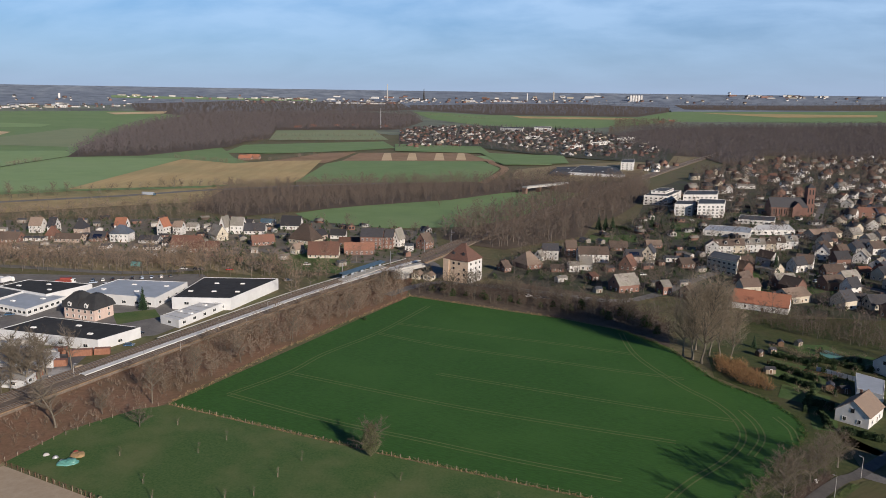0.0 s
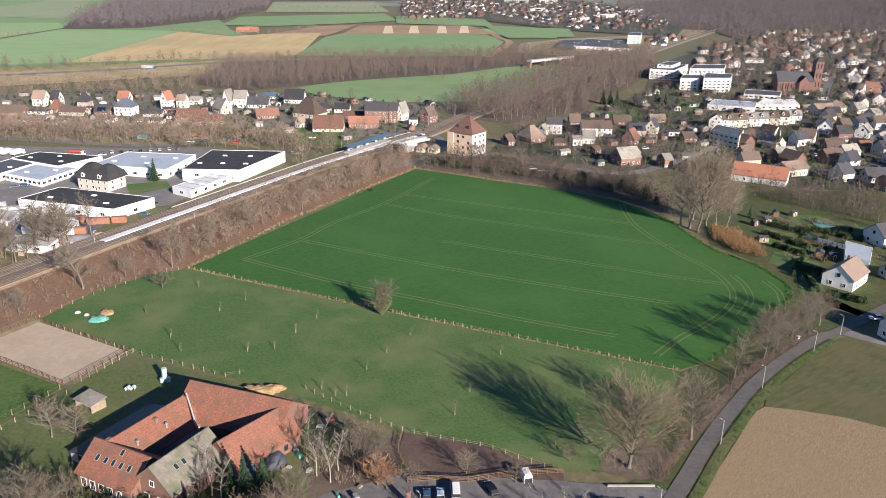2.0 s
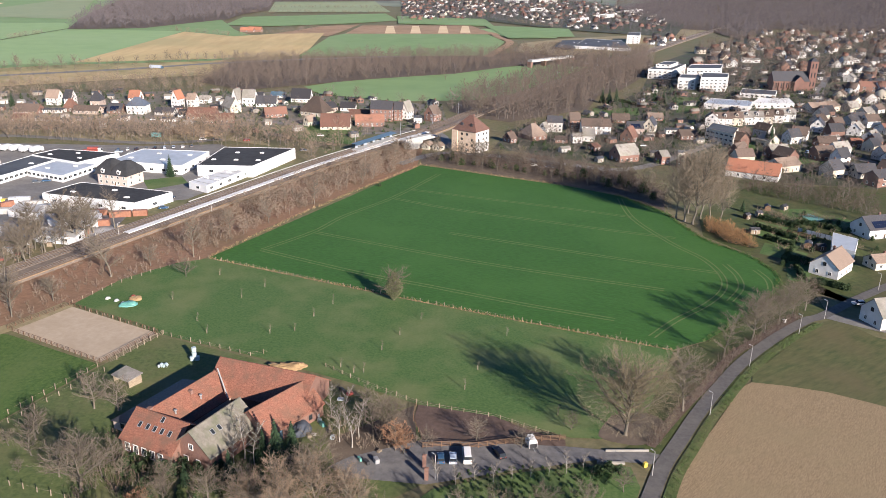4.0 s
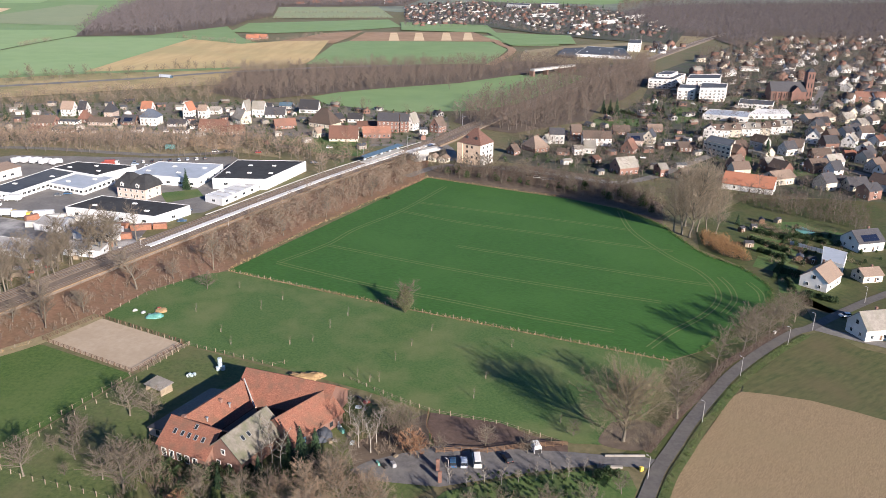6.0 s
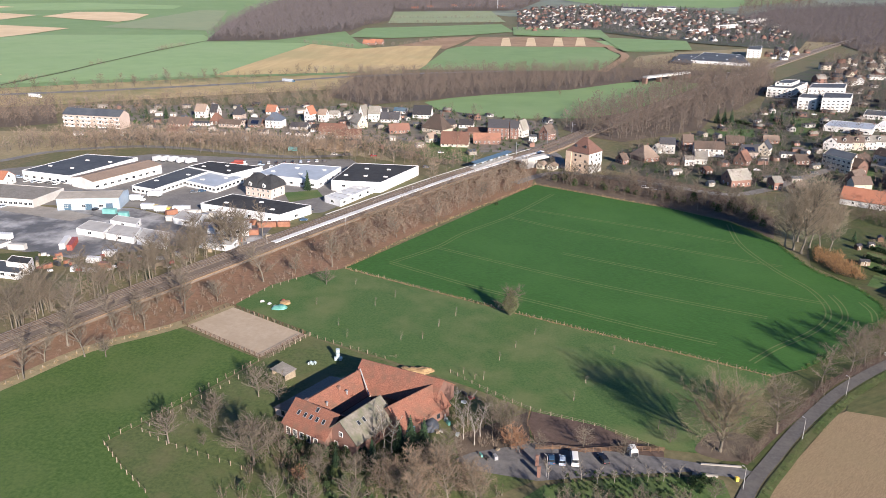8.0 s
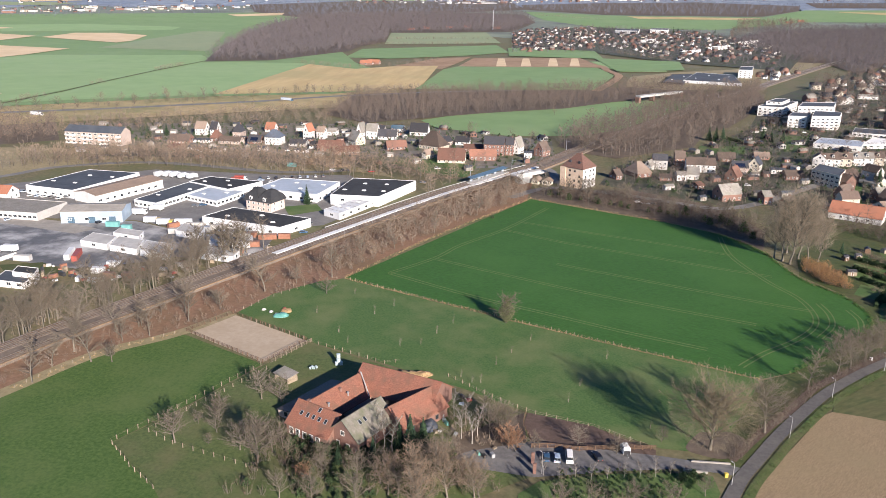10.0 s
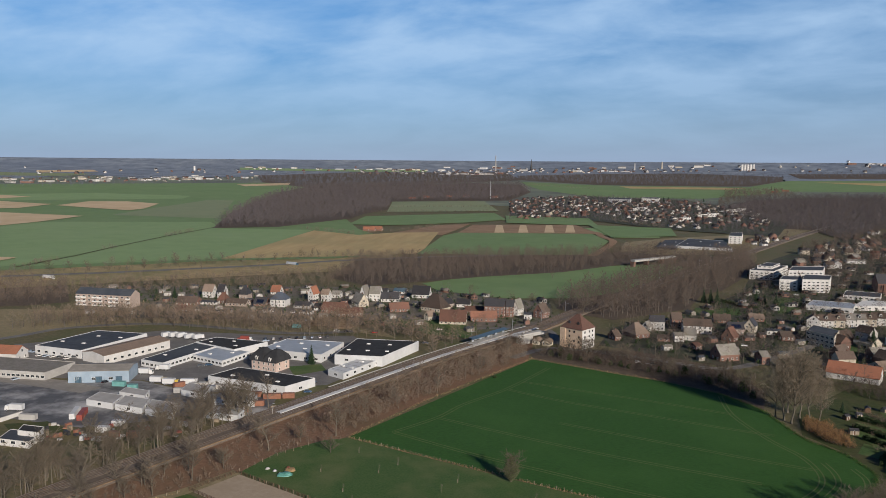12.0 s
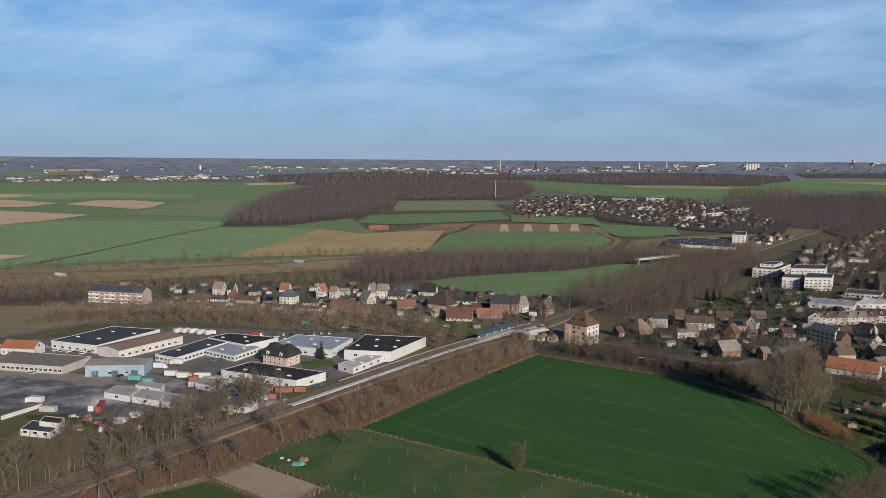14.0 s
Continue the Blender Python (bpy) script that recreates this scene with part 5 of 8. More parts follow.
mass("scrub", scatter([(76.8, 395.1), (100.3, 404.7), (152.5, 367.9), (167.2, 407.0), (127.7, 426.2), (87.9, 426.6)], 3.7), SHRUB, ("thicket", "bark"), "bare thicket behind the gardens", .4, .8)
mass("willow_bush", scatter([(72.4, 351.7), (82.1, 343.2), (85.9, 329.1), (87.2, 315.8), (79.3, 319.0), (72.2, 333.9)], 2.6), [clump(s, 3.6, 2.5, 300, .06, trunk=False, low=.1, erect=.4) for s in (31, 32, 33, 34)], ("willow", "bark"), "orange-stemmed willow bushes")
mass("lane_hedge", [(x + random.uniform(-1, 1), y + random.uniform(-1.2, 1.2)) for x, y, a in along([(28.1, 168.4), (37.8, 186.0), (47.4, 201.8), (57.2, 219.1), (69.2, 233.5), (85.0, 252.1)], .7)], BUSH, ("thicket", "bark"), "low bare hedge beside the lane", .35, .75)
mass("garden_bushes", scatter([(-94.4, 141.3), (-76.3, 133.9), (-66.2, 139.3), (-47.2, 146.1), (-28.9, 143.1), (-31.9, 131.3), (-76.7, 116.3), (-95.0, 117.2), (-94.2, 126.3)], 6.0), BUSH, ("thicket", "bark"), "bare garden bushes round the farmhouse", .5, 1.0)
mass("garden_bushes", scatter([(-52.2, 169.4), (-38.6, 174.9), (-26.4, 161.2), (-31.2, 154.5), (-43.8, 156.1)], 3.2), BUSH, ("scrub_twig", "bark"), "undergrowth behind the farm yard", .5, .9)
mass("garden_bushes", scatter([(95.6, 355.9), (114.3, 376.4), (149.3, 359.2), (130.0, 307.7), (115.2, 324.0), (89.2, 283.8), (91.9, 301.1)], 7), BUSH, ("scrub_twig", "bark"), "bare bushes in the back gardens", .4, .9)
mass("garden_bushes", scatter([(-106.4, 143.2), (-100.3, 150.5), (-91.2, 148.7), (-75.6, 144.1), (-61.4, 146.3), (-55.0, 136.2), (-95.1, 126.7)], 5.0), BUSH, ("thicket", "bark"), "dense bare bushes before the farmhouse", .6, 1.15)
DITCH = [(-14.8, 151.9), (2, 156.2), (17.2, 159.6), (20.6, 157.8), (13.9, 146.4), (-2, 139.5), (-14.4, 137.5), (-19.5, 143.3)]
mass("evergreen_bushes", scatter(DITCH, 1.7), LEAFY, ("ivy_dark", "bark"), "dark ivy and low evergreens below the drive", .2, .42)
mass("scrub", scatter(DITCH, 6), BUSH, ("thicket", "bark"), "bare brambles in the ditch below the drive", .3, .6)
mass("evergreen_bushes", [(-85.4, 145.5), (-80.9, 144.8), (-76.8, 143.9), (-72.8, 143.0), (-88.7, 144.4), (-81.2, 141.3), (-68.7, 142.8), (-89.8, 141.8), (94.3, 284.7), (-80.3, 142.7), (-77.0, 140.6), (-75.6, 142.8), (-85.1, 140.8), (-81.1, 137.4), (-72.0, 142.1), (-68.4, 144.9), (-89.5, 141.4), (-76.9, 122.4), (-92.0, 122.4), (15.4, 155.4), (17.8, 157.1), (20.2, 156.7), (-11.4, 511.8), (-83.0, 380.7)], LEAFY, ("hedge", "bark"), "dark evergreen garden bushes", .8, 1.3)
GARDEN_HEDGES = [[(97.7, 359.6), (112.4, 347.9)], [(93.9, 345.3), (106.4, 330.7)], [(93.5, 330.5), (102.1, 321.7)], [(115.1, 354.6), (129.7, 346.5)], [(99.0, 282.9), (109.0, 277.0)], [(94.3, 306.3), (102.6, 303.0)], [(96.9, 298.5), (95.8, 285.0)]]
mass("evergreen_bushes", [(x + random.uniform(-.3, .3), y + random.uniform(-.3, .3)) for pts in (*GARDEN_HEDGES, [(-205.0, 495.4), (-195.4, 510.9)], [(60.8, 680.5), (80.7, 651.2)]) for x, y, a in along(pts, .8)], LEAFY, ("hedge", "bark"), "clipped evergreen garden hedges", .85, 1.15)
mass("beech_hedge", [(x + random.uniform(-.3, .3), y + random.uniform(-.3, .3)) for pts in [[(99.8, 370.2), (115.0, 356.2)], [(118.6, 366.8), (133.6, 359.6)]] for x, y, a in along(pts, .8)], BUSH, ("scrub_twig", "bark"), "brown clipped beech hedges between the gardens", .55, .7)
for pts in [[(92.2, 325.4), (106.1, 314.6), (100.5, 302.6), (86.6, 311.2)], [(112.2, 377.8), (124.9, 378.4), (129.4, 368.8), (114.5, 359.4)], [(101.2, 374.0), (107.3, 363.9), (97.7, 364.6)]]:
    sheet("lawn", pts, "meadow", .14, "green garden lawn")
sheet("pool_cover", [(117.5, 366.6), (122.7, 371.0), (127.7, 363.4), (121.5, 357.4)], "tarp", .3, "turquoise cover over a garden pool")
mass("scrub", scatter([(-360.6, 481.9), (-261.6, 469.0), (-198.7, 489.3), (-149.7, 455.4), (-123.3, 460.7), (-149.4, 501.4), (-252.7, 504.8), (-373.5, 499.7)], 7), SHRUB, ("scrub_twig", "bark"), "bare bushes behind the village gardens", .4, .9)
mass("scrub", scatter([(-761.6, 506.0), (-618.6, 563.5), (-505.2, 627.8), (-403.7, 713.0), (-323.8, 778.1), (-299.1, 655.7), (-414.6, 589.7), (-487.4, 511.9), (-644.5, 420.4)], 9), SHRUB, ("scrub_twig", "wood_trunk"), "bare trees and bushes behind the village", .7, 1.5)

# trees among houses and along the works street
spots = []
for pts, n in (([(-429.8, 428.0), (-350.4, 460.5), (-253.0, 463.8), (-200.5, 480.0), (-160.9, 460.8)], 120), ([(-146.5, 386.7), (-135.9, 429.9), (-121.5, 472.9)], 14), ([(-385.7, 426.5), (-326.7, 460.0)], 16), ([(-259.1, 478.6), (-208.6, 494.7), (-136.5, 458.0), (-120.0, 461.4)], 34)):
    line = along(pts, 1.0)
    for k in range(n):
        x, y, a = random.choice(line)
        spots.append((x + random.uniform(-8, 8), y + random.uniform(-6, 22)))
spots += scatter([(-440, 402), (-350, 444), (-246, 446), (-165, 450), (-148, 478), (-250, 492), (-372, 488), (-452, 446)], 7)
mass("street_trees", spots, MID, ("scrub_twig", "wood_trunk"), "bare trees behind the works halls", .7, 1.2)
TOWN_AREA = [(-32.6, 479.0), (-1.6, 465.4), (42.5, 445.0), (88.1, 461.9), (122.7, 428.6), (173.5, 423.8), (265.1, 430.4), (972.2, 1668.4), (297.6, 1382.3), (208.6, 1175.3), (122.0, 966.6), (83.3, 743.2), (30.1, 609.6), (-25.8, 540.7)]
VILLAGE_AREA = [(-422.1, 457.4), (-249.2, 497.6), (-143.9, 482.8), (-98.4, 510.1), (-68.0, 535.8), (-84.8, 627.9), (-209.0, 668.1), (-323.0, 648.0), (-534.1, 583.0)]
for area, mat in ((TOWN_AREA, "town_ground"), (VILLAGE_AREA, "village_ground")):
    sheet("town_ground", area, mat, .09, "garden plots and paving between the houses")
spots = scatter([(55.9, 401.6), (97.0, 414.8), (149.3, 359.2), (173.5, 423.8), (123.4, 431.0), (88.1, 461.9), (60.8, 443.4)], 9) + scatter([(-8.8, 483.8), (59.2, 456.2), (90.6, 476.4), (79.4, 539.6), (12.3, 535.0)], 11)
mass("garden_trees", spots + scatter(VILLAGE_AREA, 21) + [p for p in scatter(TOWN_AREA, 13) if p[1] < 900], MID, ("wood_twig", "wood_trunk"), "bare garden trees among the houses", .45, 1.05)
mass("garden_shrubs", [p for p in scatter(TOWN_AREA, 10) + scatter(VILLAGE_AREA, 10) if p[1] < 800], [tuft(s, 2.6, 1.7, 46, .55) for s in (35, 36, 37)], ("hedge", "bark"), "dark evergreen shrubs in the gardens", .5, 1.3)
mass("garden_shrubs", scatter([(94.8, 320.4), (117.4, 369.9), (149.3, 359.2), (158.5, 312.7), (127.7, 301.5), (115.2, 324.0), (92.5, 281.7), (90.0, 286.6)], 8), LEAFY, ("hedge", "bark"), "dark evergreen shrubs in the back gardens", .5, 1.2)
mass("garden_shrubs", scatter([(-90.1, 142.5), (-68.4, 144.9), (-50.3, 146.4), (-36.4, 138.6), (-44.7, 127.6), (-74.2, 117.0), (-86.4, 126.3)], 3.4), LEAFY, ("hedge", "bark"), "dark evergreen undergrowth before the farmhouse", .45, .95)
mass("town_trees", scatter([(138.7, 792.8), (214.9, 873.6), (345.7, 883.7), (476.5, 800.4), (954.1, 1636.5), (423.0, 1517.1), (216.1, 1219.9)], 14.5), WOOD, ("wood_twig", "wood_trunk"), "bare brown trees between the upper houses", .5, 1.0)
sheet("town_ground", [(-299.0, 1600.9), (-452.6, 2421.2), (-245.9, 2761.0), (95.7, 2608.7), (244.0, 2211.1), (264.9, 1683.2), (199.4, 1360.6), (56.6, 1437.3), (-25.1, 1515.9), (-147.6, 1665.3)], "town_ground", 1.25, "garden plots and paving of the far village")
sheet("field", [(-336.7, 1733.8), (-143.2, 1709.5), (-108.3, 1505.0), (-181.8, 1506.5), (-292.0, 1512.7)], "far_green", 1.35, "green field below the far village")
sheet("field", [(-126.5, 1512.8), (29.5, 1485.3), (36.2, 1317.1), (-68.1, 1258.5)], "far_green", 1.45, "green sports field at the far village")
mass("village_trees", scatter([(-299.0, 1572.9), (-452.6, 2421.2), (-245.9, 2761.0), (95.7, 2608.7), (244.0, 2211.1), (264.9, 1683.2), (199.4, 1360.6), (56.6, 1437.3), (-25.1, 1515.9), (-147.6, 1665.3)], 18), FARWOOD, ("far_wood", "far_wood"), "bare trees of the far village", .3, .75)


# ---- houses ----


def unit(name, w, h, frame_mat, pane_mat, depth=.09, rim=.09, bars=1):
    """A window or door leaf that faces -y: a rim proud of the wall, a pane set back, a glazing bar."""
    g = Geo()
    out = [(-w / 2, 0), (w / 2, 0), (w / 2, h), (-w / 2, h)]
    inn = [(-w / 2 + rim, rim), (w / 2 - rim, rim), (w / 2 - rim, h - rim), (-w / 2 + rim, h - rim)]
    g.add([(x, .05, z) for x, z in out] + [(x, -depth, z) for x, z in out] + [(x, -depth, z) for x, z in inn] + [(x, -.01, z) for x, z in inn],
          [f for i in range(4) for f in ((i, (i + 1) % 4, 4 + (i + 1) % 4, 4 + i), (4 + i, 4 + (i + 1) % 4, 8 + (i + 1) % 4, 8 + i), (8 + i, 8 + (i + 1) % 4, 12 + (i + 1) % 4, 12 + i))])
    g.add([(x, -.01, z) for x, z in inn], [(0, 1, 2, 3)], 1)
    for b in range(bars):
        x = -w / 2 + w * (b + 1) / (bars + 1)
        g.add([(x - rim * .3, -depth * .7, rim), (x + rim * .3, -depth * .7, rim), (x + rim * .3, -depth * .7, h - rim), (x - rim * .3, -depth * .7, h - rim)], [(0, 1, 2, 3)])
    me = bpy.data.meshes.new(name)
    me.from_pydata(g.v, [], g.f)
    me.materials.append(frame_mat)
    me.materials.append(pane_mat)
    me.polygons.foreach_set("material_index", g.m)
    return me


WINDOW = unit("window", 1.25, 1.45, M["frame"], M["glass"])
TALL_WINDOW = unit("window", 1.5, 2.3, M["frame"], M["glass"], bars=2)
WIDE_WINDOW = unit("window", 2.3, 1.4, M["frame"], M["glass"])
DARK_WINDOW = unit("window", 1.2, 1.4, M["dark"], M["glass"])
DOOR = unit("door", 1.05, 2.1, M["frame"], M["darkwood"], bars=0)
GATE = unit("gate", 3.4, 3.4, M["dark"], M["bluepaint"], bars=2)
SKYLIGHT = unit("skylight", 1.0, 1.4, M["steel"], M["glass"], depth=.08, bars=0)


def place(name, me, parent, at, label=""):
    o = new(name, me)
    o.parent, o.matrix_basis = parent, at
    return tagged(o, label)


def gable_body(w, d, eaves, ridge, hip=0.0):
    """Walls of a house whose ridge runs along x."""
    g = Geo()
    c = [(-w / 2, -d / 2), (w / 2, -d / 2), (w / 2, d / 2), (-w / 2, d / 2)]
    if hip:
        g.prism(c, -.4, eaves)
    else:
        g.add([(x, y, -.4) for x, y in c] + [(x, y, eaves) for x, y in c] + [(-w / 2, 0, ridge), (w / 2, 0, ridge)],
              [(0, 1, 5, 4), (2, 3, 7, 6), (1, 2, 6, 9, 5), (3, 0, 4, 8, 7)])
    return g


def gable_roof(w, d, eaves, ridge, hip=0.0, over=.45, thick=.22):
    """Roof slabs with thickness and overhang; hip is how far the ends lean in."""
    g = Geo()
    slope = (ridge - eaves) / (d / 2)
    e, ye, xe = eaves - over * slope, d / 2 + over, w / 2 + (over if hip else over * .7)
    xr = w / 2 - hip + (0 if hip else over * .7)
    lo = [(-xe, -ye, e), (xe, -ye, e), (xe, ye, e), (-xe, ye, e), (-xr, 0, ridge), (xr, 0, ridge)]
    hi = [(x, y, z + thick) for x, y, z in lo]
    g.add(lo + hi, [(6, 7, 11, 10), (8, 9, 10, 11), (0, 4, 5, 1), (2, 5, 4, 3), (0, 1, 7, 6), (2, 3, 9, 8),
                    *(((7, 8, 11), (9, 6, 10), (1, 5, 2), (3, 4, 0), (1, 2, 8, 7), (3, 0, 6, 9)) if hip else ((1, 5, 11, 7), (5, 2, 8, 11), (3, 4, 10, 9), (4, 0, 6, 10)))])
    g.box((0, 0, ridge + thick - .06), (2 * xr, .3, .14), mi=1)
    return g


def house(at, yaw, w=10, d=9, eaves=5, rise=3.6, wall="white", roof="roof_brown", label="", hip=0.0, chimney=True, windows=2, dormer=0, skylights=0, solar=False, group="", far=False):
    """A pitched-roof house with its ridge along its own x axis."""
    x, y = at
    h = thing("house", label, "house", pose(x, y, terrain(x, y), 0, 0, yaw), group)
    body = part("wall", gable_body(w, d, eaves, eaves + rise, hip), M[wall], h)
    top = part("roof", gable_roof(w, d, eaves, eaves + rise, hip), [M[roof], M[roof]], h)
    if chimney:
        cg = Geo().box((0, 0, 0), (.7, .7, 1.7)).box((0, 0, 1.7), (.85, .85, .12))
        part("chimney", cg, M["brick"], top, at=pose(w * .22, d * .1, eaves + rise - .9))
    floors = max(1, int(eaves / 2.6))
    for side in (-1, 1):
        for f in range(floors):
            n = windows
            for k in range(n):
                place("window", WINDOW if not far else WIDE_WINDOW, h, pose(w * ((k + .5) / n - .5), side * (d / 2 + .02), .95 + f * 2.7, 0, 0, 0 if side < 0 else 180))
    if not hip:
        for side in (-1, 1):
            for f in range(floors if not far else 1):
                for k in (-.22, .22):
                    place("window", WINDOW, h, pose(side * (w / 2 + .02), d * k, .95 + f * 2.7, 0, 0, 90 * side))
            if not far:
                place("window", DARK_WINDOW, h, pose(side * (w / 2 + .02), 0, eaves + .1, 0, 0, 90 * side))
    if not far:
        place("door", DOOR, h, pose(w * .02 + .9, -d / 2 - .03, .1))
    slope = math.degrees(math.atan2(rise, d / 2))
    for k in range(skylights):
        place("skylight", SKYLIGHT, top, pose(w * ((k + .5) / skylights - .5), -d / 2 * .62, eaves + rise * .38 + .22, slope - 90 + 0, 0, 0))
    for k in range(dormer):
        dx = w * ((k + .5) / dormer - .5)
        dr = gable_roof(2.4, 1.8, 1.5, 2.3, over=.2, thick=.12)
        part("dormer", gable_body(2.4, 1.8, 1.5, 2.3), M[wall], top, at=pose(dx, -d * .28, eaves + rise * .3, 0, 0, 90))
        part("dormer_roof", dr, [M[roof], M[roof]], top, at=pose(dx, -d * .28, eaves + rise * .3, 0, 0, 90))
        place("window", DARK_WINDOW, top, pose(dx, -d * .28 - 1.22, eaves + rise * .3 + .05))
    if solar:
        a = math.atan2(rise, d / 2)
        nx = max(2, int(w * .7 / 1.1))
        for i in range(nx):
            for j in range(2):
                u = .3 + j * 1.75
                sg = Geo().box((0, 0, 0), (1.02, 1.68, .05), mi=0)
                part("solar_panel", sg, M["solar"], top, at=pose((i - (nx - 1) / 2) * 1.08, -d / 2 + (u + .85) * math.cos(a), eaves + (u + .85) * math.sin(a) + .32, math.degrees(a), 0, 0))
    return h


# houses of the village behind the works: place, heading, size, walls and roof
VILLAGE = [
    ((-381.0, 566.2), 4, 9.7, 9.0, 6.0, 5.3, "white", "roof_tan", 0), ((-369.6, 568.8), 4, 5.9, 9.0, 5.6, 5.7, "white", "roof_dark", 0), ((-354.2, 544.6), 4, 7.3, 9.0, 3.3, 5.5, "brick", "roof_red", 2.55712),
    ((-345.9, 566.9), 4, 7.4, 10.0, 5.1, 6.0, "pinkbrick", "roof_dark", 2.57849), ((-361.5, 534.5), 4, 15.7, 6.0, 2.4, 0.6, "white", "felt", 0), ((-377.5, 529.0), 4, 18.2, 12.0, 2.4, 4.3, "brick", "roof_brown", 0),
    ((-361.5, 497.9), 4, 11.5, 8.0, 3.8, 1.3, "brick", "roof_red", 0), ((-349.2, 503.9), 4, 9.4, 6.0, 2.4, 0.6, "white", "felt", 0), ((-340.4, 499.9), 4, 6.2, 7.0, 2.7, 0.6, "brick", "roof_red", 0),
    ((-328.3, 502.6), 4, 11.0, 7.0, 2.4, 0.6, "pinkbrick", "felt", 0), ((-336.0, 536.8), 4, 18.9, 9.0, 2.8, 2.9, "pinkbrick", "roof_brown", 0), ((-317.3, 543.8), 4, 11.0, 10.0, 2.4, 4.5, "brick", "solarroof", 0),
    ((-301.0, 545.6), 4, 13.3, 11.0, 6.5, 5.2, "white", "roof_slate", 4.64801), ((-332.0, 599.3), 4, 8.8, 9.0, 2.7, 5.1, "white", "roof_orange", 0), ((-284.3, 575.2), 80, 9.0, 5.8, 7.3, 5.7, "white", "roof_orange", 0),
    ((-274.3, 579.6), 4, 6.9, 8.0, 6.4, 3.7, "white", "roof_tan", 0), ((-272.5, 598.6), 4, 8.2, 8.0, 3.5, 2.4, "white", "roof_grey", 0), ((-242.2, 589.9), 80, 9.0, 5.0, 6.5, 7.1, "white", "roof_grey", 0),
    ((-233.6, 594.5), 4, 9.8, 9.0, 7.0, 5.4, "white", "roof_grey", 0), ((-237.3, 565.9), -40, 13.7, 9.0, 4.2, 6.4, "cream", "roof_grey", 0), ((-279.3, 545.2), 4, 14.0, 10.0, 2.4, 2.5, "grey", "roof_dark", 0),
    ((-259.4, 540.5), 4, 13.0, 10.0, 2.4, 2.8, "white", "roof_dark", 0), ((-245.4, 533.1), 4, 20.3, 11.0, 3.2, 5.0, "brick", "roof_red", 0), ((-229.3, 522.8), 30, 20.9, 9.0, 3.5, 2.8, "brick", "roof_red", 0),
    ((-265.0, 520.1), 4, 9.9, 6.0, 2.4, 0.6, "white", "felt", 0), ((-297.4, 517.3), 4, 6.9, 6.0, 2.4, 1.1, "white", "felt", 0), ((-200.0, 622.2), 4, 15.8, 11.0, 3.6, 6.7, "white", "roof_dark", 0),
    ((-220.1, 595.4), 10, 15.6, 10.0, 3.0, 4.9, "white", "roof_dark", 0), ((-198.6, 553.4), 30, 15.9, 9.0, 2.8, 4.2, "brick", "roof_red", 0), ((-171.0, 566.3), -20, 20.1, 14.0, 3.7, 9.9, "cream", "roof_brown", 7.03601),
    ((-164.0, 526.2), 60, 8.0, 5.0, 3.9, 3.2, "cream", "roof_tan", 0), ((-165.7, 583.9), 70, 8.0, 8.8, 3.4, 3.6, "pinkbrick", "roof_dark", 0), ((-152.7, 589.3), 4, 11.4, 8.0, 3.0, 3.6, "white", "roof_dark", 0),
    ((-144.0, 520.9), 10, 19.9, 13.0, 2.7, 7.3, "cream", "roof_red", 0), ((-134.0, 563.5), 8, 21.1, 10.0, 3.3, 2.5, "brick", "roof_red", 0), ((-123.8, 536.2), 14, 20.0, 11.0, 3.9, 3.4, "brick", "roof_rust", 0),
    ((-119.0, 555.7), 4, 15.5, 10.0, 9.2, 4.8, "brick", "roof_dark", 0), ((-107.7, 560.4), 4, 6.1, 10.0, 8.5, 4.4, "brick", "roof_dark", 0), ((-103.0, 567.6), 70, 9.0, 6.0, 6.1, 6.6, "white", "roof_grey", 0),
    ((-83.1, 563.1), 60, 9.0, 8.9, 5.2, 5.7, "brick", "roof_brown", 0), ((-91.9, 550.8), 4, 5.5, 5.0, 4.4, 0.8, "white", "felt", 0), ((-237.8, 620.6), 4, 11.6, 8.0, 3.6, 3.0, "grey", "roof_dark", 0),
    ((-224.5, 634.9), 4, 11.4, 7.0, 2.8, 2.2, "white", "bluepaint", 0),
]
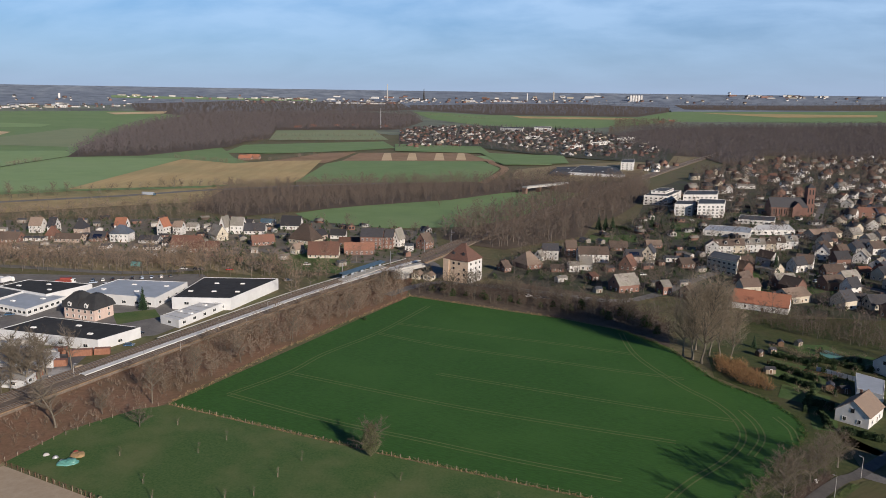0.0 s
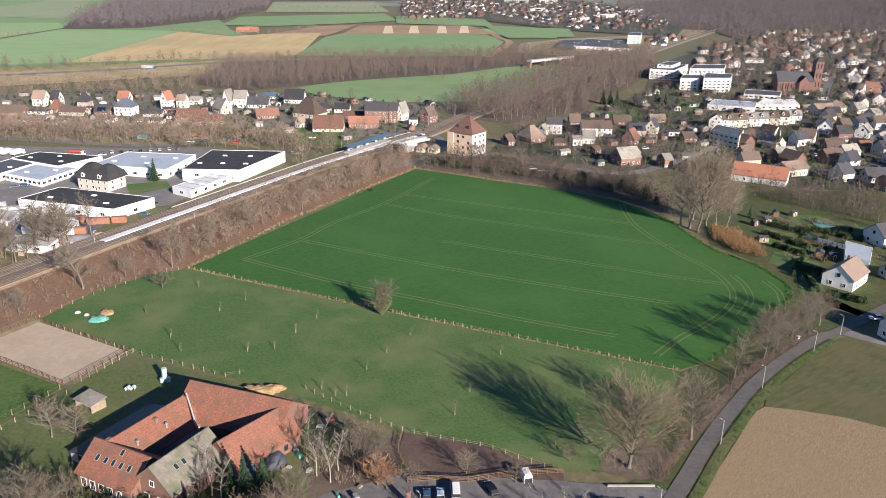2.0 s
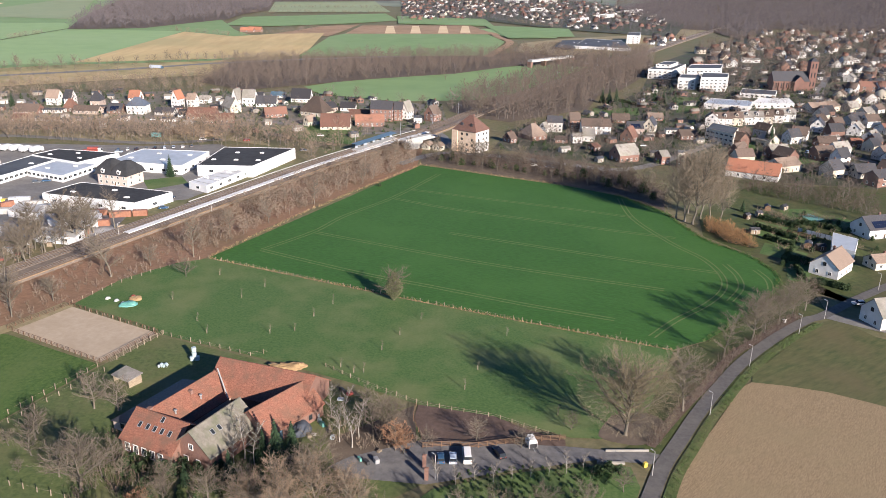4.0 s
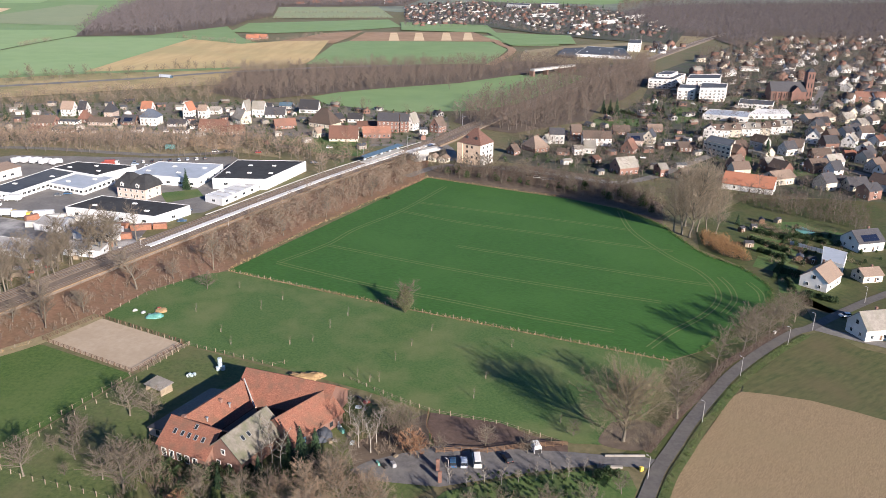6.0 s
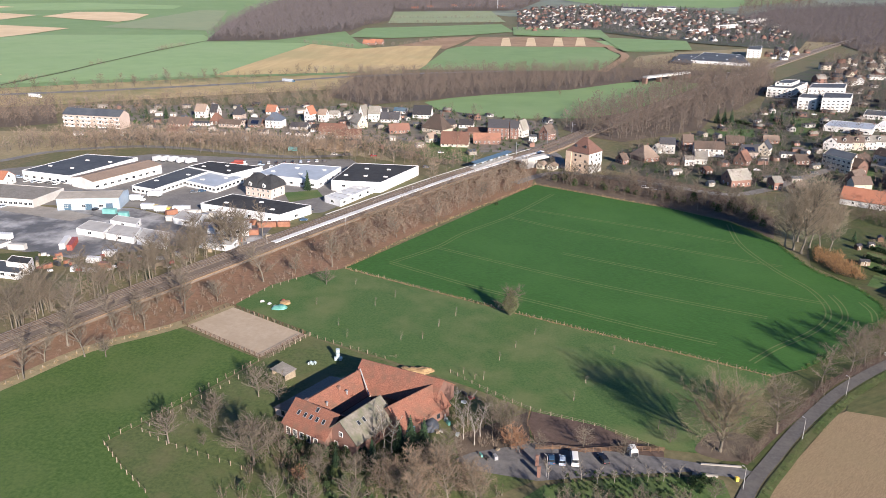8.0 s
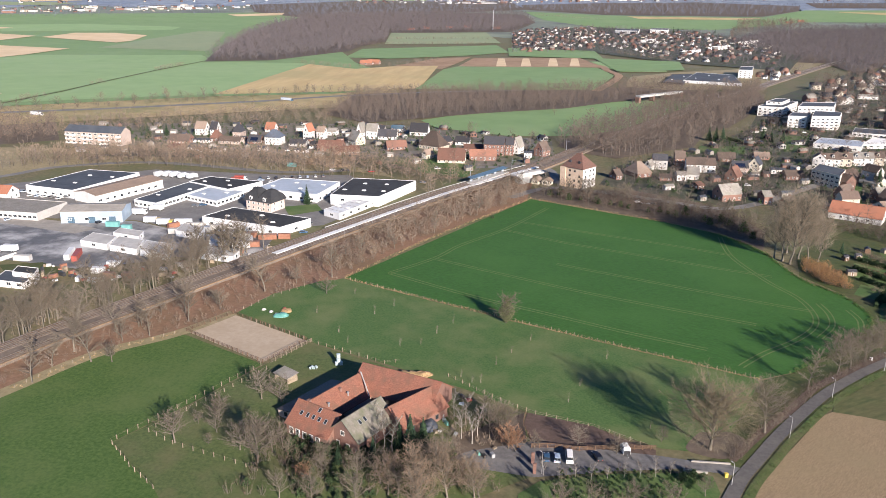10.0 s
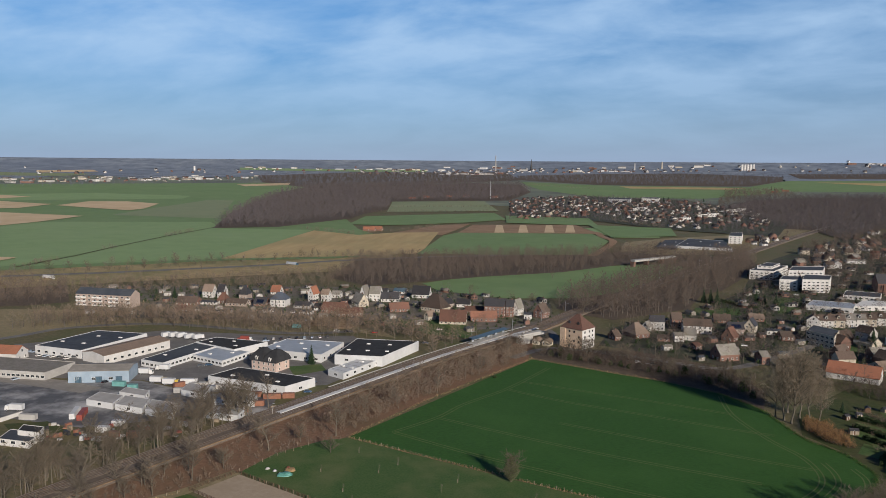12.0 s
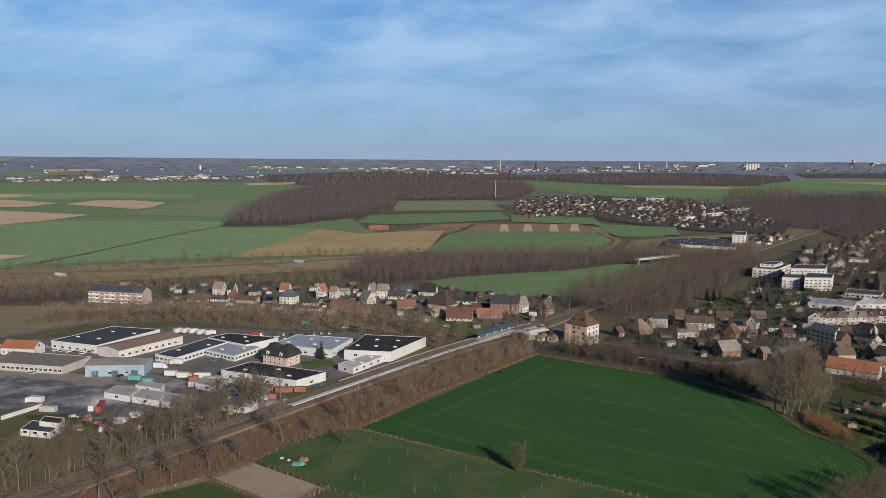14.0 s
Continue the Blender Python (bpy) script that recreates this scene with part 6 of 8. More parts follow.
# houses along the village street beyond the mill
STREET = [
    ((-1.5, 537.3), 60, 8.0, 5.0, 3.8, 3.2, "grey", "roof_grey", 0), ((4.7, 542.8), 6, 10.3, 9.0, 6.9, 3.5, "grey", "roof_dark", 0), ((18.6, 557.6), 6, 7.2, 9.0, 6.3, 4.4, "brick", "roof_brown", 0),
    ((32.5, 541.5), 6, 19.8, 10.0, 5.7, 4.1, "white", "roof_brown", 0), ((52.8, 586.0), 6, 12.6, 9.0, 2.4, 3.8, "brick", "roof_brown", 0), ((58.6, 543.3), 10, 10.4, 10.0, 4.9, 3.7, "pinkbrick", "solarroof", 0),
    ((70.6, 554.8), 70, 9.0, 7.2, 5.4, 4.7, "cream", "roof_dark", 0), ((-9.3, 515.0), 40, 11.9, 15.0, 3.3, 6.5, "brick", "roof_tan", 4.16772), ((19.0, 509.2), 10, 6.0, 8.0, 4.3, 1.5, "white", "roof_grey", 0),
    ((26.7, 516.3), 6, 7.9, 9.0, 4.0, 4.0, "grey", "roof_grey", 0), ((53.4, 519.7), 60, 8.0, 8.6, 3.6, 5.9, "brick", "roof_red", 0), ((85.0, 551.2), 6, 9.4, 7.0, 3.1, 0.6, "white", "felt", 0),
    ((45.6, 463.8), 30, 13.2, 11.0, 4.6, 5.0, "brick", "roof_grey", 0), ((29.1, 486.5), 40, 5.0, 7.0, 3.1, 1.5, "brick", "roof_red", 0), ((67.2, 461.8), 20, 5.0, 9.0, 4.9, 2.5, "brick", "roof_grey", 0),
    ((-23.3, 500.4), 40, 5.0, 8.0, 3.2, 3.3, "brick", "roof_brown", 0), ((92.7, 535.8), 14, 12.1, 10.0, 3.0, 2.9, "brick", "roof_brown", 0), ((79.2, 600.2), 6, 11.2, 8.0, 2.5, 2.7, "brick", "roof_tan", 0),
    ((9.2, 506.8), 6, 7.9, 7.0, 2.4, 1.6, "brick", "roof_brown", 0), ((78.8, 451.3), 30, 5.0, 10.0, 3.8, 3.7, "brick", "roof_brown", 0),
]
WORDS = {"white": "white rendered", "cream": "cream rendered", "grey": "grey rendered", "brick": "red brick", "roof_brown": "brown tiled roof", "roof_red": "red tiled roof", "roof_orange": "orange tiled roof", "roof_dark": "dark tiled roof", "roof_grey": "weathered grey roof", "roof_tan": "sandy tiled roof", "pinkbrick": "pale brick", "redpaint": "red painted", "felt": "flat felt roof", "solarroof": "dark roof of solar panels", "roof_slate": "blue slate roof", "roof_rust": "rusty orange roof", "bluepaint": "blue sheet roof"}
for rows, words, kin in ((VILLAGE, "in the village", "village houses"), (STREET, "on the village street", "town houses")):
    for at, yaw, w, d, e, r, wall, roof, hip in rows:
        house(at, yaw, w, d, e, r, wall, "roof_dark" if roof == "solarroof" else roof, f"{WORDS[wall]} house, {WORDS[roof]}, {words}", group=kin, hip=hip, chimney=r > 2.5, windows=max(2, int(w / 3)), solar=roof == "solarroof")

random.seed(71)
# houses of the town
TOWN = [
    ((118.0, 587.5), 80, 9, 9, 6, 3.6, "white", "roof_brown"), ((126.5, 589.3), 0, 10, 9, 6, 3.2, "white", "roof_brown"), ((135.6, 593.4), 0, 9, 9, 6, 3.2, "cream", "roof_brown"), ((143.5, 597.3), 0, 9, 9, 6, 3.2, "white", "roof_grey"),
    ((151.5, 601.1), 0, 9, 9, 6, 3.2, "white", "roof_grey"), ((159.6, 605.1), 0, 9, 9, 6, 3.2, "cream", "roof_brown"), ((168.3, 611.4), 0, 9, 9, 6, 3.2, "white", "roof_brown"), ((178.1, 618.0), 5, 10, 9, 6, 3.2, "white", "roof_grey"),
    ((113.1, 438.5), -22, 27, 13, 3.6, 5.2, "white", "roof_orange"), ((133.8, 457.6), 30, 15, 12, 4, 3.2, "cream", "roof_tan"), ((167.5, 546.8), -25, 10, 10, 4.4, 4.6, "white", "roof_brown"), ((189.5, 581.8), 70, 12, 9, 5, 4.4, "white", "roof_dark"),
    ((178.0, 528.1), 10, 12, 9, 3.4, 3.4, "brick", "roof_brown"), ((224.7, 672.5), 40, 15, 12, 4.4, 3.2, "cream", "roof_tan"), ((212.9, 664.6), 20, 16, 12, 4.4, 3.2, "cream", "roof_tan"), ((212.5, 574.8), 60, 12, 9, 4.6, 4, "white", "roof_grey"),
    ((213.4, 549.0), 50, 11, 9, 4.4, 3.6, "white", "roof_grey"), ((173.8, 450.2), 15, 12, 9, 3.2, 4, "cream", "roof_dark"), ((165.6, 456.1), 10, 10, 8, 3, 3, "white", "roof_dark"), ((197.7, 532.1), 0, 7, 6, 4.6, .8, "brick", "roof_orange"),
    ((297.9, 793.5), -5, 17, 11, 5.6, 4, "brick", "roof_red"), ((306.2, 865.5), 60, 12, 10, 4.6, 3.6, "grey", "roof_grey"), ((375.8, 1057.7), 0, 14, 9, 5.6, 3.2, "white", "roof_dark"), ((211.6, 967.5), 80, 9, 9, 5, 3.4, "white", "roof_grey"),
    ((206.8, 1050.5), 0, 13, 9, 4, 3.6, "white", "roof_brown"), ((242.9, 1022.3), 0, 22, 10, 3.6, 1.6, "white", "roof_grey"), ((322.8, 1095.4), 60, 14, 10, 4.6, 4, "white", "roof_grey"), ((308.6, 1148.7), 0, 11, 9, 4.6, 3.6, "brick", "roof_red"),
    ((275.8, 973.2), 30, 12, 9, 4, 4.2, "white", "roof_dark"), ((292.7, 1191.3), 50, 11, 9, 4.6, 3.8, "white", "roof_red"), ((332.8, 1291.0), 0, 11, 9, 4.6, 3.8, "brick", "roof_brown"), ((382.8, 1251.1), 0, 11, 9, 4.6, 3.8, "white", "roof_dark"),
    ((233.5, 607.7), 20, 11, 9, 5, 4, "white", "roof_brown"), ((249.3, 594.4), 20, 11, 9, 5, 4, "white", "roof_dark"), ((203.0, 484.4), 20, 11, 9, 4, 4, "white", "roof_brown"), ((197.1, 433.7), 20, 12, 9, 4, 4, "cream", "roof_brown"),
    ((110.5, 250.3), 20, 10, 9.5, 4.6, 4.4, "white", "roof_grey"), ((126.2, 245.0), 20, 12, 10, 4.6, 4.2, "white", "roof_red"),
]
TOWN += [((108.5, 295.5), 52.1, 14.5, 10.5, 4.2, 4.2, "white", "roof_tan"), ((141.0, 344.7), 24, 14, 11, 4.4, 4.2, "white", "roof_dark"), ((129.0, 304.1), 20, 9, 7, 3.2, 2.0, "cream", "roof_tan")]
for at, yaw, w, d, e, r, wall, roof in TOWN:
    x, y = at
    house(at, yaw, w, d, e, r, wall, roof, f"{WORDS[wall]} house with {WORDS[roof]} in the town", group="town houses", solar=(roof == "roof_dark" and w > 15) or (wall == "white" and d == 11 and w == 14), dormer=1 if w in (9, 10) and e == 6 else 0, far=y > 650)
random.seed(72)
taken, beyond = [at for at, *_ in TOWN + STREET + VILLAGE], []
for poly, step, words in (([(96.2, 471.8), (175.7, 429.7), (215.0, 437.1), (338.2, 708.4), (206.0, 652.9), (165.9, 567.0), (126.9, 558.9)], 25, "house in the old town"), ([(157.2, 906.4), (220.3, 922.4), (364.6, 934.2), (464.7, 870.8), (781.3, 1487.8), (415.5, 1489.6), (216.1, 1219.9)], 47, "house in the upper town"),
                          ([(211.7, 618.4), (249.4, 626.5), (311.0, 607.3), (483.5, 964.0), (326.1, 975.4)], 34, "house near the church")):
    for x, y in scatter(poly, step, .3):
        if min(math.hypot(x - a, y - b) for a, b in taken) > 12 and math.hypot(x - 232, y - 795) > 38:
            taken.append((x, y))
            if y > 690 or x > 330:
                beyond.append((x, y))
                continue
            wall, roof = random.choice(("white", "cream", "brick", "brick", "grey")), random.choice(("roof_brown", "roof_dark", "roof_dark", "roof_brown", "roof_grey", "roof_red"))
            house((x, y), random.choice((38, 32, -52, 44, 20)), random.uniform(8, 13), random.uniform(7.5, 9.5), random.uniform(3.4, 5.6), random.uniform(3, 4.4), wall, roof, f"{WORDS[wall]} {words} with {WORDS[roof]}", group="town houses", far=True, windows=1)
# the far village on the slope, and the town's far rows: too far off to pick apart
HOUSE_MATS = ("white", "cream", "brick", "roof_brown", "roof_dark", "roof_red", "glass", "grey", "roof_grey")


def house_rows(seed, small=False):
    """A plain house as corners and triangles for massed rows."""
    r = random.Random(seed)
    w, d, e, rise = r.uniform(9, 14), r.uniform(8, 10), r.uniform(3.6, 6), r.uniform(3, 4.4)
    if small:
        w, d, e, rise = r.uniform(4, 9), r.uniform(3, 6), r.uniform(2.2, 2.8), r.uniform(.3, 1.4)
    wall, roof = (0, 7, 1, 2, 2, 0, 2)[seed % 7], (4, 3, 3, 8, 4, 5, 3, 4)[seed % 8]
    if small:
        wall, roof = (2, 7, 3)[seed % 3], (4, 8, 3)[seed // 3 % 3]
    g = Geo()
    for src, mi in ((gable_body(w, d, e, e + rise), wall), (gable_roof(w, d, e, e + rise), roof)):
        g.add(src.v, src.f, mi)
    for side in (-1, 1):
        for k in (-.28, .28):
            for z in (1.0, 3.5):
                if z + 1.3 < e:
                    g.box((w * k, side * d / 2, z), (1.4, .1, 1.3), mi=6)
            g.box((side * w / 2, d * k * .8, 1.0), (.1, 1.3, 1.3), mi=6)
    g.box((w * .2, d * .1, e + rise - 1), (.7, .7, 2), mi=2)
    return triangles(g)


ROWS = [house_rows(k) for k in range(30)]
back = sorted([p for p in scatter(TOWN_AREA, 26) + scatter(VILLAGE_AREA, 27) if p[1] < 950 and min(math.hypot(p[0] - a, p[1] - b) for a, b in taken) > 13], key=lambda p: p[1])
for k, (x, y) in enumerate(back[:110]):
    t = thing("outbuilding", ("grey felted garage", "brick garden shed with dark roof", "grey rendered garage with low roof")[k % 3] + " behind a house", "shed", pose(x, y, 0, 0, 0, random.choice((38, -52, 20))), "outbuildings")
    w, d, e = random.uniform(4, 8), random.uniform(3, 5.5), random.uniform(2.2, 2.8)
    part("wall", gable_body(w, d, e, e + .9), M[("roof_grey", "brick", "grey")[k % 3]], t)
    part("roof", gable_roof(w, d, e, e + .9, over=.2, thick=.12), [M[("felt", "roof_dark", "roof_grey")[k % 3]]] * 2, t)
    place("door", DOOR, t, pose(w * .15, -d / 2 - .03, 0))
mass("outbuildings", back[110:], [house_rows(k, True) for k in range(12)], HOUSE_MATS, "garages and sheds behind the houses", .8, 1.2)
mass("far_houses", beyond, ROWS, HOUSE_MATS, "mixed houses on the far side of the town", .9, 1.1)
for poly, step, words in (([(-305.2, 1605.9), (-441.5, 2361.3), (-404.1, 2604.7), (-239.9, 2695.1), (-145.8, 2288.8), (-115.3, 1926.9), (-154.1, 1738.6), (-236.4, 1596.4)], 39, "mixed houses of the far village"),
                          ([(-117.7, 1857.2), (-131.4, 2473.6), (93.7, 2547.5), (238.6, 2159.5), (253.6, 1679.0), (191.1, 1436.4), (154.5, 1552.9), (57.4, 1463.3), (-25.7, 1545.2)], 42, "mixed houses of the far village"),
                          ([(125.4, 1236.2), (185.1, 1388.2), (213.1, 1334.2), (152.1, 1184.6)], 26, "mixed houses by the far railway"), ([(186.7, 1063.8), (307.8, 1175.0), (578.5, 1267.3), (755.1, 1675.7), (378.5, 1540.4), (221.2, 1184.0)], 52, "mixed houses on the far hillside"),
                          ([(-2529.7, 2514.6), (-2156.8, 2797.8), (-1831.4, 3279.0), (-1974.9, 3426.0), (-2733.9, 2661.7)], 70, "mixed houses of a distant village")):
    mass("far_houses", scatter(poly, step, .4), ROWS, HOUSE_MATS, words, .7, 1.0)
for poly, step in (([(-1620.0, 4051.6), (-546.2, 4608.2), (225.2, 4713.6), (216.0, 4503.3), (-505.1, 4264.2), (-1541.3, 3852.7)], 75), ([(-3418.0, 2707.1), (-1732.7, 4336.3), (-1635.9, 4091.8), (-3228.8, 2553.6)], 150), ([(228.9, 4798.7), (1996.6, 4570.2), (1914.3, 4376.5), (216.0, 4503.3)], 130), ([(-3339.2, 3264.9), (1246.2, 4945.6), (1218.0, 4830.1), (-3257.6, 3183.5)], 190)):
    mass("far_houses", scatter(poly, step, .5), [house_rows(k * 6) for k in range(8)], HOUSE_MATS, "pale houses of the towns near the skyline", .8, 1.5)
for at in ((-490.2, 1252.8), (-482.9, 1268.0), (-749.3, 2473.0), (-686.1, 2532.9), (-639.1, 2586.2), (-532.7, 2557.5), (-774.5, 2394.3), (480.9, 3211.4), (430.4, 3136.3)):
    house(at, 0, 22, 10, 3.4, 4, "brick", "roof_orange", "low red brick farm building on the plain", group="farm buildings of the plain", far=True, windows=1, chimney=False)

# ---- halls and blocks ----


def block(name, label, category, corners, h, wall="cladding", roof="bitumen", rim=.25, lights=0, windows=0, gates=0, win_z=1.2, two=False, lift=0.0):
    """A flat-roofed building on four ground corners: walls, a sunk roof inside a parapet, rooflights, windows along its front."""
    cx, cy = sum(p[0] for p in corners) / 4, sum(p[1] for p in corners) / 4
    ar = sum(corners[i - 1][0] * corners[i][1] - corners[i][0] * corners[i - 1][1] for i in range(4))
    pts = corners if ar > 0 else corners[::-1]
    loc = [(x - cx, y - cy) for x, y in pts]
    t = thing(name, label, category, pose(cx, cy, terrain(cx, cy) + lift))
    g = Geo()
    n = 4
    inner = [(x * (1 - .3 / max(4, math.hypot(x, y))), y * (1 - .3 / max(4, math.hypot(x, y)))) for x, y in loc]
    g.add([(x, y, -.4) for x, y in loc] + [(x, y, h) for x, y in loc] + [(x, y, h) for x, y in inner] + [(x, y, h - rim) for x, y in inner],
          [(i, (i + 1) % n, n + (i + 1) % n, n + i) for i in range(n)] + [(n + i, n + (i + 1) % n, 2 * n + (i + 1) % n, 2 * n + i) for i in range(n)] + [(2 * n + i, 2 * n + (i + 1) % n, 3 * n + (i + 1) % n, 3 * n + i) for i in range(n)])
    part("wall", g, M[wall], t)
    rg = Geo().add([(x, y, h - rim + .02) for x, y in inner], [(0, 1, 2, 3)])
    top = part("roof", rg, M[roof], t)
    random.seed(int(abs(cx * 7 + cy * 3)))
    for k in range(lights):
        u, v = (k + .7) / (lights + .4), .3 + .4 * (k % 2)
        a = [inner[0][i] * (1 - u) + inner[1][i] * u for i in (0, 1)]
        b = [inner[3][i] * (1 - u) + inner[2][i] * u for i in (0, 1)]
        lg = Geo().box((a[0] * (1 - v) + b[0] * v, a[1] * (1 - v) + b[1] * v, h - rim), (2.4, 1.4, .5), rot=math.degrees(math.atan2(loc[1][1] - loc[0][1], loc[1][0] - loc[0][0])), taper=.8)
        part("rooflight", lg, M["frame"], top, "pale domed rooflight")
    for i in range(4):
        (x0, y0), (x1, y1) = loc[i], loc[(i + 1) % 4]
        length, a = math.hypot(x1 - x0, y1 - y0), math.degrees(math.atan2(y1 - y0, x1 - x0))
        if y0 + y1 > 3 or not windows:
            continue
        for k in range(int(length / windows)):
            u = (k + .5) / int(length / windows)
            for z in ((win_z,) if not two else [win_z + 2.8 * s for s in range(two)]):
                place("window", WIDE_WINDOW, t, pose(x0 + (x1 - x0) * u, y0 + (y1 - y0) * u, z, 0, 0, a) @ pose(0, -.03, 0))
        for k in range(gates):
            u = (k + .8) / (gates + .6)
            place("gate", GATE, t, pose(x0 + (x1 - x0) * u, y0 + (y1 - y0) * u, .05, 0, 0, a) @ pose(0, -.05, 0), "blue sectional gate")
    return t


block("warehouse", "white clad hall with black roof by the railway", "warehouse", [(-181.0, 381.9), (-152.0, 385.5), (-143.3, 430.1), (-184.0, 425.3)], 6.2, lights=5, windows=14, win_z=2.5)
annex = block("annex", "low white annex before the black-roofed hall", "building", [(-174.8, 358.3), (-163.1, 352.7), (-154.7, 388.8), (-165.2, 390.8)], 3.8, roof="cladding", rim=.15, windows=7, lights=3)
for k in range(6):
    u = (k + .5) / 6
    part("roof_rib", Geo().tube((-6.0 + 9.4 * u - 4, -14.4 + 33 * u, 3.75), (6.1 + 8.4 * u - 4.4, -20 + 38 * u, 3.75), .16, .16, 4), M["steel"], annex, "grey rib between the roof vaults")
block("warehouse", "white hall with pale blue-grey roof", "warehouse", [(-232.7, 386.4), (-190.1, 383.0), (-189.7, 417.1), (-229.1, 415.8)], 5.2, roof="sheet", lights=4, windows=7)
block("warehouse", "white hall with black roof and parapet", "warehouse", [(-229.9, 323.5), (-180.6, 316.8), (-172.6, 336.5), (-223.3, 344.5)], 4.8, lights=3, windows=12, win_z=1.0)
block("office_building", "white office wing with dark felt roof", "building", [(-288.2, 345.3), (-271.3, 341.8), (-263.7, 389.6), (-282.4, 392.9)], 4.2, roof="felt", windows=3.2, lights=2)
block("office_building", "white office wing with pale grey roof", "building", [(-266.3, 365.3), (-241.6, 357.2), (-237.9, 382.1), (-263.1, 388.5)], 3.8, roof="sheet", windows=3.2, lights=2)
block("warehouse", "long hall with black roof behind the offices", "warehouse", [(-281.8, 392.0), (-247.5, 380.7), (-237.8, 405.5), (-276.4, 407.7)], 4.8, roof="bitumen", windows=9, lights=3)
block("warehouse", "white hall with dark blue felt roof", "warehouse", [(-370.3, 352.0), (-333.7, 349.1), (-325.2, 401.4), (-362.9, 399.9)], 5.4, roof="felt", lights=4, windows=6)
block("warehouse", "low flat hall with brown roof and window band", "warehouse", [(-364.2, 300.2), (-318.8, 303.8), (-319.6, 328.0), (-374.5, 325.2)], 4.6, wall="grey", roof="roof_grey", windows=3, rim=.3, win_z=1.4)
house((-378.0, 337.0), 8, 22, 11, 4.6, 3.6, "white", "roof_orange", "white works house with orange tiled gable roof", windows=6, chimney=False)
house((-400.0, 331.0), 8, 18, 10, 3.4, 2.4, "white", "roof_orange", "low white works wing with orange tiled roof", windows=5, chimney=False)
block("garage_row", "white flat garage by the works yard", "garage", [(-264.2, 218.0), (-248.5, 218.3), (-251.7, 229.2), (-268.2, 229.0)], 3, wall="white", roof="felt", windows=5)
block("storage_shed", "small white store beside the yard", "shed", [(-259.6, 224.0), (-248.5, 224.2), (-252.1, 230.9), (-263.0, 230.8)], 5, wall="white", roof="bitumen", windows=5)
for pts in ([(-266.6, 273.9), (-249.7, 271.8), (-253.8, 284.8), (-269.1, 286.4)], [(-248.1, 271.6), (-231.2, 269.5), (-237.0, 283.2), (-252.3, 284.7)], [(-229.5, 269.3), (-212.6, 267.2), (-220.2, 281.4), (-235.5, 283.0)], [(-259.6, 289.3), (-242.9, 287.2), (-246.2, 295.6), (-261.5, 297.4)], [(-200.9, 273.8), (-182.5, 273.0), (-184.1, 282.1), (-202.9, 283.1)], [(-206.9, 292.3), (-186.1, 295.0), (-189.7, 304.7), (-210.0, 302.3)], [(-231.8, 301.5), (-216.2, 298.6), (-219.9, 310.0), (-235.2, 314.4)]):
    block("storage_shed", "long low white shed with grey roof in the yard", "shed", pts, 3.2, wall="cladding", roof="concrete", rim=.1, windows=9)
block("flat_block", "beige three-storey block with flat roof", "building", [(102.5, 526.4), (116.6, 509.1), (123.9, 530.7), (110.4, 546.0)], 9.5, wall="cream", roof="felt", windows=3.2, two=3)
block("annex", "white annex with pale blue sheet roof beside gardens", "building", [(114.4, 314.2), (121.2, 308.5), (128.0, 324.6), (120.4, 331.7)], 4.2, wall="white", roof="sheet", windows=4, rim=.1)
block("supermarket", "long white flat-roofed market hall in the town", "building", [(125.3, 661.1), (159.3, 652.8), (168.0, 681.6), (135.6, 688.6)], 4.5, wall="white", roof="sheet", windows=8)
block("greenhouse", "low hall with white glazed roof in the town", "building", [(163.0, 669.5), (200.2, 677.8), (203.7, 706.9), (177.0, 700.9)], 4, wall="white", roof="frame", rim=.1, windows=5)
block("school", "low white building before the church", "building", [(168.0, 729.5), (196.5, 723.4), (205.0, 751.1), (176.1, 758.0)], 4, wall="white", roof="felt", windows=4)
block("market_hall", "far dark flat hall at the village edge", "building", [(3.6, 1109.3), (29.8, 1095.2), (45.5, 1236.3), (15.3, 1216.3)], 3.6, wall="dark", roof="felt", lights=2)
block("market_hall", "far white hall with blue roof", "building", [(30.4, 1126.5), (106.0, 1106.2), (104.1, 1228.8), (51.9, 1248.0)], 4.6, wall="cladding", roof="felt", lights=4, windows=12)
block("white_tower_block", "white cube-like block in the far village", "building", [(110.1, 1221.8), (128.7, 1219.3), (137.0, 1287.5), (118.4, 1281.0)], 13, wall="white", roof="felt", windows=6, two=4)
for (xa, ya), (xb, yb), high in (((37.1, 1678.0), (73.3, 1726.2), 8), ((93.5, 1807.4), (142.7, 1886.1), 9), ((-58.0, 2037.1), (-27.6, 2100.3), 8), ((171.9, 2031.9), (226.6, 2123.9), 9), ((-225.7, 2103.4), (-204.7, 2139.4), 8)):
    block("terraced_houses", "long pale rendered terrace in the far village", "building", [(xa, ya), (xb, yb), (xb + 2, yb + 12), (xa + 2, ya + 12)], high, wall="white", roof="felt", windows=6, two=3)
block("white_flats", "pale flats in the far village", "building", [(-148.6, 2467.7), (-77.6, 2431.2), (-78.2, 2553.7), (-147.2, 2562.3)], 10, wall="white", roof="felt", windows=6, two=3)
block("white_flats", "pale flats in the far village", "building", [(-45.1, 2502.8), (6.9, 2489.7), (10.4, 2613.4), (-43.4, 2596.3)], 11, wall="white", roof="felt", windows=6, two=3)
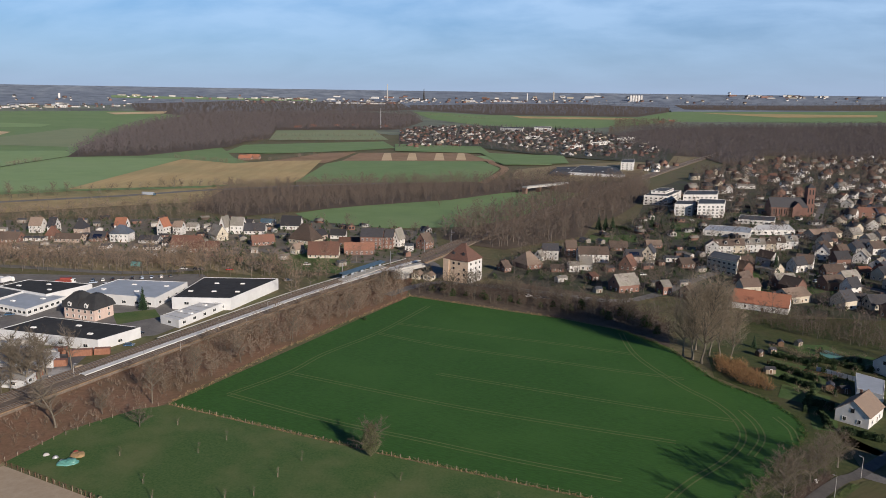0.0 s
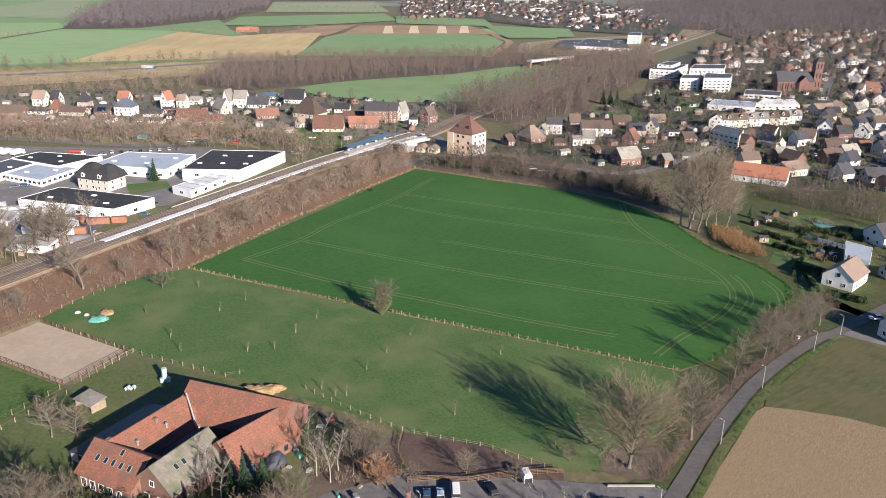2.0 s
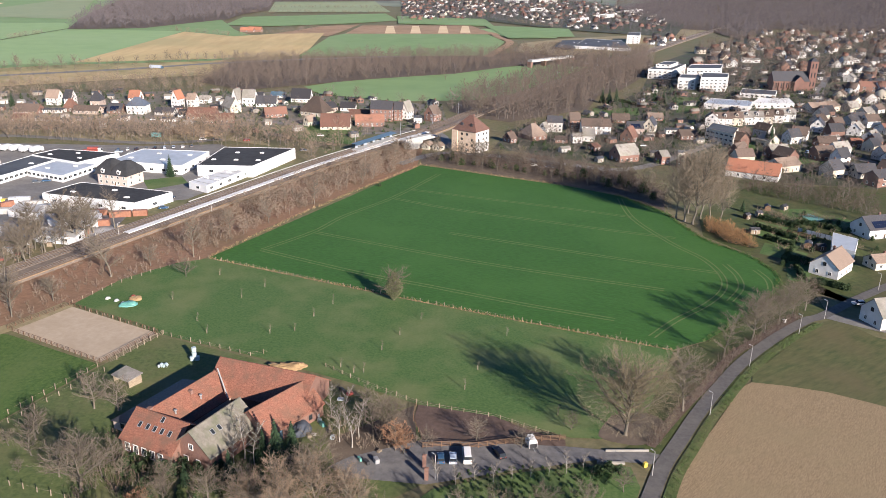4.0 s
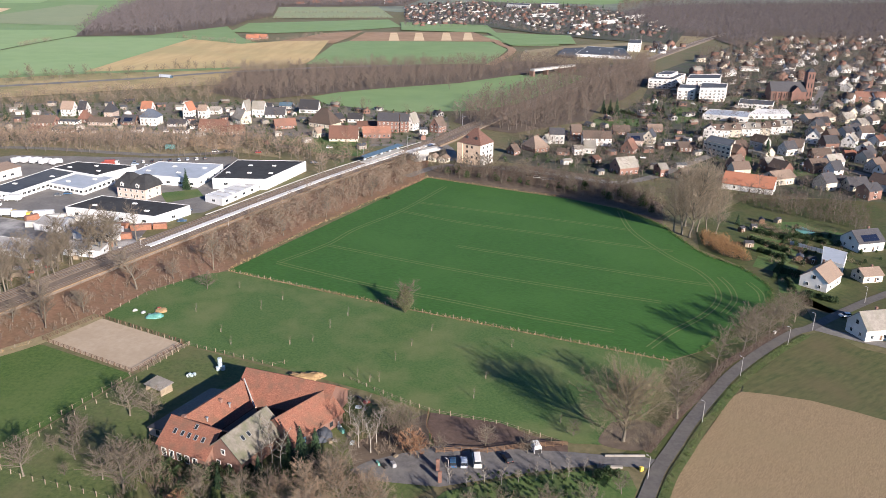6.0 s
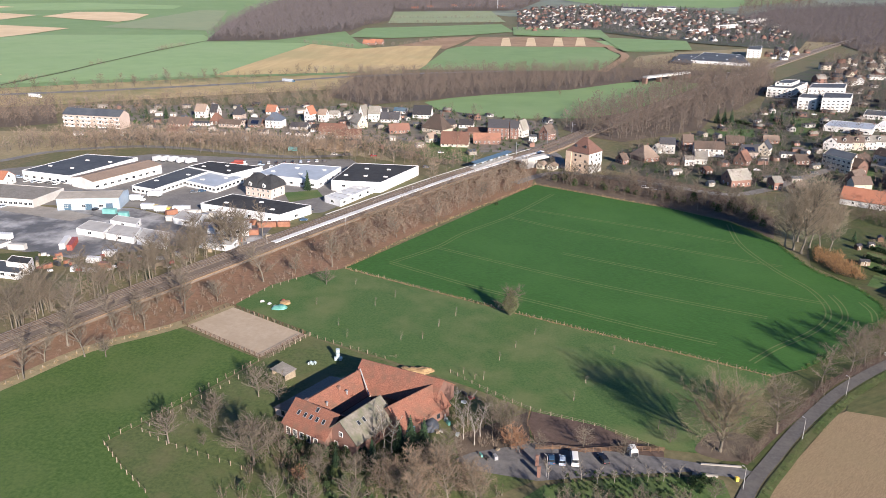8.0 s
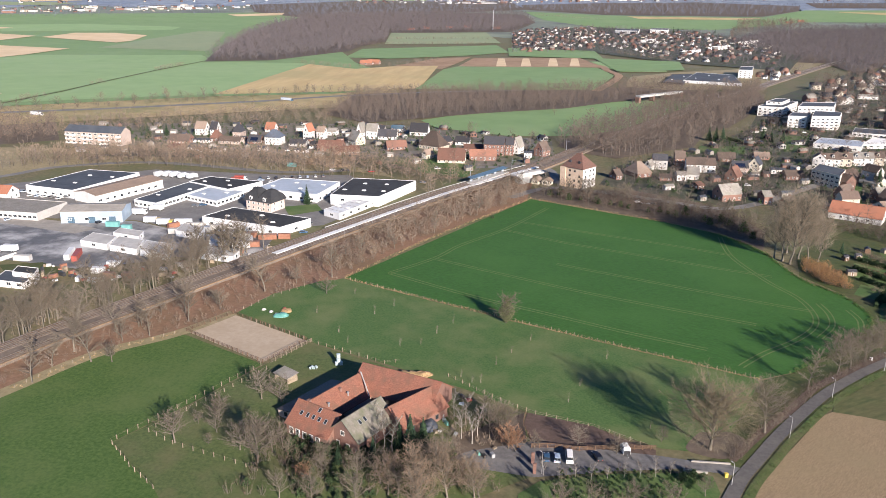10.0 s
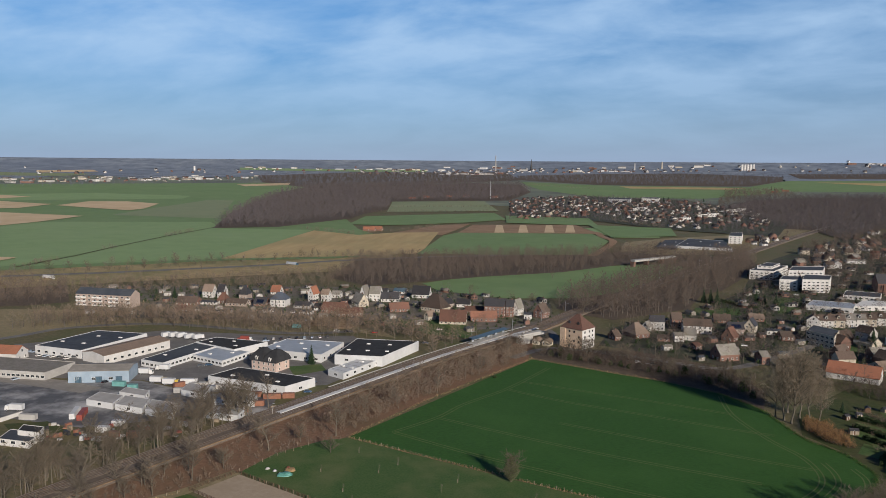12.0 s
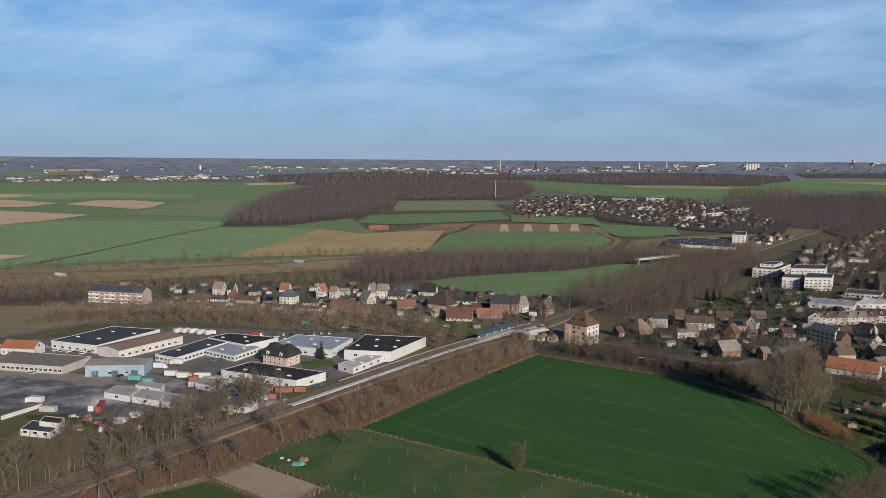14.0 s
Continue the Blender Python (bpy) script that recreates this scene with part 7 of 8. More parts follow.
# white apartment blocks near the church
for pts, h in (([(99.4, 836.2), (123.2, 833.5), (144.9, 888.6), (120.4, 892.1)], 10), ([(119.0, 765.7), (135.4, 766.0), (143.1, 793.8), (126.2, 793.6)], 11), ([(137.8, 756.0), (162.4, 761.7), (170.1, 792.7), (146.4, 794.6)], 13), ([(131.8, 798.8), (165.0, 806.8), (173.3, 841.5), (140.9, 833.6)], 16)):
    block("apartment_block", "white modern apartment block with flat roof", "building", pts, h, wall="white", roof="felt", windows=4.2, two=max(2, int(h / 3)), win_z=.9)
for pts, h in (([(108.5, 851.7), (123.3, 850.9), (135.6, 881.5), (121.6, 882.8)], 3),):
    block("roof_storey", "white set-back storey on the apartment block", "building", pts, 3, wall="white", roof="felt", windows=4, lift=10)

# brown hall with red sheet roof, gabled
def gable_hall(name, label, category, a, b, width, eaves, rise, wall, roof, windows=6, gates=0):
    """A gabled hall along the line from a to b."""
    cx, cy = (a[0] + b[0]) / 2, (a[1] + b[1]) / 2
    w, yaw = math.hypot(b[0] - a[0], b[1] - a[1]), math.degrees(math.atan2(b[1] - a[1], b[0] - a[0]))
    t = thing(name, label, category, pose(cx, cy, 0, 0, 0, yaw))
    part("wall", gable_body(w, width, eaves, eaves + rise), M[wall], t)
    part("roof", gable_roof(w, width, eaves, eaves + rise, over=.3), [M[roof], M[roof]], t)
    for k in range(int(w / windows)):
        place("window", WIDE_WINDOW, t, pose((k + .5) * windows - w / 2, -width / 2 - .03, 1.6))
    for k in range(gates):
        place("gate", GATE, t, pose(w * ((k + .5) / gates - .5), -width / 2 - .06, .05), "dark sliding gate")
    return t


gable_hall("warehouse", "long hall with reddish sheet roof and white walls", "warehouse", (-320.2, 343.5), (-308.0, 390.6), 20, 5.5, 1.6, "white", "roof_tan", 5)
gable_hall("workshop", "light blue clad workshop with grey roof", "warehouse", (-306.2, 311.3), (-276.2, 322.7), 17, 6.5, 1.4, "bluewall", "apron", 9, 3)

# three-storey flats with balconies
a, b = (-464.4, 496.6), (-413.1, 499.3)
w, yaw = math.hypot(b[0] - a[0], b[1] - a[1]), math.degrees(math.atan2(b[1] - a[1], b[0] - a[0]))
flats = thing("apartment_house", "three-storey pale brick flats with white balconies", "building", pose((a[0] + b[0]) / 2, (a[1] + b[1]) / 2 + 6.5, 0, 0, 0, yaw))
part("wall", gable_body(w, 13, 10.2, 14.2), M["pinkbrick"], flats)
part("roof", gable_roof(w, 13, 10.2, 14.2), [M["felt"], M["felt"]], flats)
for f in range(3):
    for k in range(10):
        x = w * ((k + .5) / 10 - .5)
        if k % 3 != 2:
            bg = Geo().box((0, -.7, 0), (4.0, 1.4, .18)).box((0, -1.36, .18), (4.0, .08, 1.0)).box((-1.96, -.7, .18), (.08, 1.4, 1.0)).box((1.96, -.7, .18), (.08, 1.4, 1.0))
            part("balcony", bg, M["frame"], flats, "white balcony", at=pose(x, -6.52, .5 + f * 3.2))
        place("window", WIDE_WINDOW, flats, pose(x, -6.54, 1.3 + f * 3.2))

# the tall old mill house by the railway bridge
a, b, c = (-56.5, 461.9), (-42.0, 461.8), (-34.8, 475.4)
yaw, W, D, E, R = -28, 16.5, 14.7, 13.5, 8.0
mx_ = b[0] - W / 2 * math.cos(radians(yaw)) - D / 2 * math.sin(radians(yaw))
my_ = b[1] - W / 2 * math.sin(radians(yaw)) + D / 2 * math.cos(radians(yaw))
mill = thing("mill_house", "tall square old house with hipped red roof by the bridge", "house", pose(mx_, my_, 0, 0, 0, yaw))
g = Geo().prism([(-W / 2, -D / 2), (W / 2, -D / 2), (W / 2, D / 2), (-W / 2, D / 2)], -.4, E)
g.m[1] = 1
part("wall", g, [M["plaster"], M["white"]], mill)
tower = Geo().prism([(-W / 2 - .6, -D / 2 - .6), (-W / 2 + 3.4, -D / 2 - .6), (-W / 2 + 3.4, -D / 2 + 3.4), (-W / 2 - .6, -D / 2 + 3.4)], -.4, E - .4)
part("corner_turret", tower, M["plaster"], mill, "projecting plastered corner turret")
roof = part("roof", gable_roof(W, D, E, E + R, hip=W * .42), [M["roof_mill"], M["roof_mill"]], mill, "dark red tiled hipped roof")
part("chimney", Geo().box((0, 0, 0), (.9, .9, 2.4)), M["brick"], roof, at=pose(.5, 1.5, E + R - 2))
for k, (x, y) in enumerate(((-W * .2, -D * .3), (W * .22, -D * .3))):
    part("dormer", gable_body(2.0, 1.6, 1.4, 2.1), M["roof_dark"], roof, at=pose(x, y, E + R * .3, 0, 0, 90))
for f in range(4):
    for k in (-.1, .12, .34):
        if (f + int(k * 10)) % 3:
            place("window", DARK_WINDOW, mill, pose(W * k, -D / 2 - .04, 1.2 + f * 3.1))
    for k in (-.3, .05, .32):
        place("window", DARK_WINDOW, mill, pose(W / 2 + .04, D * k, 1.2 + f * 3.1, 0, 0, 90))
place("door", DOOR, mill, pose(W * .1, -D / 2 - .06, .1))

# villa with the black mansard roof among the halls
a = (-213.3, 358.0)
villa = thing("villa", "cream villa with black mansard roof and dormers", "house", pose(a[0], a[1] + 5, 0, 0, 0, -12))
part("wall", Geo().prism([(-9, -6), (9, -6), (9, 6), (-9, 6)], -.4, 5.8), M["pink_plaster"], villa)
mg = Geo()
for cx in (-4.9, 4.9):
    k0 = len(mg.v)
    for x, y, z in ((5.2, 7.0, 5.7), (4.3, 5.6, 8.6), (1.5, 1.6, 12.0)):
        mg.v += [(cx - x, -y, z), (cx + x, -y, z), (cx + x, y, z), (cx - x, y, z)]
    for k in (0, 4):
        mg.f += [(k0 + k + i, k0 + k + (i + 1) % 4, k0 + k + 4 + (i + 1) % 4, k0 + k + 4 + i) for i in range(4)]
    mg.f += [(k0 + 8, k0 + 9, k0 + 10, k0 + 11), (k0 + 3, k0 + 2, k0 + 1, k0)]
mg.m = [0] * len(mg.f)
vroof = part("roof", mg, M["bitumen"], villa, "pair of black mansard roofs")
for x in (-4.9, 4.9):
    part("dormer", gable_body(2.6, 2.0, 1.7, 2.5), M["white"], vroof, "white dormer", at=pose(x, -5.4, 6.3, 0, 0, 90))
    place("window", WINDOW, vroof, pose(x, -6.75, 6.5))
for f in (0, 1):
    for k in range(5):
        place("window", WINDOW, villa, pose(-7.2 + k * 3.6, -6.04, .9 + f * 2.7))
    for k in (-3, 3):
        place("window", WINDOW, villa, pose(9.04, k, .9 + f * 2.7, 0, 0, 90))
place("door", DOOR, villa, pose(1.7, -6.05, .1))

# church
a = (224.4, 783.4)
church = thing("church", "dark red brick church with slate roof and square tower", "church", pose(a[0], a[1] + 6, 0, 0, 0, 8))
part("nave", gable_body(34, 14, 9, 17), M["churchbrick"], church)
part("nave_roof", gable_roof(34, 14, 9, 17, over=.3), [M["roof_dark"], M["roof_dark"]], church)
part("transept", gable_body(22, 9, 9, 14), M["churchbrick"], church, at=pose(6, 0, 0, 0, 0, 90))
part("transept_roof", gable_roof(22, 9, 9, 14, over=.3), [M["roof_dark"], M["roof_dark"]], church, at=pose(6, 0, 0, 0, 0, 90))
tw = Geo().box((0, 0, -.4), (7, 7, 27.4))
for z in (9, 18, 26.4):
    tw.box((0, 0, z), (7.4, 7.4, .5))
tower = part("bell_tower", tw, M["churchbrick"], church, at=pose(20, -2, 0))
part("spire", Geo().box((0, 0, 0), (7.2, 7.2, 3.2), taper=.12), M["roof_dark"], tower, at=pose(0, 0, 27))
LANCET = unit("window", 1.3, 4.6, M["churchbrick"], M["glass"])
for k in range(6):
    place("window", LANCET, church, pose(-14 + k * 5, -7.05, 2.6))
for z in (4, 12, 20.5):
    for k in (-1.5, 1.5):
        place("window", LANCET, tower, pose(k, -3.55, z))
for k in range(6):
    part("buttress", Geo().box((0, 0, -.4), (.9, 1.4, 8), taper=.8), M["churchbrick"], church, at=pose(-16.5 + k * 5, -7.4, 0))


# ---- the brick farmstead round its court ----
farm = thing("farmstead", "old red brick farm of tiled wings round a court", "farm", pose(-74, 160, 0))


def wing(name, a, b, width, eaves, ridge, wall, roof, label, hip=0.0):
    """A gabled wing of the farm with its ridge over the line from a to b."""
    cx, cy = (a[0] + b[0]) / 2 + 74, (a[1] + b[1]) / 2 - 160
    w, yaw = math.hypot(b[0] - a[0], b[1] - a[1]), math.degrees(math.atan2(b[1] - a[1], b[0] - a[0]))
    body = part(name, gable_body(w, width, eaves, ridge, hip), M[wall], farm, label, at=pose(cx, cy, 0, 0, 0, yaw))
    top = part("roof", gable_roof(w, width, eaves, ridge, hip, over=.5, thick=.25), [M[roof], M[roof]], body)
    return body, top, w


barn, barn_roof, bw = wing("barn", (-81.2, 177.6), (-54.5, 172.2), 15, 4.0, 9.2, "brick", "roof_old", "great barn of red brick", hip=0)
west, west_roof, ww = wing("west_wing", (-88.4, 152.6), (-81.0, 172.3), 12.5, 3.6, 8.0, "pinkbrick", "roof_old", "long stable wing with mottled red tiles")
# lean-to whose dark roof colour stands in for the shade on the west slope
lean = Geo().add([(-12, 6.2, 3.35), (11, 6.2, 3.35), (11, 12.2, 2.3), (-12, 12.2, 2.3), (-12, 6.2, 3.15), (11, 6.2, 3.15), (11, 12.2, 2.1), (-12, 12.2, 2.1)], [(0, 1, 2, 3), (7, 6, 5, 4), (0, 4, 5, 1), (1, 5, 6, 2), (2, 6, 7, 3), (3, 7, 4, 0)])
lean.add([(-11.7, 6.2, -.4), (10.7, 6.2, -.4), (10.7, 11.8, -.4), (-11.7, 11.8, -.4), (-11.7, 6.2, 3.2), (10.7, 6.2, 3.2), (10.7, 11.8, 2.2), (-11.7, 11.8, 2.2)], [(1, 2, 6, 5), (2, 3, 7, 6), (3, 0, 4, 7)], 1)
lean_to = part("lean_to", lean, [M["roof_dark"], M["pinkbrick"]], west, "lean-to along the stable, its shaded roof coloured dark")
place("window", DARK_WINDOW, lean_to, pose(-11.74, 8.6, .9, 0, 0, -90))
front, front_roof, fw = wing("dwelling", (-91.5, 153.2), (-76.8, 148.4), 11.5, 3.6, 8.1, "brick", "roof_old", "farmhouse wing with skylights")
grey, grey_roof, gw = wing("gable_house", (-74.6, 144.3), (-69.1, 159.3), 11, 4.2, 9.0, "brick", "roof_moss", "brick gabled house with weathered grey roof")
east, east_roof, ew = wing("east_wing", (-65.4, 156.1), (-56.7, 171.9), 11.5, 3.6, 8.0, "brick", "roof_old", "east stable wing with worn red tiles")
for k, (x, f) in enumerate(((-4.4, .42), (-2.0, .42), (.1, .42), (2.3, .42), (.9, .76), (4.6, .42))):
    a = math.atan2(4.5, 5.75)
    place("skylight", SKYLIGHT, front_roof, pose(x, -5.75 * (1 - f), 3.6 + 4.5 * f + .3, math.degrees(a) - 90, 0, 0), "roof window in the red tiles")
for k in range(5):
    place("window", TALL_WINDOW, front, pose(-5.8 + k * 2.5, -5.8, .4), "tall white-framed window")
for k, (x, z) in enumerate(((-1.8, .9), (1.8, .9), (0, 4.4))):
    place("window", WINDOW, grey, pose(-gw / 2 - .04, x, z, 0, 0, -90))
for x in (-3.5, -1.4):
    a = math.atan2(4.8, 5.5)
    place("skylight", SKYLIGHT, grey_roof, pose(x, -2.9, 6.8, math.degrees(a) - 90, 0, 0), "roof window in grey sheeting")
for k in range(4):
    place("window", DARK_WINDOW, east, pose(-5 + k * 3.2, -5.78, 1.0))
place("gate", GATE, east, pose(-6.2, -5.8, .05), "faded turquoise stable gate")
place("window", WINDOW, west, pose(-ww / 2 - .04, 1.5, 1.2, 0, 0, -90))
place("gate", GATE, barn, pose(bw / 2 + .05, -1, .05, 0, 0, 90))
a, b = (-80.5, 173.3), (-74.9, 165.8)
part("lead_valley", Geo().tube((a[0] + 74, a[1] - 160, 8.45), (b[0] + 74, b[1] - 160, 4.75), .2, .2, 6), M["concrete"], farm, "pale mortared valley between the roofs")
part("chimney", Geo().box((0, 0, 0), (.9, .9, 2.0)).box((0, 0, 2.0), (1.05, 1.05, .15)), M["brick"], front_roof, at=pose(-4.5, .6, 6.6))
part("chimney", Geo().box((0, 0, 0), (.8, .8, 1.6)), M["brick"], west_roof, at=pose(1.0, -1.5, 6.4))
for x, y in ((-6, -3.5), (2, -3.6)):
    part("vent", Geo().tube((x, y, 4.6), (x, y, 6.6), .22, .22, 8, cap=True).tube((x, y, 6.6), (x, y, 6.9), .4, .4, 8, cap=True), M["steel"], west_roof, "steel roof vent")
court = sheet("court", [(-83, 168), (-70, 172), (-64, 160), (-72, 152), (-82, 156)], "asphalt", .13, "cobbled dark farm court in shade")


def heap(name, label, at, rx, ry, h, mat, seed, lumps=.25, category="heap"):
    """An uneven mound."""
    r = random.Random(seed)
    g, n, m = Geo(), 36, 12
    for k in range(m + 1):
        f = k / m
        for i in range(n):
            a = 6.283 * i / n
            c = Vector((math.cos(a) * rx * math.cos(f * 1.5), math.sin(a) * ry * math.cos(f * 1.5), h * math.sin(f * 1.5)))
            j = 1 + lumps * (noise.noise(c * .5 + Vector((seed, 0, 0))) + .6 * noise.noise(c * 1.6 + Vector((0, seed, 0))))
            g.v.append((c.x * j, c.y * j, c.z * (1 + (j - 1) * 1.2) - .15 * (k == 0)))
    g.f = [(k * n + i, k * n + (i + 1) % n, (k + 1) * n + (i + 1) % n, (k + 1) * n + i) for k in range(m) for i in range(n)] + [tuple(m * n + i for i in range(n))]
    g.m = [0] * len(g.f)
    x, y = at
    return tagged(part(name, g, M[mat], at=pose(x, y, terrain(x, y), 0, 0, r.uniform(0, 40)), smooth=True), label, category)


heap("manure_mound", "long straw-coloured manure heap behind the barn", (-68.6, 191.0), 5.5, 2.2, 1.4, "manure", 4, .35)
heap("earth_mound", "large ochre heap of soil behind the village", (-233.5, 489.5), 14, 8, 4, "earth", 6, .4)
heap("earth_mound", "ochre soil heap beside the larger one", (-220.1, 481.2), 9, 6, 3, "earth", 7, .4)
heap("sand_mound", "pale sand heap at the arena corner", (-133.4, 228.2), 2.2, 1.8, 1.2, "manure", 8)
x, y = (-96.2, 190.9)
for k, (dx, dy, z) in enumerate(((0, 0, 0), (1.3, .5, 0), (.2, 1.2, 0), (.5, .4, 1.25), (.3, .9, 2.5))):
    bale = Geo().tube((0, 0, 0), (0, 0, 1.22), .66, .68, 14, cap=True)
    bale.tube((0, 0, 1.22), (0, 0, 1.27), .68, .5, 14, cap=True)
    tagged(part("silage_bale", bale, M["foil"], at=pose(x + dx, y + dy, z, 0, 0, k * 40), smooth=False), "round silage bale wrapped in pale foil", "bale", "wrapped bales")
x, y = (-101.2, 185.7)
for k in range(2):
    bale = Geo().tube((-.6, 0, .6), (.6, 0, .6), .6, .6, 14, cap=True)
    tagged(part("silage_bale", bale, M["foil"], at=pose(x - 1.8 + k * 1.25, y + .3 * (k % 2), 0, 0, 0, 80 + 12 * k)), "round silage bale lying on the grass", "bale", "wrapped bales")
heap("tarpaulin_cover", "green tarpaulin over stored hay on the meadow", (-133.0, 223.3), 2.9, 2.0, 1.2, "tarp", 11, .3, "tarpaulin")
heap("tarpaulin_cover", "dark tarpaulin over a dome of feed in the yard", (-55.5, 161.6), 3.0, 3.0, 2.6, "felt", 12, .08, "tarpaulin")
for k, (at, m) in enumerate((((-138.6, 225.5), "steel"), ((-134.8, 229.7), "redpaint"), ((-142.3, 226.7), "concrete"), ((-135.3, 223.8), "steel"))):
    heap("feed_trough", "small trough beside the tarpaulin", at, .9, .6, .9, m, 20 + k, .1, "trough")
for k in range(26):
    random.seed(200 + k)
    x, y = random.choice(((-52.2, 164.9), (-48.8, 160.9), (-55.1, 169.8), (-57.4, 174.0), (-35.8, 153.3), (-47.6, 178.2)))
    g = Geo().box((0, 0, 0), (random.uniform(.6, 2.2), random.uniform(.5, 1.4), random.uniform(.3, 1.3)), taper=random.uniform(.7, 1))
    tagged(part("clutter", g, M[random.choice(("steel", "dark", "concrete", "redpaint", "timber", "tarp", "foil"))], at=pose(x + random.uniform(-4, 4), y + random.uniform(-4, 4), 0, 0, 0, random.uniform(0, 180))), "odd farm gear standing in the yard", "clutter", "yard clutter")
# open shed by the garden
a = (-107.9, 176.8)
shed = thing("field_shed", "small grey-roofed field shelter beside the garden", "shed", pose(*a, 0, 0, 0, -25))
part("wall", Geo().box((0, 1.9, -.2), (6.5, .15, 2.5)).box((-3.2, 0, -.2), (.15, 4, 2.4)).box((3.2, 0, -.2), (.15, 4, 2.4)), M["timber"], shed)
part("roof", Geo().add([(-3.6, -2.4, 2.1), (3.6, -2.4, 2.1), (3.6, 2.4, 2.7), (-3.6, 2.4, 2.7), (-3.6, -2.4, 2.25), (3.6, -2.4, 2.25), (3.6, 2.4, 2.85), (-3.6, 2.4, 2.85)], [(3, 2, 1, 0), (4, 5, 6, 7), (0, 1, 5, 4), (1, 2, 6, 5), (2, 3, 7, 6), (3, 0, 4, 7)]), M["roof_grey"], shed)

# ---- fences ----
POST = Geo().box((0, 0, -.2), (.16, .16, 1.55), taper=.85)
POST.box((0, 0, 1.35), (.12, .12, .08), taper=.3)


def fence(label, pts, step, rails=(.6, 1.1), mat="timber", thin=.09, h=1.0, group="meadow fences", gapped=False):
    """Posts with rails along a line."""
    f = thing("fence", label, "fence", pose(*pts[0], 0), group)
    ox, oy = pts[0]
    first = None
    spots = along(pts, step)
    for x, y, a in spots:
        at = pose(x - ox, y - oy, 0, random.uniform(-3, 3), random.uniform(-3, 3), a) @ Matrix.Diagonal((h, h, h * random.uniform(.9, 1.1), 1))
        if first is None:
            first = part("post", POST, M[mat], f, at=at)
        else:
            again(first, f, at)
    for z in rails:
        for (x1, y1), (x2, y2) in zip(pts, pts[1:]):
            part("rail", Geo().tube((x1 - ox, y1 - oy, z * h), (x2 - ox, y2 - oy, z * h), thin / 2, thin / 2, 4), M[mat], f)
    return f


random.seed(81)
fence("weathered post fence between wheat and meadow", [(-125.2, 268.5), (-84.5, 255.5), (-46.1, 243.9), (-7.4, 233.0), (18.9, 225.7), (40.6, 219.6)], 3.0, (1.05,), thin=.03)
fence("weathered post and wire fence of the meadow", [(-142.6, 216.2), (-112.1, 204.8), (-81.4, 196.2), (-76.6, 198.7)], 3.6, (1.05, .6), thin=.03)
fence("weathered post fence behind the farm", [(-57.9, 193.3), (-46.8, 186.7), (-33.5, 180.0), (-27.4, 177.5), (-9.3, 174.9), (7.1, 168.1)], 3.2, (.6, 1.1), thin=.06)
fence("dark wooden rail fence of the riding arena", [(-159.8, 200.3), (-151.4, 219.6), (-113.8, 205.5), (-120.4, 185.1), (-159.8, 200.3)], 2.6, (.5, .9, 1.3), "darkwood", .11, 1.1)
fence("second rail fence beside the arena", [(-111.9, 205.1), (-117.9, 185.4)], 2.6, (.5, .9, 1.3), "timber", .11, 1.1)
fence("pale post fence along the pasture", [(-120.3, 183.1), (-130.0, 153.2), (-138.0, 129.6), (-125.4, 120.8), (-113.1, 114.1)], 3.4, (1.1,), thin=.03, h=1.15)
fence("second pale post fence along the pasture", [(-117.1, 181.0), (-127.0, 151.5), (-131.7, 137.3), (-121.1, 133.5), (-99.6, 130.0), (-87.3, 127.9)], 3.6, (1.1,), thin=.03, h=1.1)
fence("post fence at the foot of the railway bank", [(-187.5, 147.7), (-179.1, 174.8), (-162.2, 197.7)], 4, (1.0,), thin=.03)
fence("post fence from bank to arena", [(-153.1, 217.8), (-146.1, 238.3), (-134.0, 262.9), (-125.6, 268.4)], 4, (1.0,), thin=.03)
fence("tall board fence of the muddy paddock", [(-24.9, 159.2), (-18.8, 160.8), (-12.4, 161.1), (-4.4, 164.3), (1.9, 166.2), (8.3, 167.7)], 2.2, (.4, .7, 1.0, 1.3), "darkwood", .2, 1.2)
fence("wooden fence beside the drive", [(-29.5, 177.2), (-29.3, 171.0), (-25.5, 162.3)], 2.4, (.6, 1.1), "darkwood", .1, 1.1)
glazing = thing("glazed_fence", "long fence of pale blue glazed panels in a garden", "fence", pose(110.6, 342.3, 0))
for x, y, a in along([(110.6, 342.3), (122.2, 332.1)], 2.0):
    part("panel", Geo().box((0, 0, .1), (1.8, .06, 1.9)), M["sheet"], glazing, at=pose(x - 110.6, y - 342.3, 0, 0, 0, a))
    part("post", Geo().box((0, 0, -.2), (.12, .12, 2.3)), M["bluepaint"], glazing, at=pose(x - 110.6, y - 342.3, 0, 0, 0, a) @ pose(1, 0, 0))
fence("garden fence behind the thicket", [(92.4, 347.3), (104.3, 339.6), (114.0, 334.1)], 2.4, (.4, .8, 1.2), "darkwood", .2, 1.4, "garden fences")
for at in ((-23.4, 152.2), (-22.2, 147.6)):
    tagged(part("gate_pillar", Geo().box((0, 0, -.2), (.8, .8, 3.2)).box((0, 0, 3.0), (1, 1, .25), taper=.6), M["brick"], at=pose(*at, 0)), "weathered brick gate pillar at the drive", "pillar", "gate pillars")

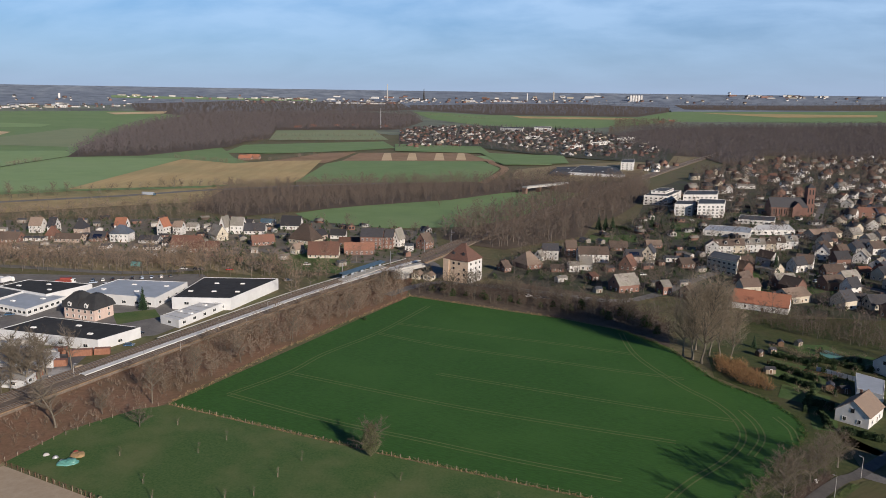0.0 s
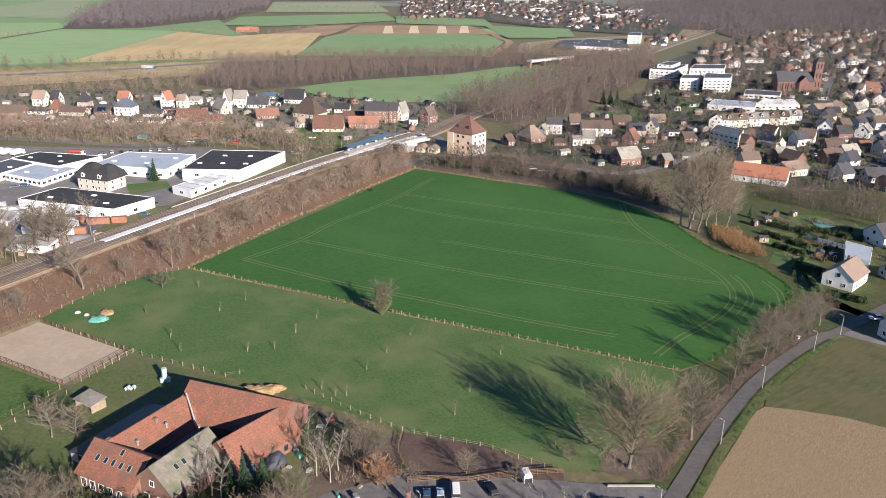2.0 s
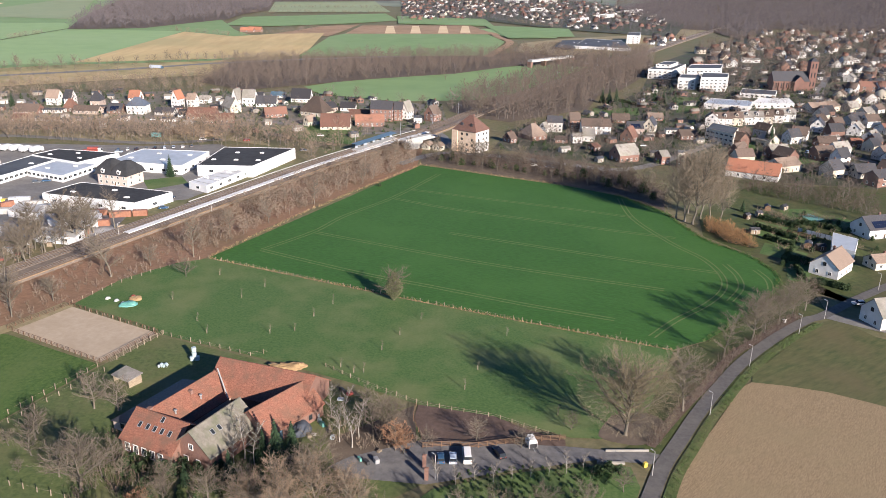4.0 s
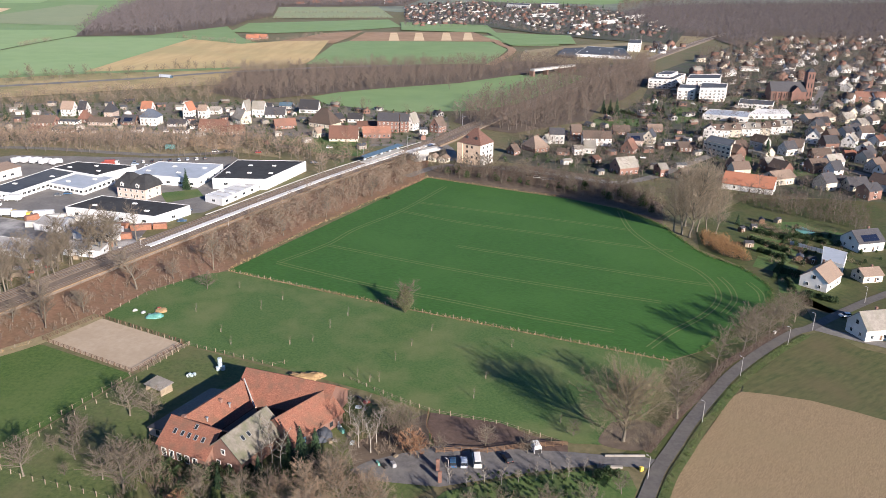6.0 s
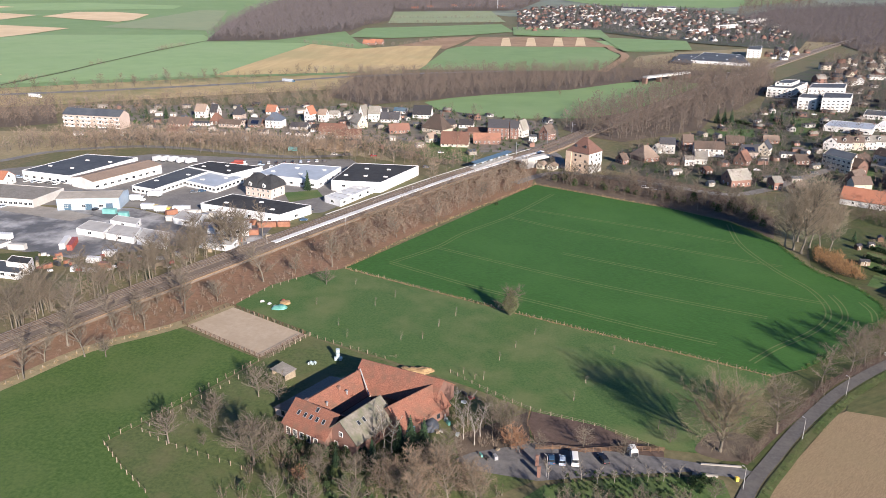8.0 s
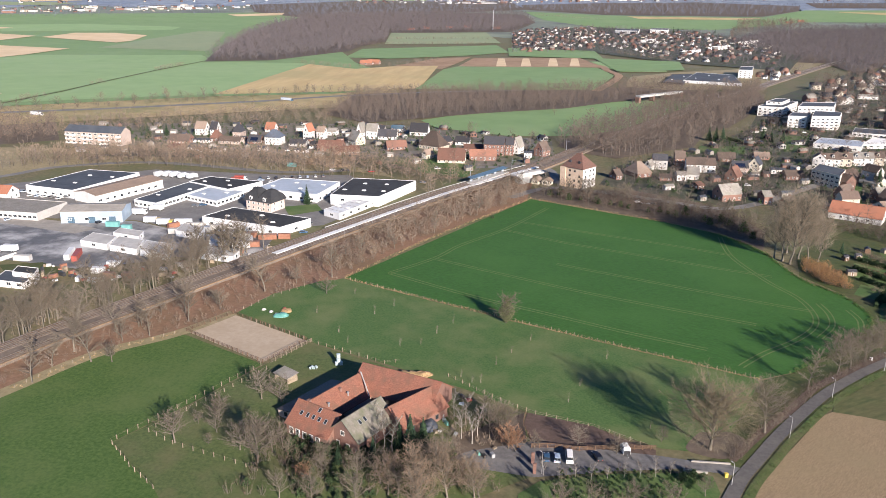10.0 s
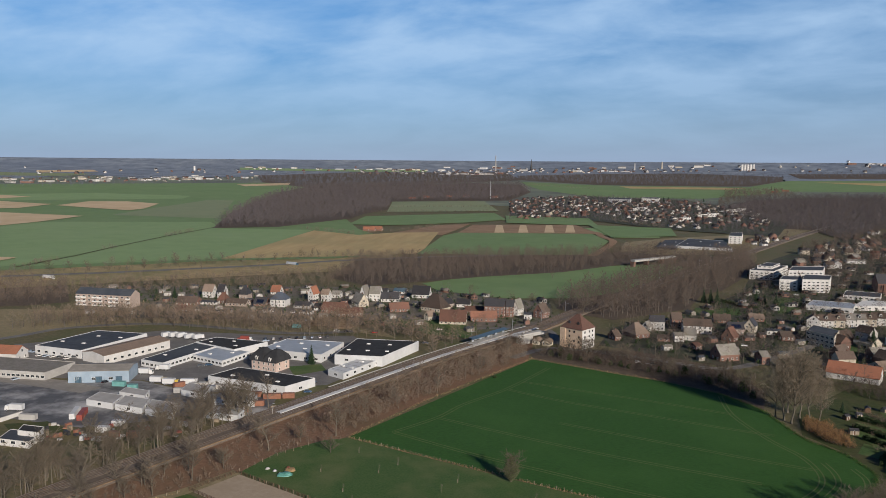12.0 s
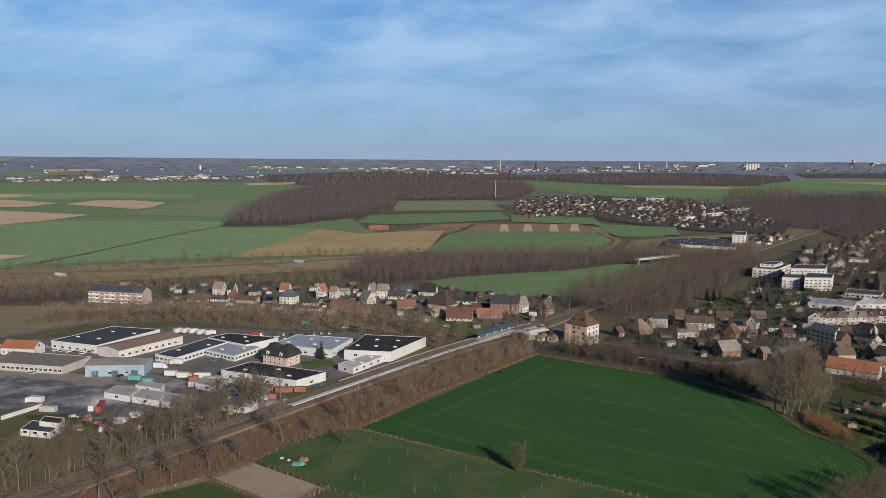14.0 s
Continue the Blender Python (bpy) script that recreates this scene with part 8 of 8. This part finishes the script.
def low_wall(name, label, a, b, thick, h, mat, category, coping="concrete"):
    """A short straight wall with a coping, from a to b."""
    n, yaw = math.hypot(b[0] - a[0], b[1] - a[1]), math.degrees(math.atan2(b[1] - a[1], b[0] - a[0]))
    t = thing(name, label, category, pose((a[0] + b[0]) / 2, (a[1] + b[1]) / 2, 0, 0, 0, yaw))
    part("wall", Geo().box((0, 0, -.3), (n, thick, h + .3)), M[mat], t)
    part("coping", Geo().box((0, 0, h), (n + .1, thick + .12, .12), taper=.97), M[coping], t, "pale worn coping")
    return t


low_wall("yard_wall", "long white boundary wall of the works yard", (-288.6, 231.7), (-285.1, 252.9), .3, 1.9, "white", "wall")
low_wall("culvert_wall", "low pale concrete parapet over the ditch", (17.5, 164.5), (27.6, 166.1), .3, .5, "apron", "wall", "apron")
low_wall("culvert_wall", "short pale concrete parapet beside the drive", (15.4, 159.7), (21.6, 160.3), .5, .5, "apron", "wall", "apron")
for at, m, words in (((26.1, 160.1), "yellow", "small yellow grit bin at the lane junction"), ((78.9, 245.6), "frame", "small white utility cabinet beside the lane")):
    box = thing("roadside_cabinet", words, "cabinet", pose(*at, .0, 0, 0, 30))
    part("body", Geo().box((0, 0, 0), (.9, .7, 1.0), taper=.95), M[m], box)
    part("lid", Geo().box((0, 0, 1.0), (1.0, .8, .14), taper=.85), M[m], box)

# ---- young orchard trees ----
random.seed(91)
for at in ((-114.1, 253.0), (-94.4, 245.2), (-99.0, 235.4), (-120.8, 229.8), (-105.6, 215.4), (-67.2, 235.3), (-70.7, 224.9), (-73.6, 214.1), (-41.2, 216.5), (-36.4, 228.2), (-44.5, 206.0), (-46.7, 192.1), (-8.8, 220.8), (-15.5, 198.7), (-18.0, 187.4), (6.6, 178.7), (-53.7, 194.0), (-49.3, 191.6), (-80.2, 210.8), (-99.0, 207.7)):
    t = thing("fruit_sapling", "staked young fruit tree on the meadow", "tree", pose(*at, 0, 0, 0, random.uniform(0, 90)), "young orchard trees")
    stem, tw = Geo(), Geo()
    hh = random.uniform(2.4, 3.4)
    stem.tube((0, 0, -.1), (.1, 0, hh), .05, .02, 5)
    for k in range(26):
        z = hh * random.uniform(.45, 1)
        a = random.uniform(0, 6.28)
        tw.ribbon((.05, 0, z), (.05 + math.cos(a) * .8, math.sin(a) * .8, z + random.uniform(.2, .9)), .045)
    part("stem", stem, M["bark"], t)
    part("crown", tw, M["twig"], t)
    part("stake", Geo().box((-.3, 0, -.2), (.1, .1, 1.7)), M["timber"], t)
    part("tie", Geo().box((-.1, 0, 1.2), (.4, .05, .08)), M["dark"], t)

# ---- vehicles ----


def wheel(parent, x, y, r=.32, wdt=.22):
    w = part("wheel", Geo().tube((x, y - wdt / 2, r), (x, y + wdt / 2, r), r, r, 14, cap=True), M["tyre"], parent)
    s = 1 if y > 0 else -1
    part("rim", Geo().tube((x, y + s * (wdt / 2 - .02), r), (x, y + s * (wdt / 2 + .015), r), r * .62, r * .6, 12, cap=True), M["steel"], w)


def car(at, yaw, paint, label, l=4.3, w=1.78, h=1.46, van=False):
    t = thing("van" if van else "car", label, "van" if van else "car", pose(*at, .2, 0, 0, yaw), "parked vehicles")
    waist, x0, x1 = h * .58, -l / 2, l / 2
    side = [(x0, .28), (x1, .28), (x1, waist * .82), (x1 - l * .04, waist * .9), (x1 - l * (.1 if van else .26), waist), (x0 + .08, waist + .03), (x0, waist * .8)]
    g = Geo()
    n = len(side)
    g.add([(x, -w / 2 * (1 if z < waist * .85 else .96), z) for x, z in side] + [(x, w / 2 * (1 if z < waist * .85 else .96), z) for x, z in side], [tuple(range(n - 1, -1, -1))[::-1], tuple(range(2 * n - 1, n - 1, -1))] + [(i, n + i, n + (i + 1) % n, (i + 1) % n) for i in range(n)])
    body = part("body", g, M[paint], t)
    f0, f1 = x1 - l * (.12 if van else .27), x0 + (.1 if van else .12)
    top0, top1 = f0 - l * (.1 if van else .16), f1 + (.1 if van else .45)
    c = Geo().add([(f1, -w * .47, waist), (f0, -w * .47, waist), (f0, w * .47, waist), (f1, w * .47, waist), (top1, -w * .4, h - .06), (top0, -w * .4, h - .06), (top0, w * .4, h - .06), (top1, w * .4, h - .06)], [(0, 1, 5, 4), (1, 2, 6, 5), (2, 3, 7, 6), (3, 0, 4, 7)])
    part("windows", c, M["glass"] if not van else M["glass"], t, "dark tinted glass")
    part("roof_panel", Geo().add([(top1 - .06, -w * .41, h - .07), (top0 + .06, -w * .41, h - .07), (top0 + .06, w * .41, h - .07), (top1 - .06, w * .41, h - .07), (top1 + .05, -w * .36, h), (top0 - .1, -w * .36, h), (top0 - .1, w * .36, h), (top1 + .05, w * .36, h)], [(0, 1, 5, 4), (1, 2, 6, 5), (2, 3, 7, 6), (3, 0, 4, 7), (4, 5, 6, 7)]), M[paint], t)
    for y in (-w * .34, w * .34):
        part("headlight", Geo().box((x1 - .02, y, waist * .66), (.08, .34, .16)), M["frame"], body, "clear headlight")
        part("tail_light", Geo().box((x0 + .02, y, waist * .66), (.08, .3, .18)), M["redpaint"], body, "red tail light")
    for x in (x0 + l * .19, x1 - l * .18):
        for y in (-w / 2 + .1, w / 2 - .1):
            wheel(t, x, y)
    return t


car((-20.1, 155.1), 100, "car_blue", "dark blue small car parked on asphalt", 3.9)
car((-17.3, 155.6), 98, "car_silver", "light blue hatchback parked on asphalt", 4.2)
car((-14.2, 156.7), 100, "car_white", "white delivery van parked on asphalt", 5.4, 1.95, 2.2, True)
car((-7.0, 159.3), 118, "car_black", "black saloon parked on asphalt", 4.6)
for at, yaw, p in (((-6.2, 439.4), 20, "car_white"), ((-1.7, 436.4), 20, "car_silver"), ((2.9, 436.0), 15, "car_grey"), ((-10.7, 442.5), 20, "car_black"), ((61.0, 504.4), 10, "car_white"), ((11.8, 488.0), 10, "car_silver"), ((108.0, 264.5), 190, "car_white"), ((95.4, 504.8), 10, "car_grey"), ((129.7, 737.0), 0, "car_white"),
                  ((122.6, 738.7), 0, "car_black"), ((219.8, 643.5), 50, "car_white"), ((216.0, 619.4), 50, "car_grey"), ((-188.1, 469.5), 10, "car_red"), ((-207.8, 467.0), 5, "car_black"), ((-215.8, 466.2), 5, "car_white"), ((-330.6, 349.8), 15, "car_silver"), ((-345.3, 350.6), 15, "car_white"), ((-338.7, 350.0), 10, "car_grey"),
                  ((-362.2, 353.7), 10, "car_white"), ((-373.9, 352.9), 10, "car_silver"), ((-253.9, 354.1), 20, "car_grey"), ((-250.6, 357.5), 20, "car_blue"), ((-171.4, 324.6), 20, "car_blue"), ((-175.7, 340.4), 60, "car_black"), ((-282.9, 314.4), 10, "car_grey"), ((-284.4, 309.7), 80, "car_black"), ((-297.9, 306.6), 10, "car_silver"), ((-289.3, 311.3), 0, "car_red"),
                  ((-239.1, 420.7), 10, "car_white"), ((-248.9, 424.0), 10, "car_silver"), ((172.8, 558.9), 30, "car_white"), ((161.8, 505.5), 20, "car_silver"), ((-144.4, 449.0), 10, "car_grey"), ((-146.8, 492.8), 10, "car_white"), ((-277.0, 520.4), 5, "car_white"), ((-307.0, 513.9), 5, "car_grey")):
    car(at, yaw, p, p.replace("car_", "") + " car parked by the street")


for at, p in zip([(-362.8, 346.9), (-357.7, 347.0), (-352.6, 347.0), (-347.5, 347.1), (-341.2, 346.1), (-335.1, 300.3)], ('car_white', 'car_silver', 'car_white', 'car_grey', 'car_white', 'car_silver')):
    car(at, 80, p, p.replace("car_", "") + " car parked behind the low hall")
random.seed(93)
for k, (x, y, a) in enumerate(along([(-251.8, 428.6), (-231.5, 438.1), (-214.2, 446.9)], 5.2)[:22]):
    car((x, y), a + 90 + random.uniform(-4, 4), random.choice(("car_black", "car_grey", "car_grey", "car_blue", "car_silver", "car_white", "car_red")), "car parked in a row by the works street")


def truck(at, yaw, cab, box, label, l=9.0):
    t = thing("truck", label, "truck", pose(*at, .15, 0, 0, yaw), "parked trucks")
    part("cab", Geo().add([(l / 2 - 2, -1.2, .6), (l / 2, -1.2, .6), (l / 2, 1.2, .6), (l / 2 - 2, 1.2, .6), (l / 2 - 2, -1.2, 2.9), (l / 2 - .35, -1.15, 2.9), (l / 2 - .35, 1.15, 2.9), (l / 2 - 2, 1.2, 2.9)], [(3, 2, 1, 0), (4, 5, 6, 7), (0, 1, 5, 4), (1, 2, 6, 5), (2, 3, 7, 6), (3, 0, 4, 7)]), M[cab], t)
    part("windscreen", Geo().add([(l / 2 - .09, -1.05, 1.75), (l / 2 - .09, 1.05, 1.75), (l / 2 - .32, 1.0, 2.7), (l / 2 - .32, -1.0, 2.7)], [(0, 1, 2, 3)]), M["glass"], t)
    part("chassis", Geo().box((-.2, 0, .55), (l - .8, 1.0, .35)), M["dark"], t)
    part("cargo_box", Geo().box((-1.15, 0, .9), (l - 2.4, 2.5, 2.7)), M[box], t)
    for x in (-l * .36, -l * .25, l * .36):
        for y in (-1.05, 1.05):
            wheel(t, x, y, .5, .32)


for at, yaw, cab, box, words, l in (((-257.0, 317.9), 12, "yellow", "cladding", "yellow-cabbed box truck in the works yard", 9), ((-248.1, 316.5), 12, "yellow", "cladding", "white box truck with yellow cab in the yard", 9), ((-273.8, 330.4), 12, "car_white", "cladding", "white truck beside the blue workshop", 8), ((-270.3, 340.7), 190, "car_white", "cladding", "white truck beside the offices", 8),
                                  ((-319.7, 415.3), 70, "rust", "cladding", "white and orange truck by the works street", 8), ((-314.7, 416.8), 70, "car_white", "cladding", "white truck by the works street", 8), ((-309.2, 416.9), 70, "car_white", "cladding", "white truck by the works street", 8), ((-302.1, 415.8), 70, "car_white", "cladding", "white truck by the works street", 8), ((-295.6, 416.1), 70, "car_white", "cladding", "white truck by the works street", 8),
                                  ((-293.1, 256.6), 190, "car_white", "cladding", "white truck at the yard edge", 9), ((-595.6, 610.6), -8, "car_white", "cladding", "white lorry on the motorway", 16), ((-409.5, 786.4), -10, "bluepaint", "sheet", "blue and white lorry on the motorway", 16), ((-261.5, 420.2), 10, "car_white", "redpaint", "truck with red load box behind the hall", 8)):
    truck(at, yaw, cab, box, words, l)


def container(at, yaw, paint, label, l=6.1, h=2.6):
    t = thing("container", label, "container", pose(*at, .15, 0, 0, yaw), "shipping containers")
    n = int(l / .3)
    row = [(-l / 2 + l * k / n, 1.22 - .06 * (k % 2)) for k in range(n + 1)]
    g = Geo().prism([(x, -y) for x, y in row] + row[::-1], 0, h)
    part("shell", g, M[paint], t)
    part("door", Geo().box((l / 2 + .03, 0, .1), (.06, 2.2, h - .2)), M[paint], t)


for at, yaw, p, l in (((-260.9, 259.4), 118, "cladding", 12), ((-256.3, 258.9), 118, "redpaint", 12), ((-194.1, 311.1), 20, "rust", 6), ((-184.4, 310.3), 20, "rust", 9), ((-176.8, 313.5), 20, "rust", 6), ((-224.7, 303.8), 20, "rust", 9), ((-186.4, 297.2), 20, "rust", 8), ((-232.9, 244.0), 10, "cladding", 6), ((-223.8, 239.8), 0, "rust", 5), ((-215.8, 242.2), 20, "rust", 5), ((-231.5, 253.1), 20, "cladding", 6),
                     ((-205.0, 424.9), 5, "bluepaint", 9), ((-262.8, 418.2), 8, "redpaint", 8), ((-273.4, 306.8), 10, "turquoise", 7), ((-248.8, 469.9), 5, "turquoise", 6), ((-277.5, 248.6), 10, "concrete", 8), ((-240.6, 321.9), 20, "cladding", 9), ((-231.0, 317.5), 20, "concrete", 9), ((-223.4, 312.8), 20, "steel", 8), ((-207.6, 309.8), 18, "cladding", 8), ((-196.8, 307.5), 18, "concrete", 7), ((-241.6, 314.3), 60, "rust", 6), ((-262.7, 303.9), 15, "turquoise", 5), ((-234.1, 305.7), 15, "concrete", 8), ((-217.2, 317.7), 15, "concrete", 9)):
    container(at, yaw, p, {"cladding": "white", "redpaint": "red", "rust": "orange", "yellow": "yellow", "bluepaint": "blue", "turquoise": "turquoise", "concrete": "pale grey", "steel": "bare metal"}[p] + " steel container standing in a works yard", l)
random.seed(95)
for k in range(90):
    u, v = random.random(), random.random()
    (x0, y0), (x1, y1), (x2, y2) = (-256.2, 237.1), (-207.6, 248.1), (-184.3, 293.5)
    x, y = (x0 + (x1 - x0) * 2 * u, y0 + (y1 - y0) * 2 * u) if u < .5 else (x1 + (x2 - x1) * (2 * u - 1), y1 + (y2 - y1) * (2 * u - 1))
    g = Geo().box((0, 0, 0), (random.uniform(1, 4), random.uniform(.8, 2), random.uniform(.5, 2.2)), taper=random.uniform(.75, 1))
    tagged(part("storage_crate", g, M[random.choice(("timber", "timber", "rust", "cladding", "steel", "concrete", "redpaint", "dark"))], at=pose(x + random.uniform(-8, 8), y + random.uniform(-9, 9), 0.1, 0, 0, random.uniform(0, 180))), "stacked goods and timber at the yard edge", "stack", "yard goods")

# horse trailer
a = (0.2, 163.8)
t = thing("horse_trailer", "white horse trailer with grey front", "trailer", pose(*a, .2, 0, 0, 110))
part("body", Geo().box((0, 0, .45), (3.2, 1.9, 1.5)).box((0, 0, 1.95), (3.1, 1.85, .55), taper=.82), M["car_white"], t)
part("front_panel", Geo().box((-1.64, 0, .5), (.1, 1.7, 1.2)), M["dark"], t)
part("drawbar", Geo().box((-2.3, 0, .45), (1.5, .12, .12)), M["steel"], t)
for y in (-.95, .95):
    wheel(t, .2, y)
    wheel(t, .9, y)

# ---- poles, lamps, station ----


def lamp_post(at, h, yaw, label="slim grey street lamp beside the lane"):
    t = thing("street_lamp", label, "street lamp", pose(*at, 0, 0, 0, yaw), "street lamps")
    part("pole", Geo().tube((0, 0, -.2), (0, 0, h), .09, .05, 8), M["concrete"], t)
    part("arm", Geo().tube((0, 0, h - .03), (.7, 0, h + .1), .04, .035, 6), M["concrete"], t)
    part("lantern", Geo().box((.85, 0, h + .02), (.7, .26, .14), taper=.8), M["steel"], t)


for at, h in (((60.9, 213.3), 6.5), ((44.8, 184.8), 6.5), ((81.1, 237.5), 6.5), ((92.7, 250.6), 6.5), ((119.5, 278.7), 6.5), ((-20.3, 147.9), 6.5), ((27.3, 156.7), 6.5)):
    lamp_post(at, h, 140)
for at in ((-83.3, 468.8), (-102.3, 431.3), (-131.8, 382.3), (-142.6, 349.2), (-147.4, 322.4), (-171.0, 285.1), (-133.6, 359.5), (-90.0, 467.4)):
    lamp_post(at, 6, 60, "slim lamp on the station platform")
station = thing("station_shelter", "long blue-roofed shelter on the platform", "shelter", pose(*(-105.4, 471.1), 0))
a, b = (-112.8, 453.8), (-97.2, 493.3)
w, yaw = math.hypot(b[0] - a[0], b[1] - a[1]), math.degrees(math.atan2(b[1] - a[1], b[0] - a[0]))
rg = Geo().add([(-w / 2, -2.2, 3.0), (w / 2, -2.2, 3.0), (w / 2, 2.2, 3.5), (-w / 2, 2.2, 3.5), (-w / 2, -2.2, 3.25), (w / 2, -2.2, 3.25), (w / 2, 2.2, 3.75), (-w / 2, 2.2, 3.75)], [(3, 2, 1, 0), (4, 5, 6, 7), (0, 1, 5, 4), (1, 2, 6, 5), (2, 3, 7, 6), (3, 0, 4, 7)])
part("canopy", rg, M["bluepaint"], station, "blue sheet canopy", at=pose(0, 0, 1.8, 0, 0, yaw))
for k in range(9):
    x = w * ((k + .5) / 9 - .5)
    part("post", Geo().box((x, -1.6, 0), (.14, .14, 3.1)), M["steel"], station, at=pose(0, 0, 1.8, 0, 0, yaw))
    if k % 2 == 0:
        part("glass_screen", Geo().box((x + 1.3, 1.7, .3), (2.4, .08, 2.4)), M["sheet"], station, "pale glazed wind screen", at=pose(0, 0, 1.8, 0, 0, yaw))
part("base", Geo().box((0, 0, -1.9), (w, 5.4, 2.0)), M["concrete"], station, at=pose(0, 0, 1.8, 0, 0, yaw))
a = (-78.9, 469.7)
bridge = thing("railway_bridge", "pale concrete railway bridge abutment over the street", "bridge", pose(a[0], a[1], 0, 0, 0, 55))
part("abutment", Geo().box((0, 0, -.3), (9, 1.2, 6.0)).box((-4.6, 3, -.3), (1.2, 6, 5.4)), M["concrete"], bridge)
part("parapet", Geo().box((2, .6, 5.6), (22, .5, 1.1)), M["concrete"], bridge)
part("deck", Geo().box((6, 4, 4.4), (26, 8, 1.2)), M["concrete"], bridge)
for at in ((-72.5, 471.0), (-65.4, 469.3)):
    house(at, 70, 6, 5, 2.8, 1.6, "cream", "roof_tan", "small yellow-edged shed below the bridge", chimney=False, windows=1, far=True)
a, b = (-23.2, 898.6), (24.4, 959.5)
w, yaw = math.hypot(b[0] - a[0], b[1] - a[1]), math.degrees(math.atan2(b[1] - a[1], b[0] - a[0]))
viaduct = thing("rail_viaduct", "far pale concrete railway bridge over the cutting", "bridge", pose((a[0] + b[0]) / 2, (a[1] + b[1]) / 2, 0, 0, 0, yaw))
part("deck", Geo().box((0, 0, 6), (w, 7, 2.2)), M["concrete"], viaduct)
for k in (-.5, -.18, .18, .5):
    part("pier", Geo().box((w * k, 0, -.5), (3, 6, 6.6)), M["brick"], viaduct)
for x, y, a in along(beside(rail, 10)[30:], 45)[:20]:
    t = thing("catenary_mast", "slim grey overhead line mast beside the track", "mast", pose(x, y, 1, 0, 0, a), "catenary masts")
    part("pole", Geo().box((0, 0, 0), (.35, .35, 8.5), taper=.6), M["steel"], t)
    part("bracket", Geo().box((0, -1.5, 7), (.15, 3, .15)), M["steel"], t)

# ---- the skyline ----


def far_tower(name, label, at, r, h, mat, tip=.6):
    x, y = at
    tagged(part(name, Geo().tube((0, 0, -3), (0, 0, h), r, r * tip, 10, cap=True), M[mat], at=pose(x, y, terrain(x, y))), label, name.replace("_", " "))


far_tower("chimney_stack", "thin pale chimney of a distant works", (-876.8, 4252.0), 3.5, 95, "concrete")
far_tower("church_spire", "dark church spire of the distant town", (-711.6, 4479.1), 8, 68, "dark", .05)
far_tower("radio_mast", "pale lattice mast rising from the wood", (-532.2, 2490.0), 1.6, 62, "steel", .5)
far_tower("water_tower", "white domed tower on the plain", (-2398.7, 3634.3), 5, 24, "white", 1.1)
far_tower("chimney_stack", "short white stack on the skyline", (-128.1, 4594.0), 4, 40, "white")
far_tower("chimney_stack", "short white stack on the skyline", (23.0, 4654.9), 5, 44, "cream")
for at in ((454.2, 4597.6), (469.0, 4597.9), (483.8, 4598.2), (498.6, 4598.4), (513.3, 4598.6)):
    far_tower("silo", "white silo of a distant works", at, 7, 34, "white", 1)
random.seed(97)
CITY = [((-1474.7, 4214.3), (-119.3, 4509.3)), ((-1279.5, 4484.0), (352.4, 4761.3)), ((-2314.6, 3898.1), (-1292.8, 4290.1)), ((-1136.8, 3981.0), (-797.5, 4141.9)), ((-2498.5, 2540.2), (-1869.8, 3348.7)), ((-2683.7, 2611.7), (-1880.6, 3483.0)), ((1003.9, 4737.9), (1528.4, 4656.1))]
for (x0, y0), (x1, y1) in CITY:
    for k in range(20):
        u = random.random()
        x, y = x0 + (x1 - x0) * u + random.uniform(-30, 30), y0 + (y1 - y0) * u + random.uniform(-60, 60)
        if math.hypot(x, y) > 4900:
            k_ = 4880 / math.hypot(x, y)
            x, y = x * k_, y * k_
        s = random.uniform(.7, 1.6)
        t = thing("distant_building", "pale building of the distant town", "building", pose(x, y, terrain(x, y), 0, 0, random.uniform(-20, 20)), "distant town buildings")
        w, h = random.uniform(12, 40) * s, random.uniform(4, 8) * s
        part("wall", Geo().box((0, 0, -4), (w, 18, h + 4)), M[random.choice(("white", "white", "cream", "grey", "brick"))], t)
        part("roof", Geo().box((0, 0, h), (w + 1, 19, 2), taper=.7), M[random.choice(("roof_grey", "roof_brown", "roof_dark", "sheet"))], t)

random.seed(99)
for k, at in enumerate(((92.2, 358.6), (98.6, 363.1), (105.1, 374.7), (108.5, 322.9), (112.4, 320.3), (90.6, 337.2), (113.0, 376.2))):
    t = thing("garden_shed", "small wooden shed in a back garden", "shed", pose(*at, 0, 0, 0, random.uniform(0, 90)), "garden sheds")
    w, d = random.uniform(2.4, 4.5), random.uniform(2, 3)
    part("wall", gable_body(w, d, 2.0, 2.7), M[random.choice(("timber", "darkwood", "darkwood", "grey"))], t)
    part("roof", gable_roof(w, d, 2.0, 2.7, over=.15, thick=.08), [M["roof_dark"], M["roof_dark"]], t)
    place("door", DOOR, t, pose(0, -d / 2 - .03, 0))
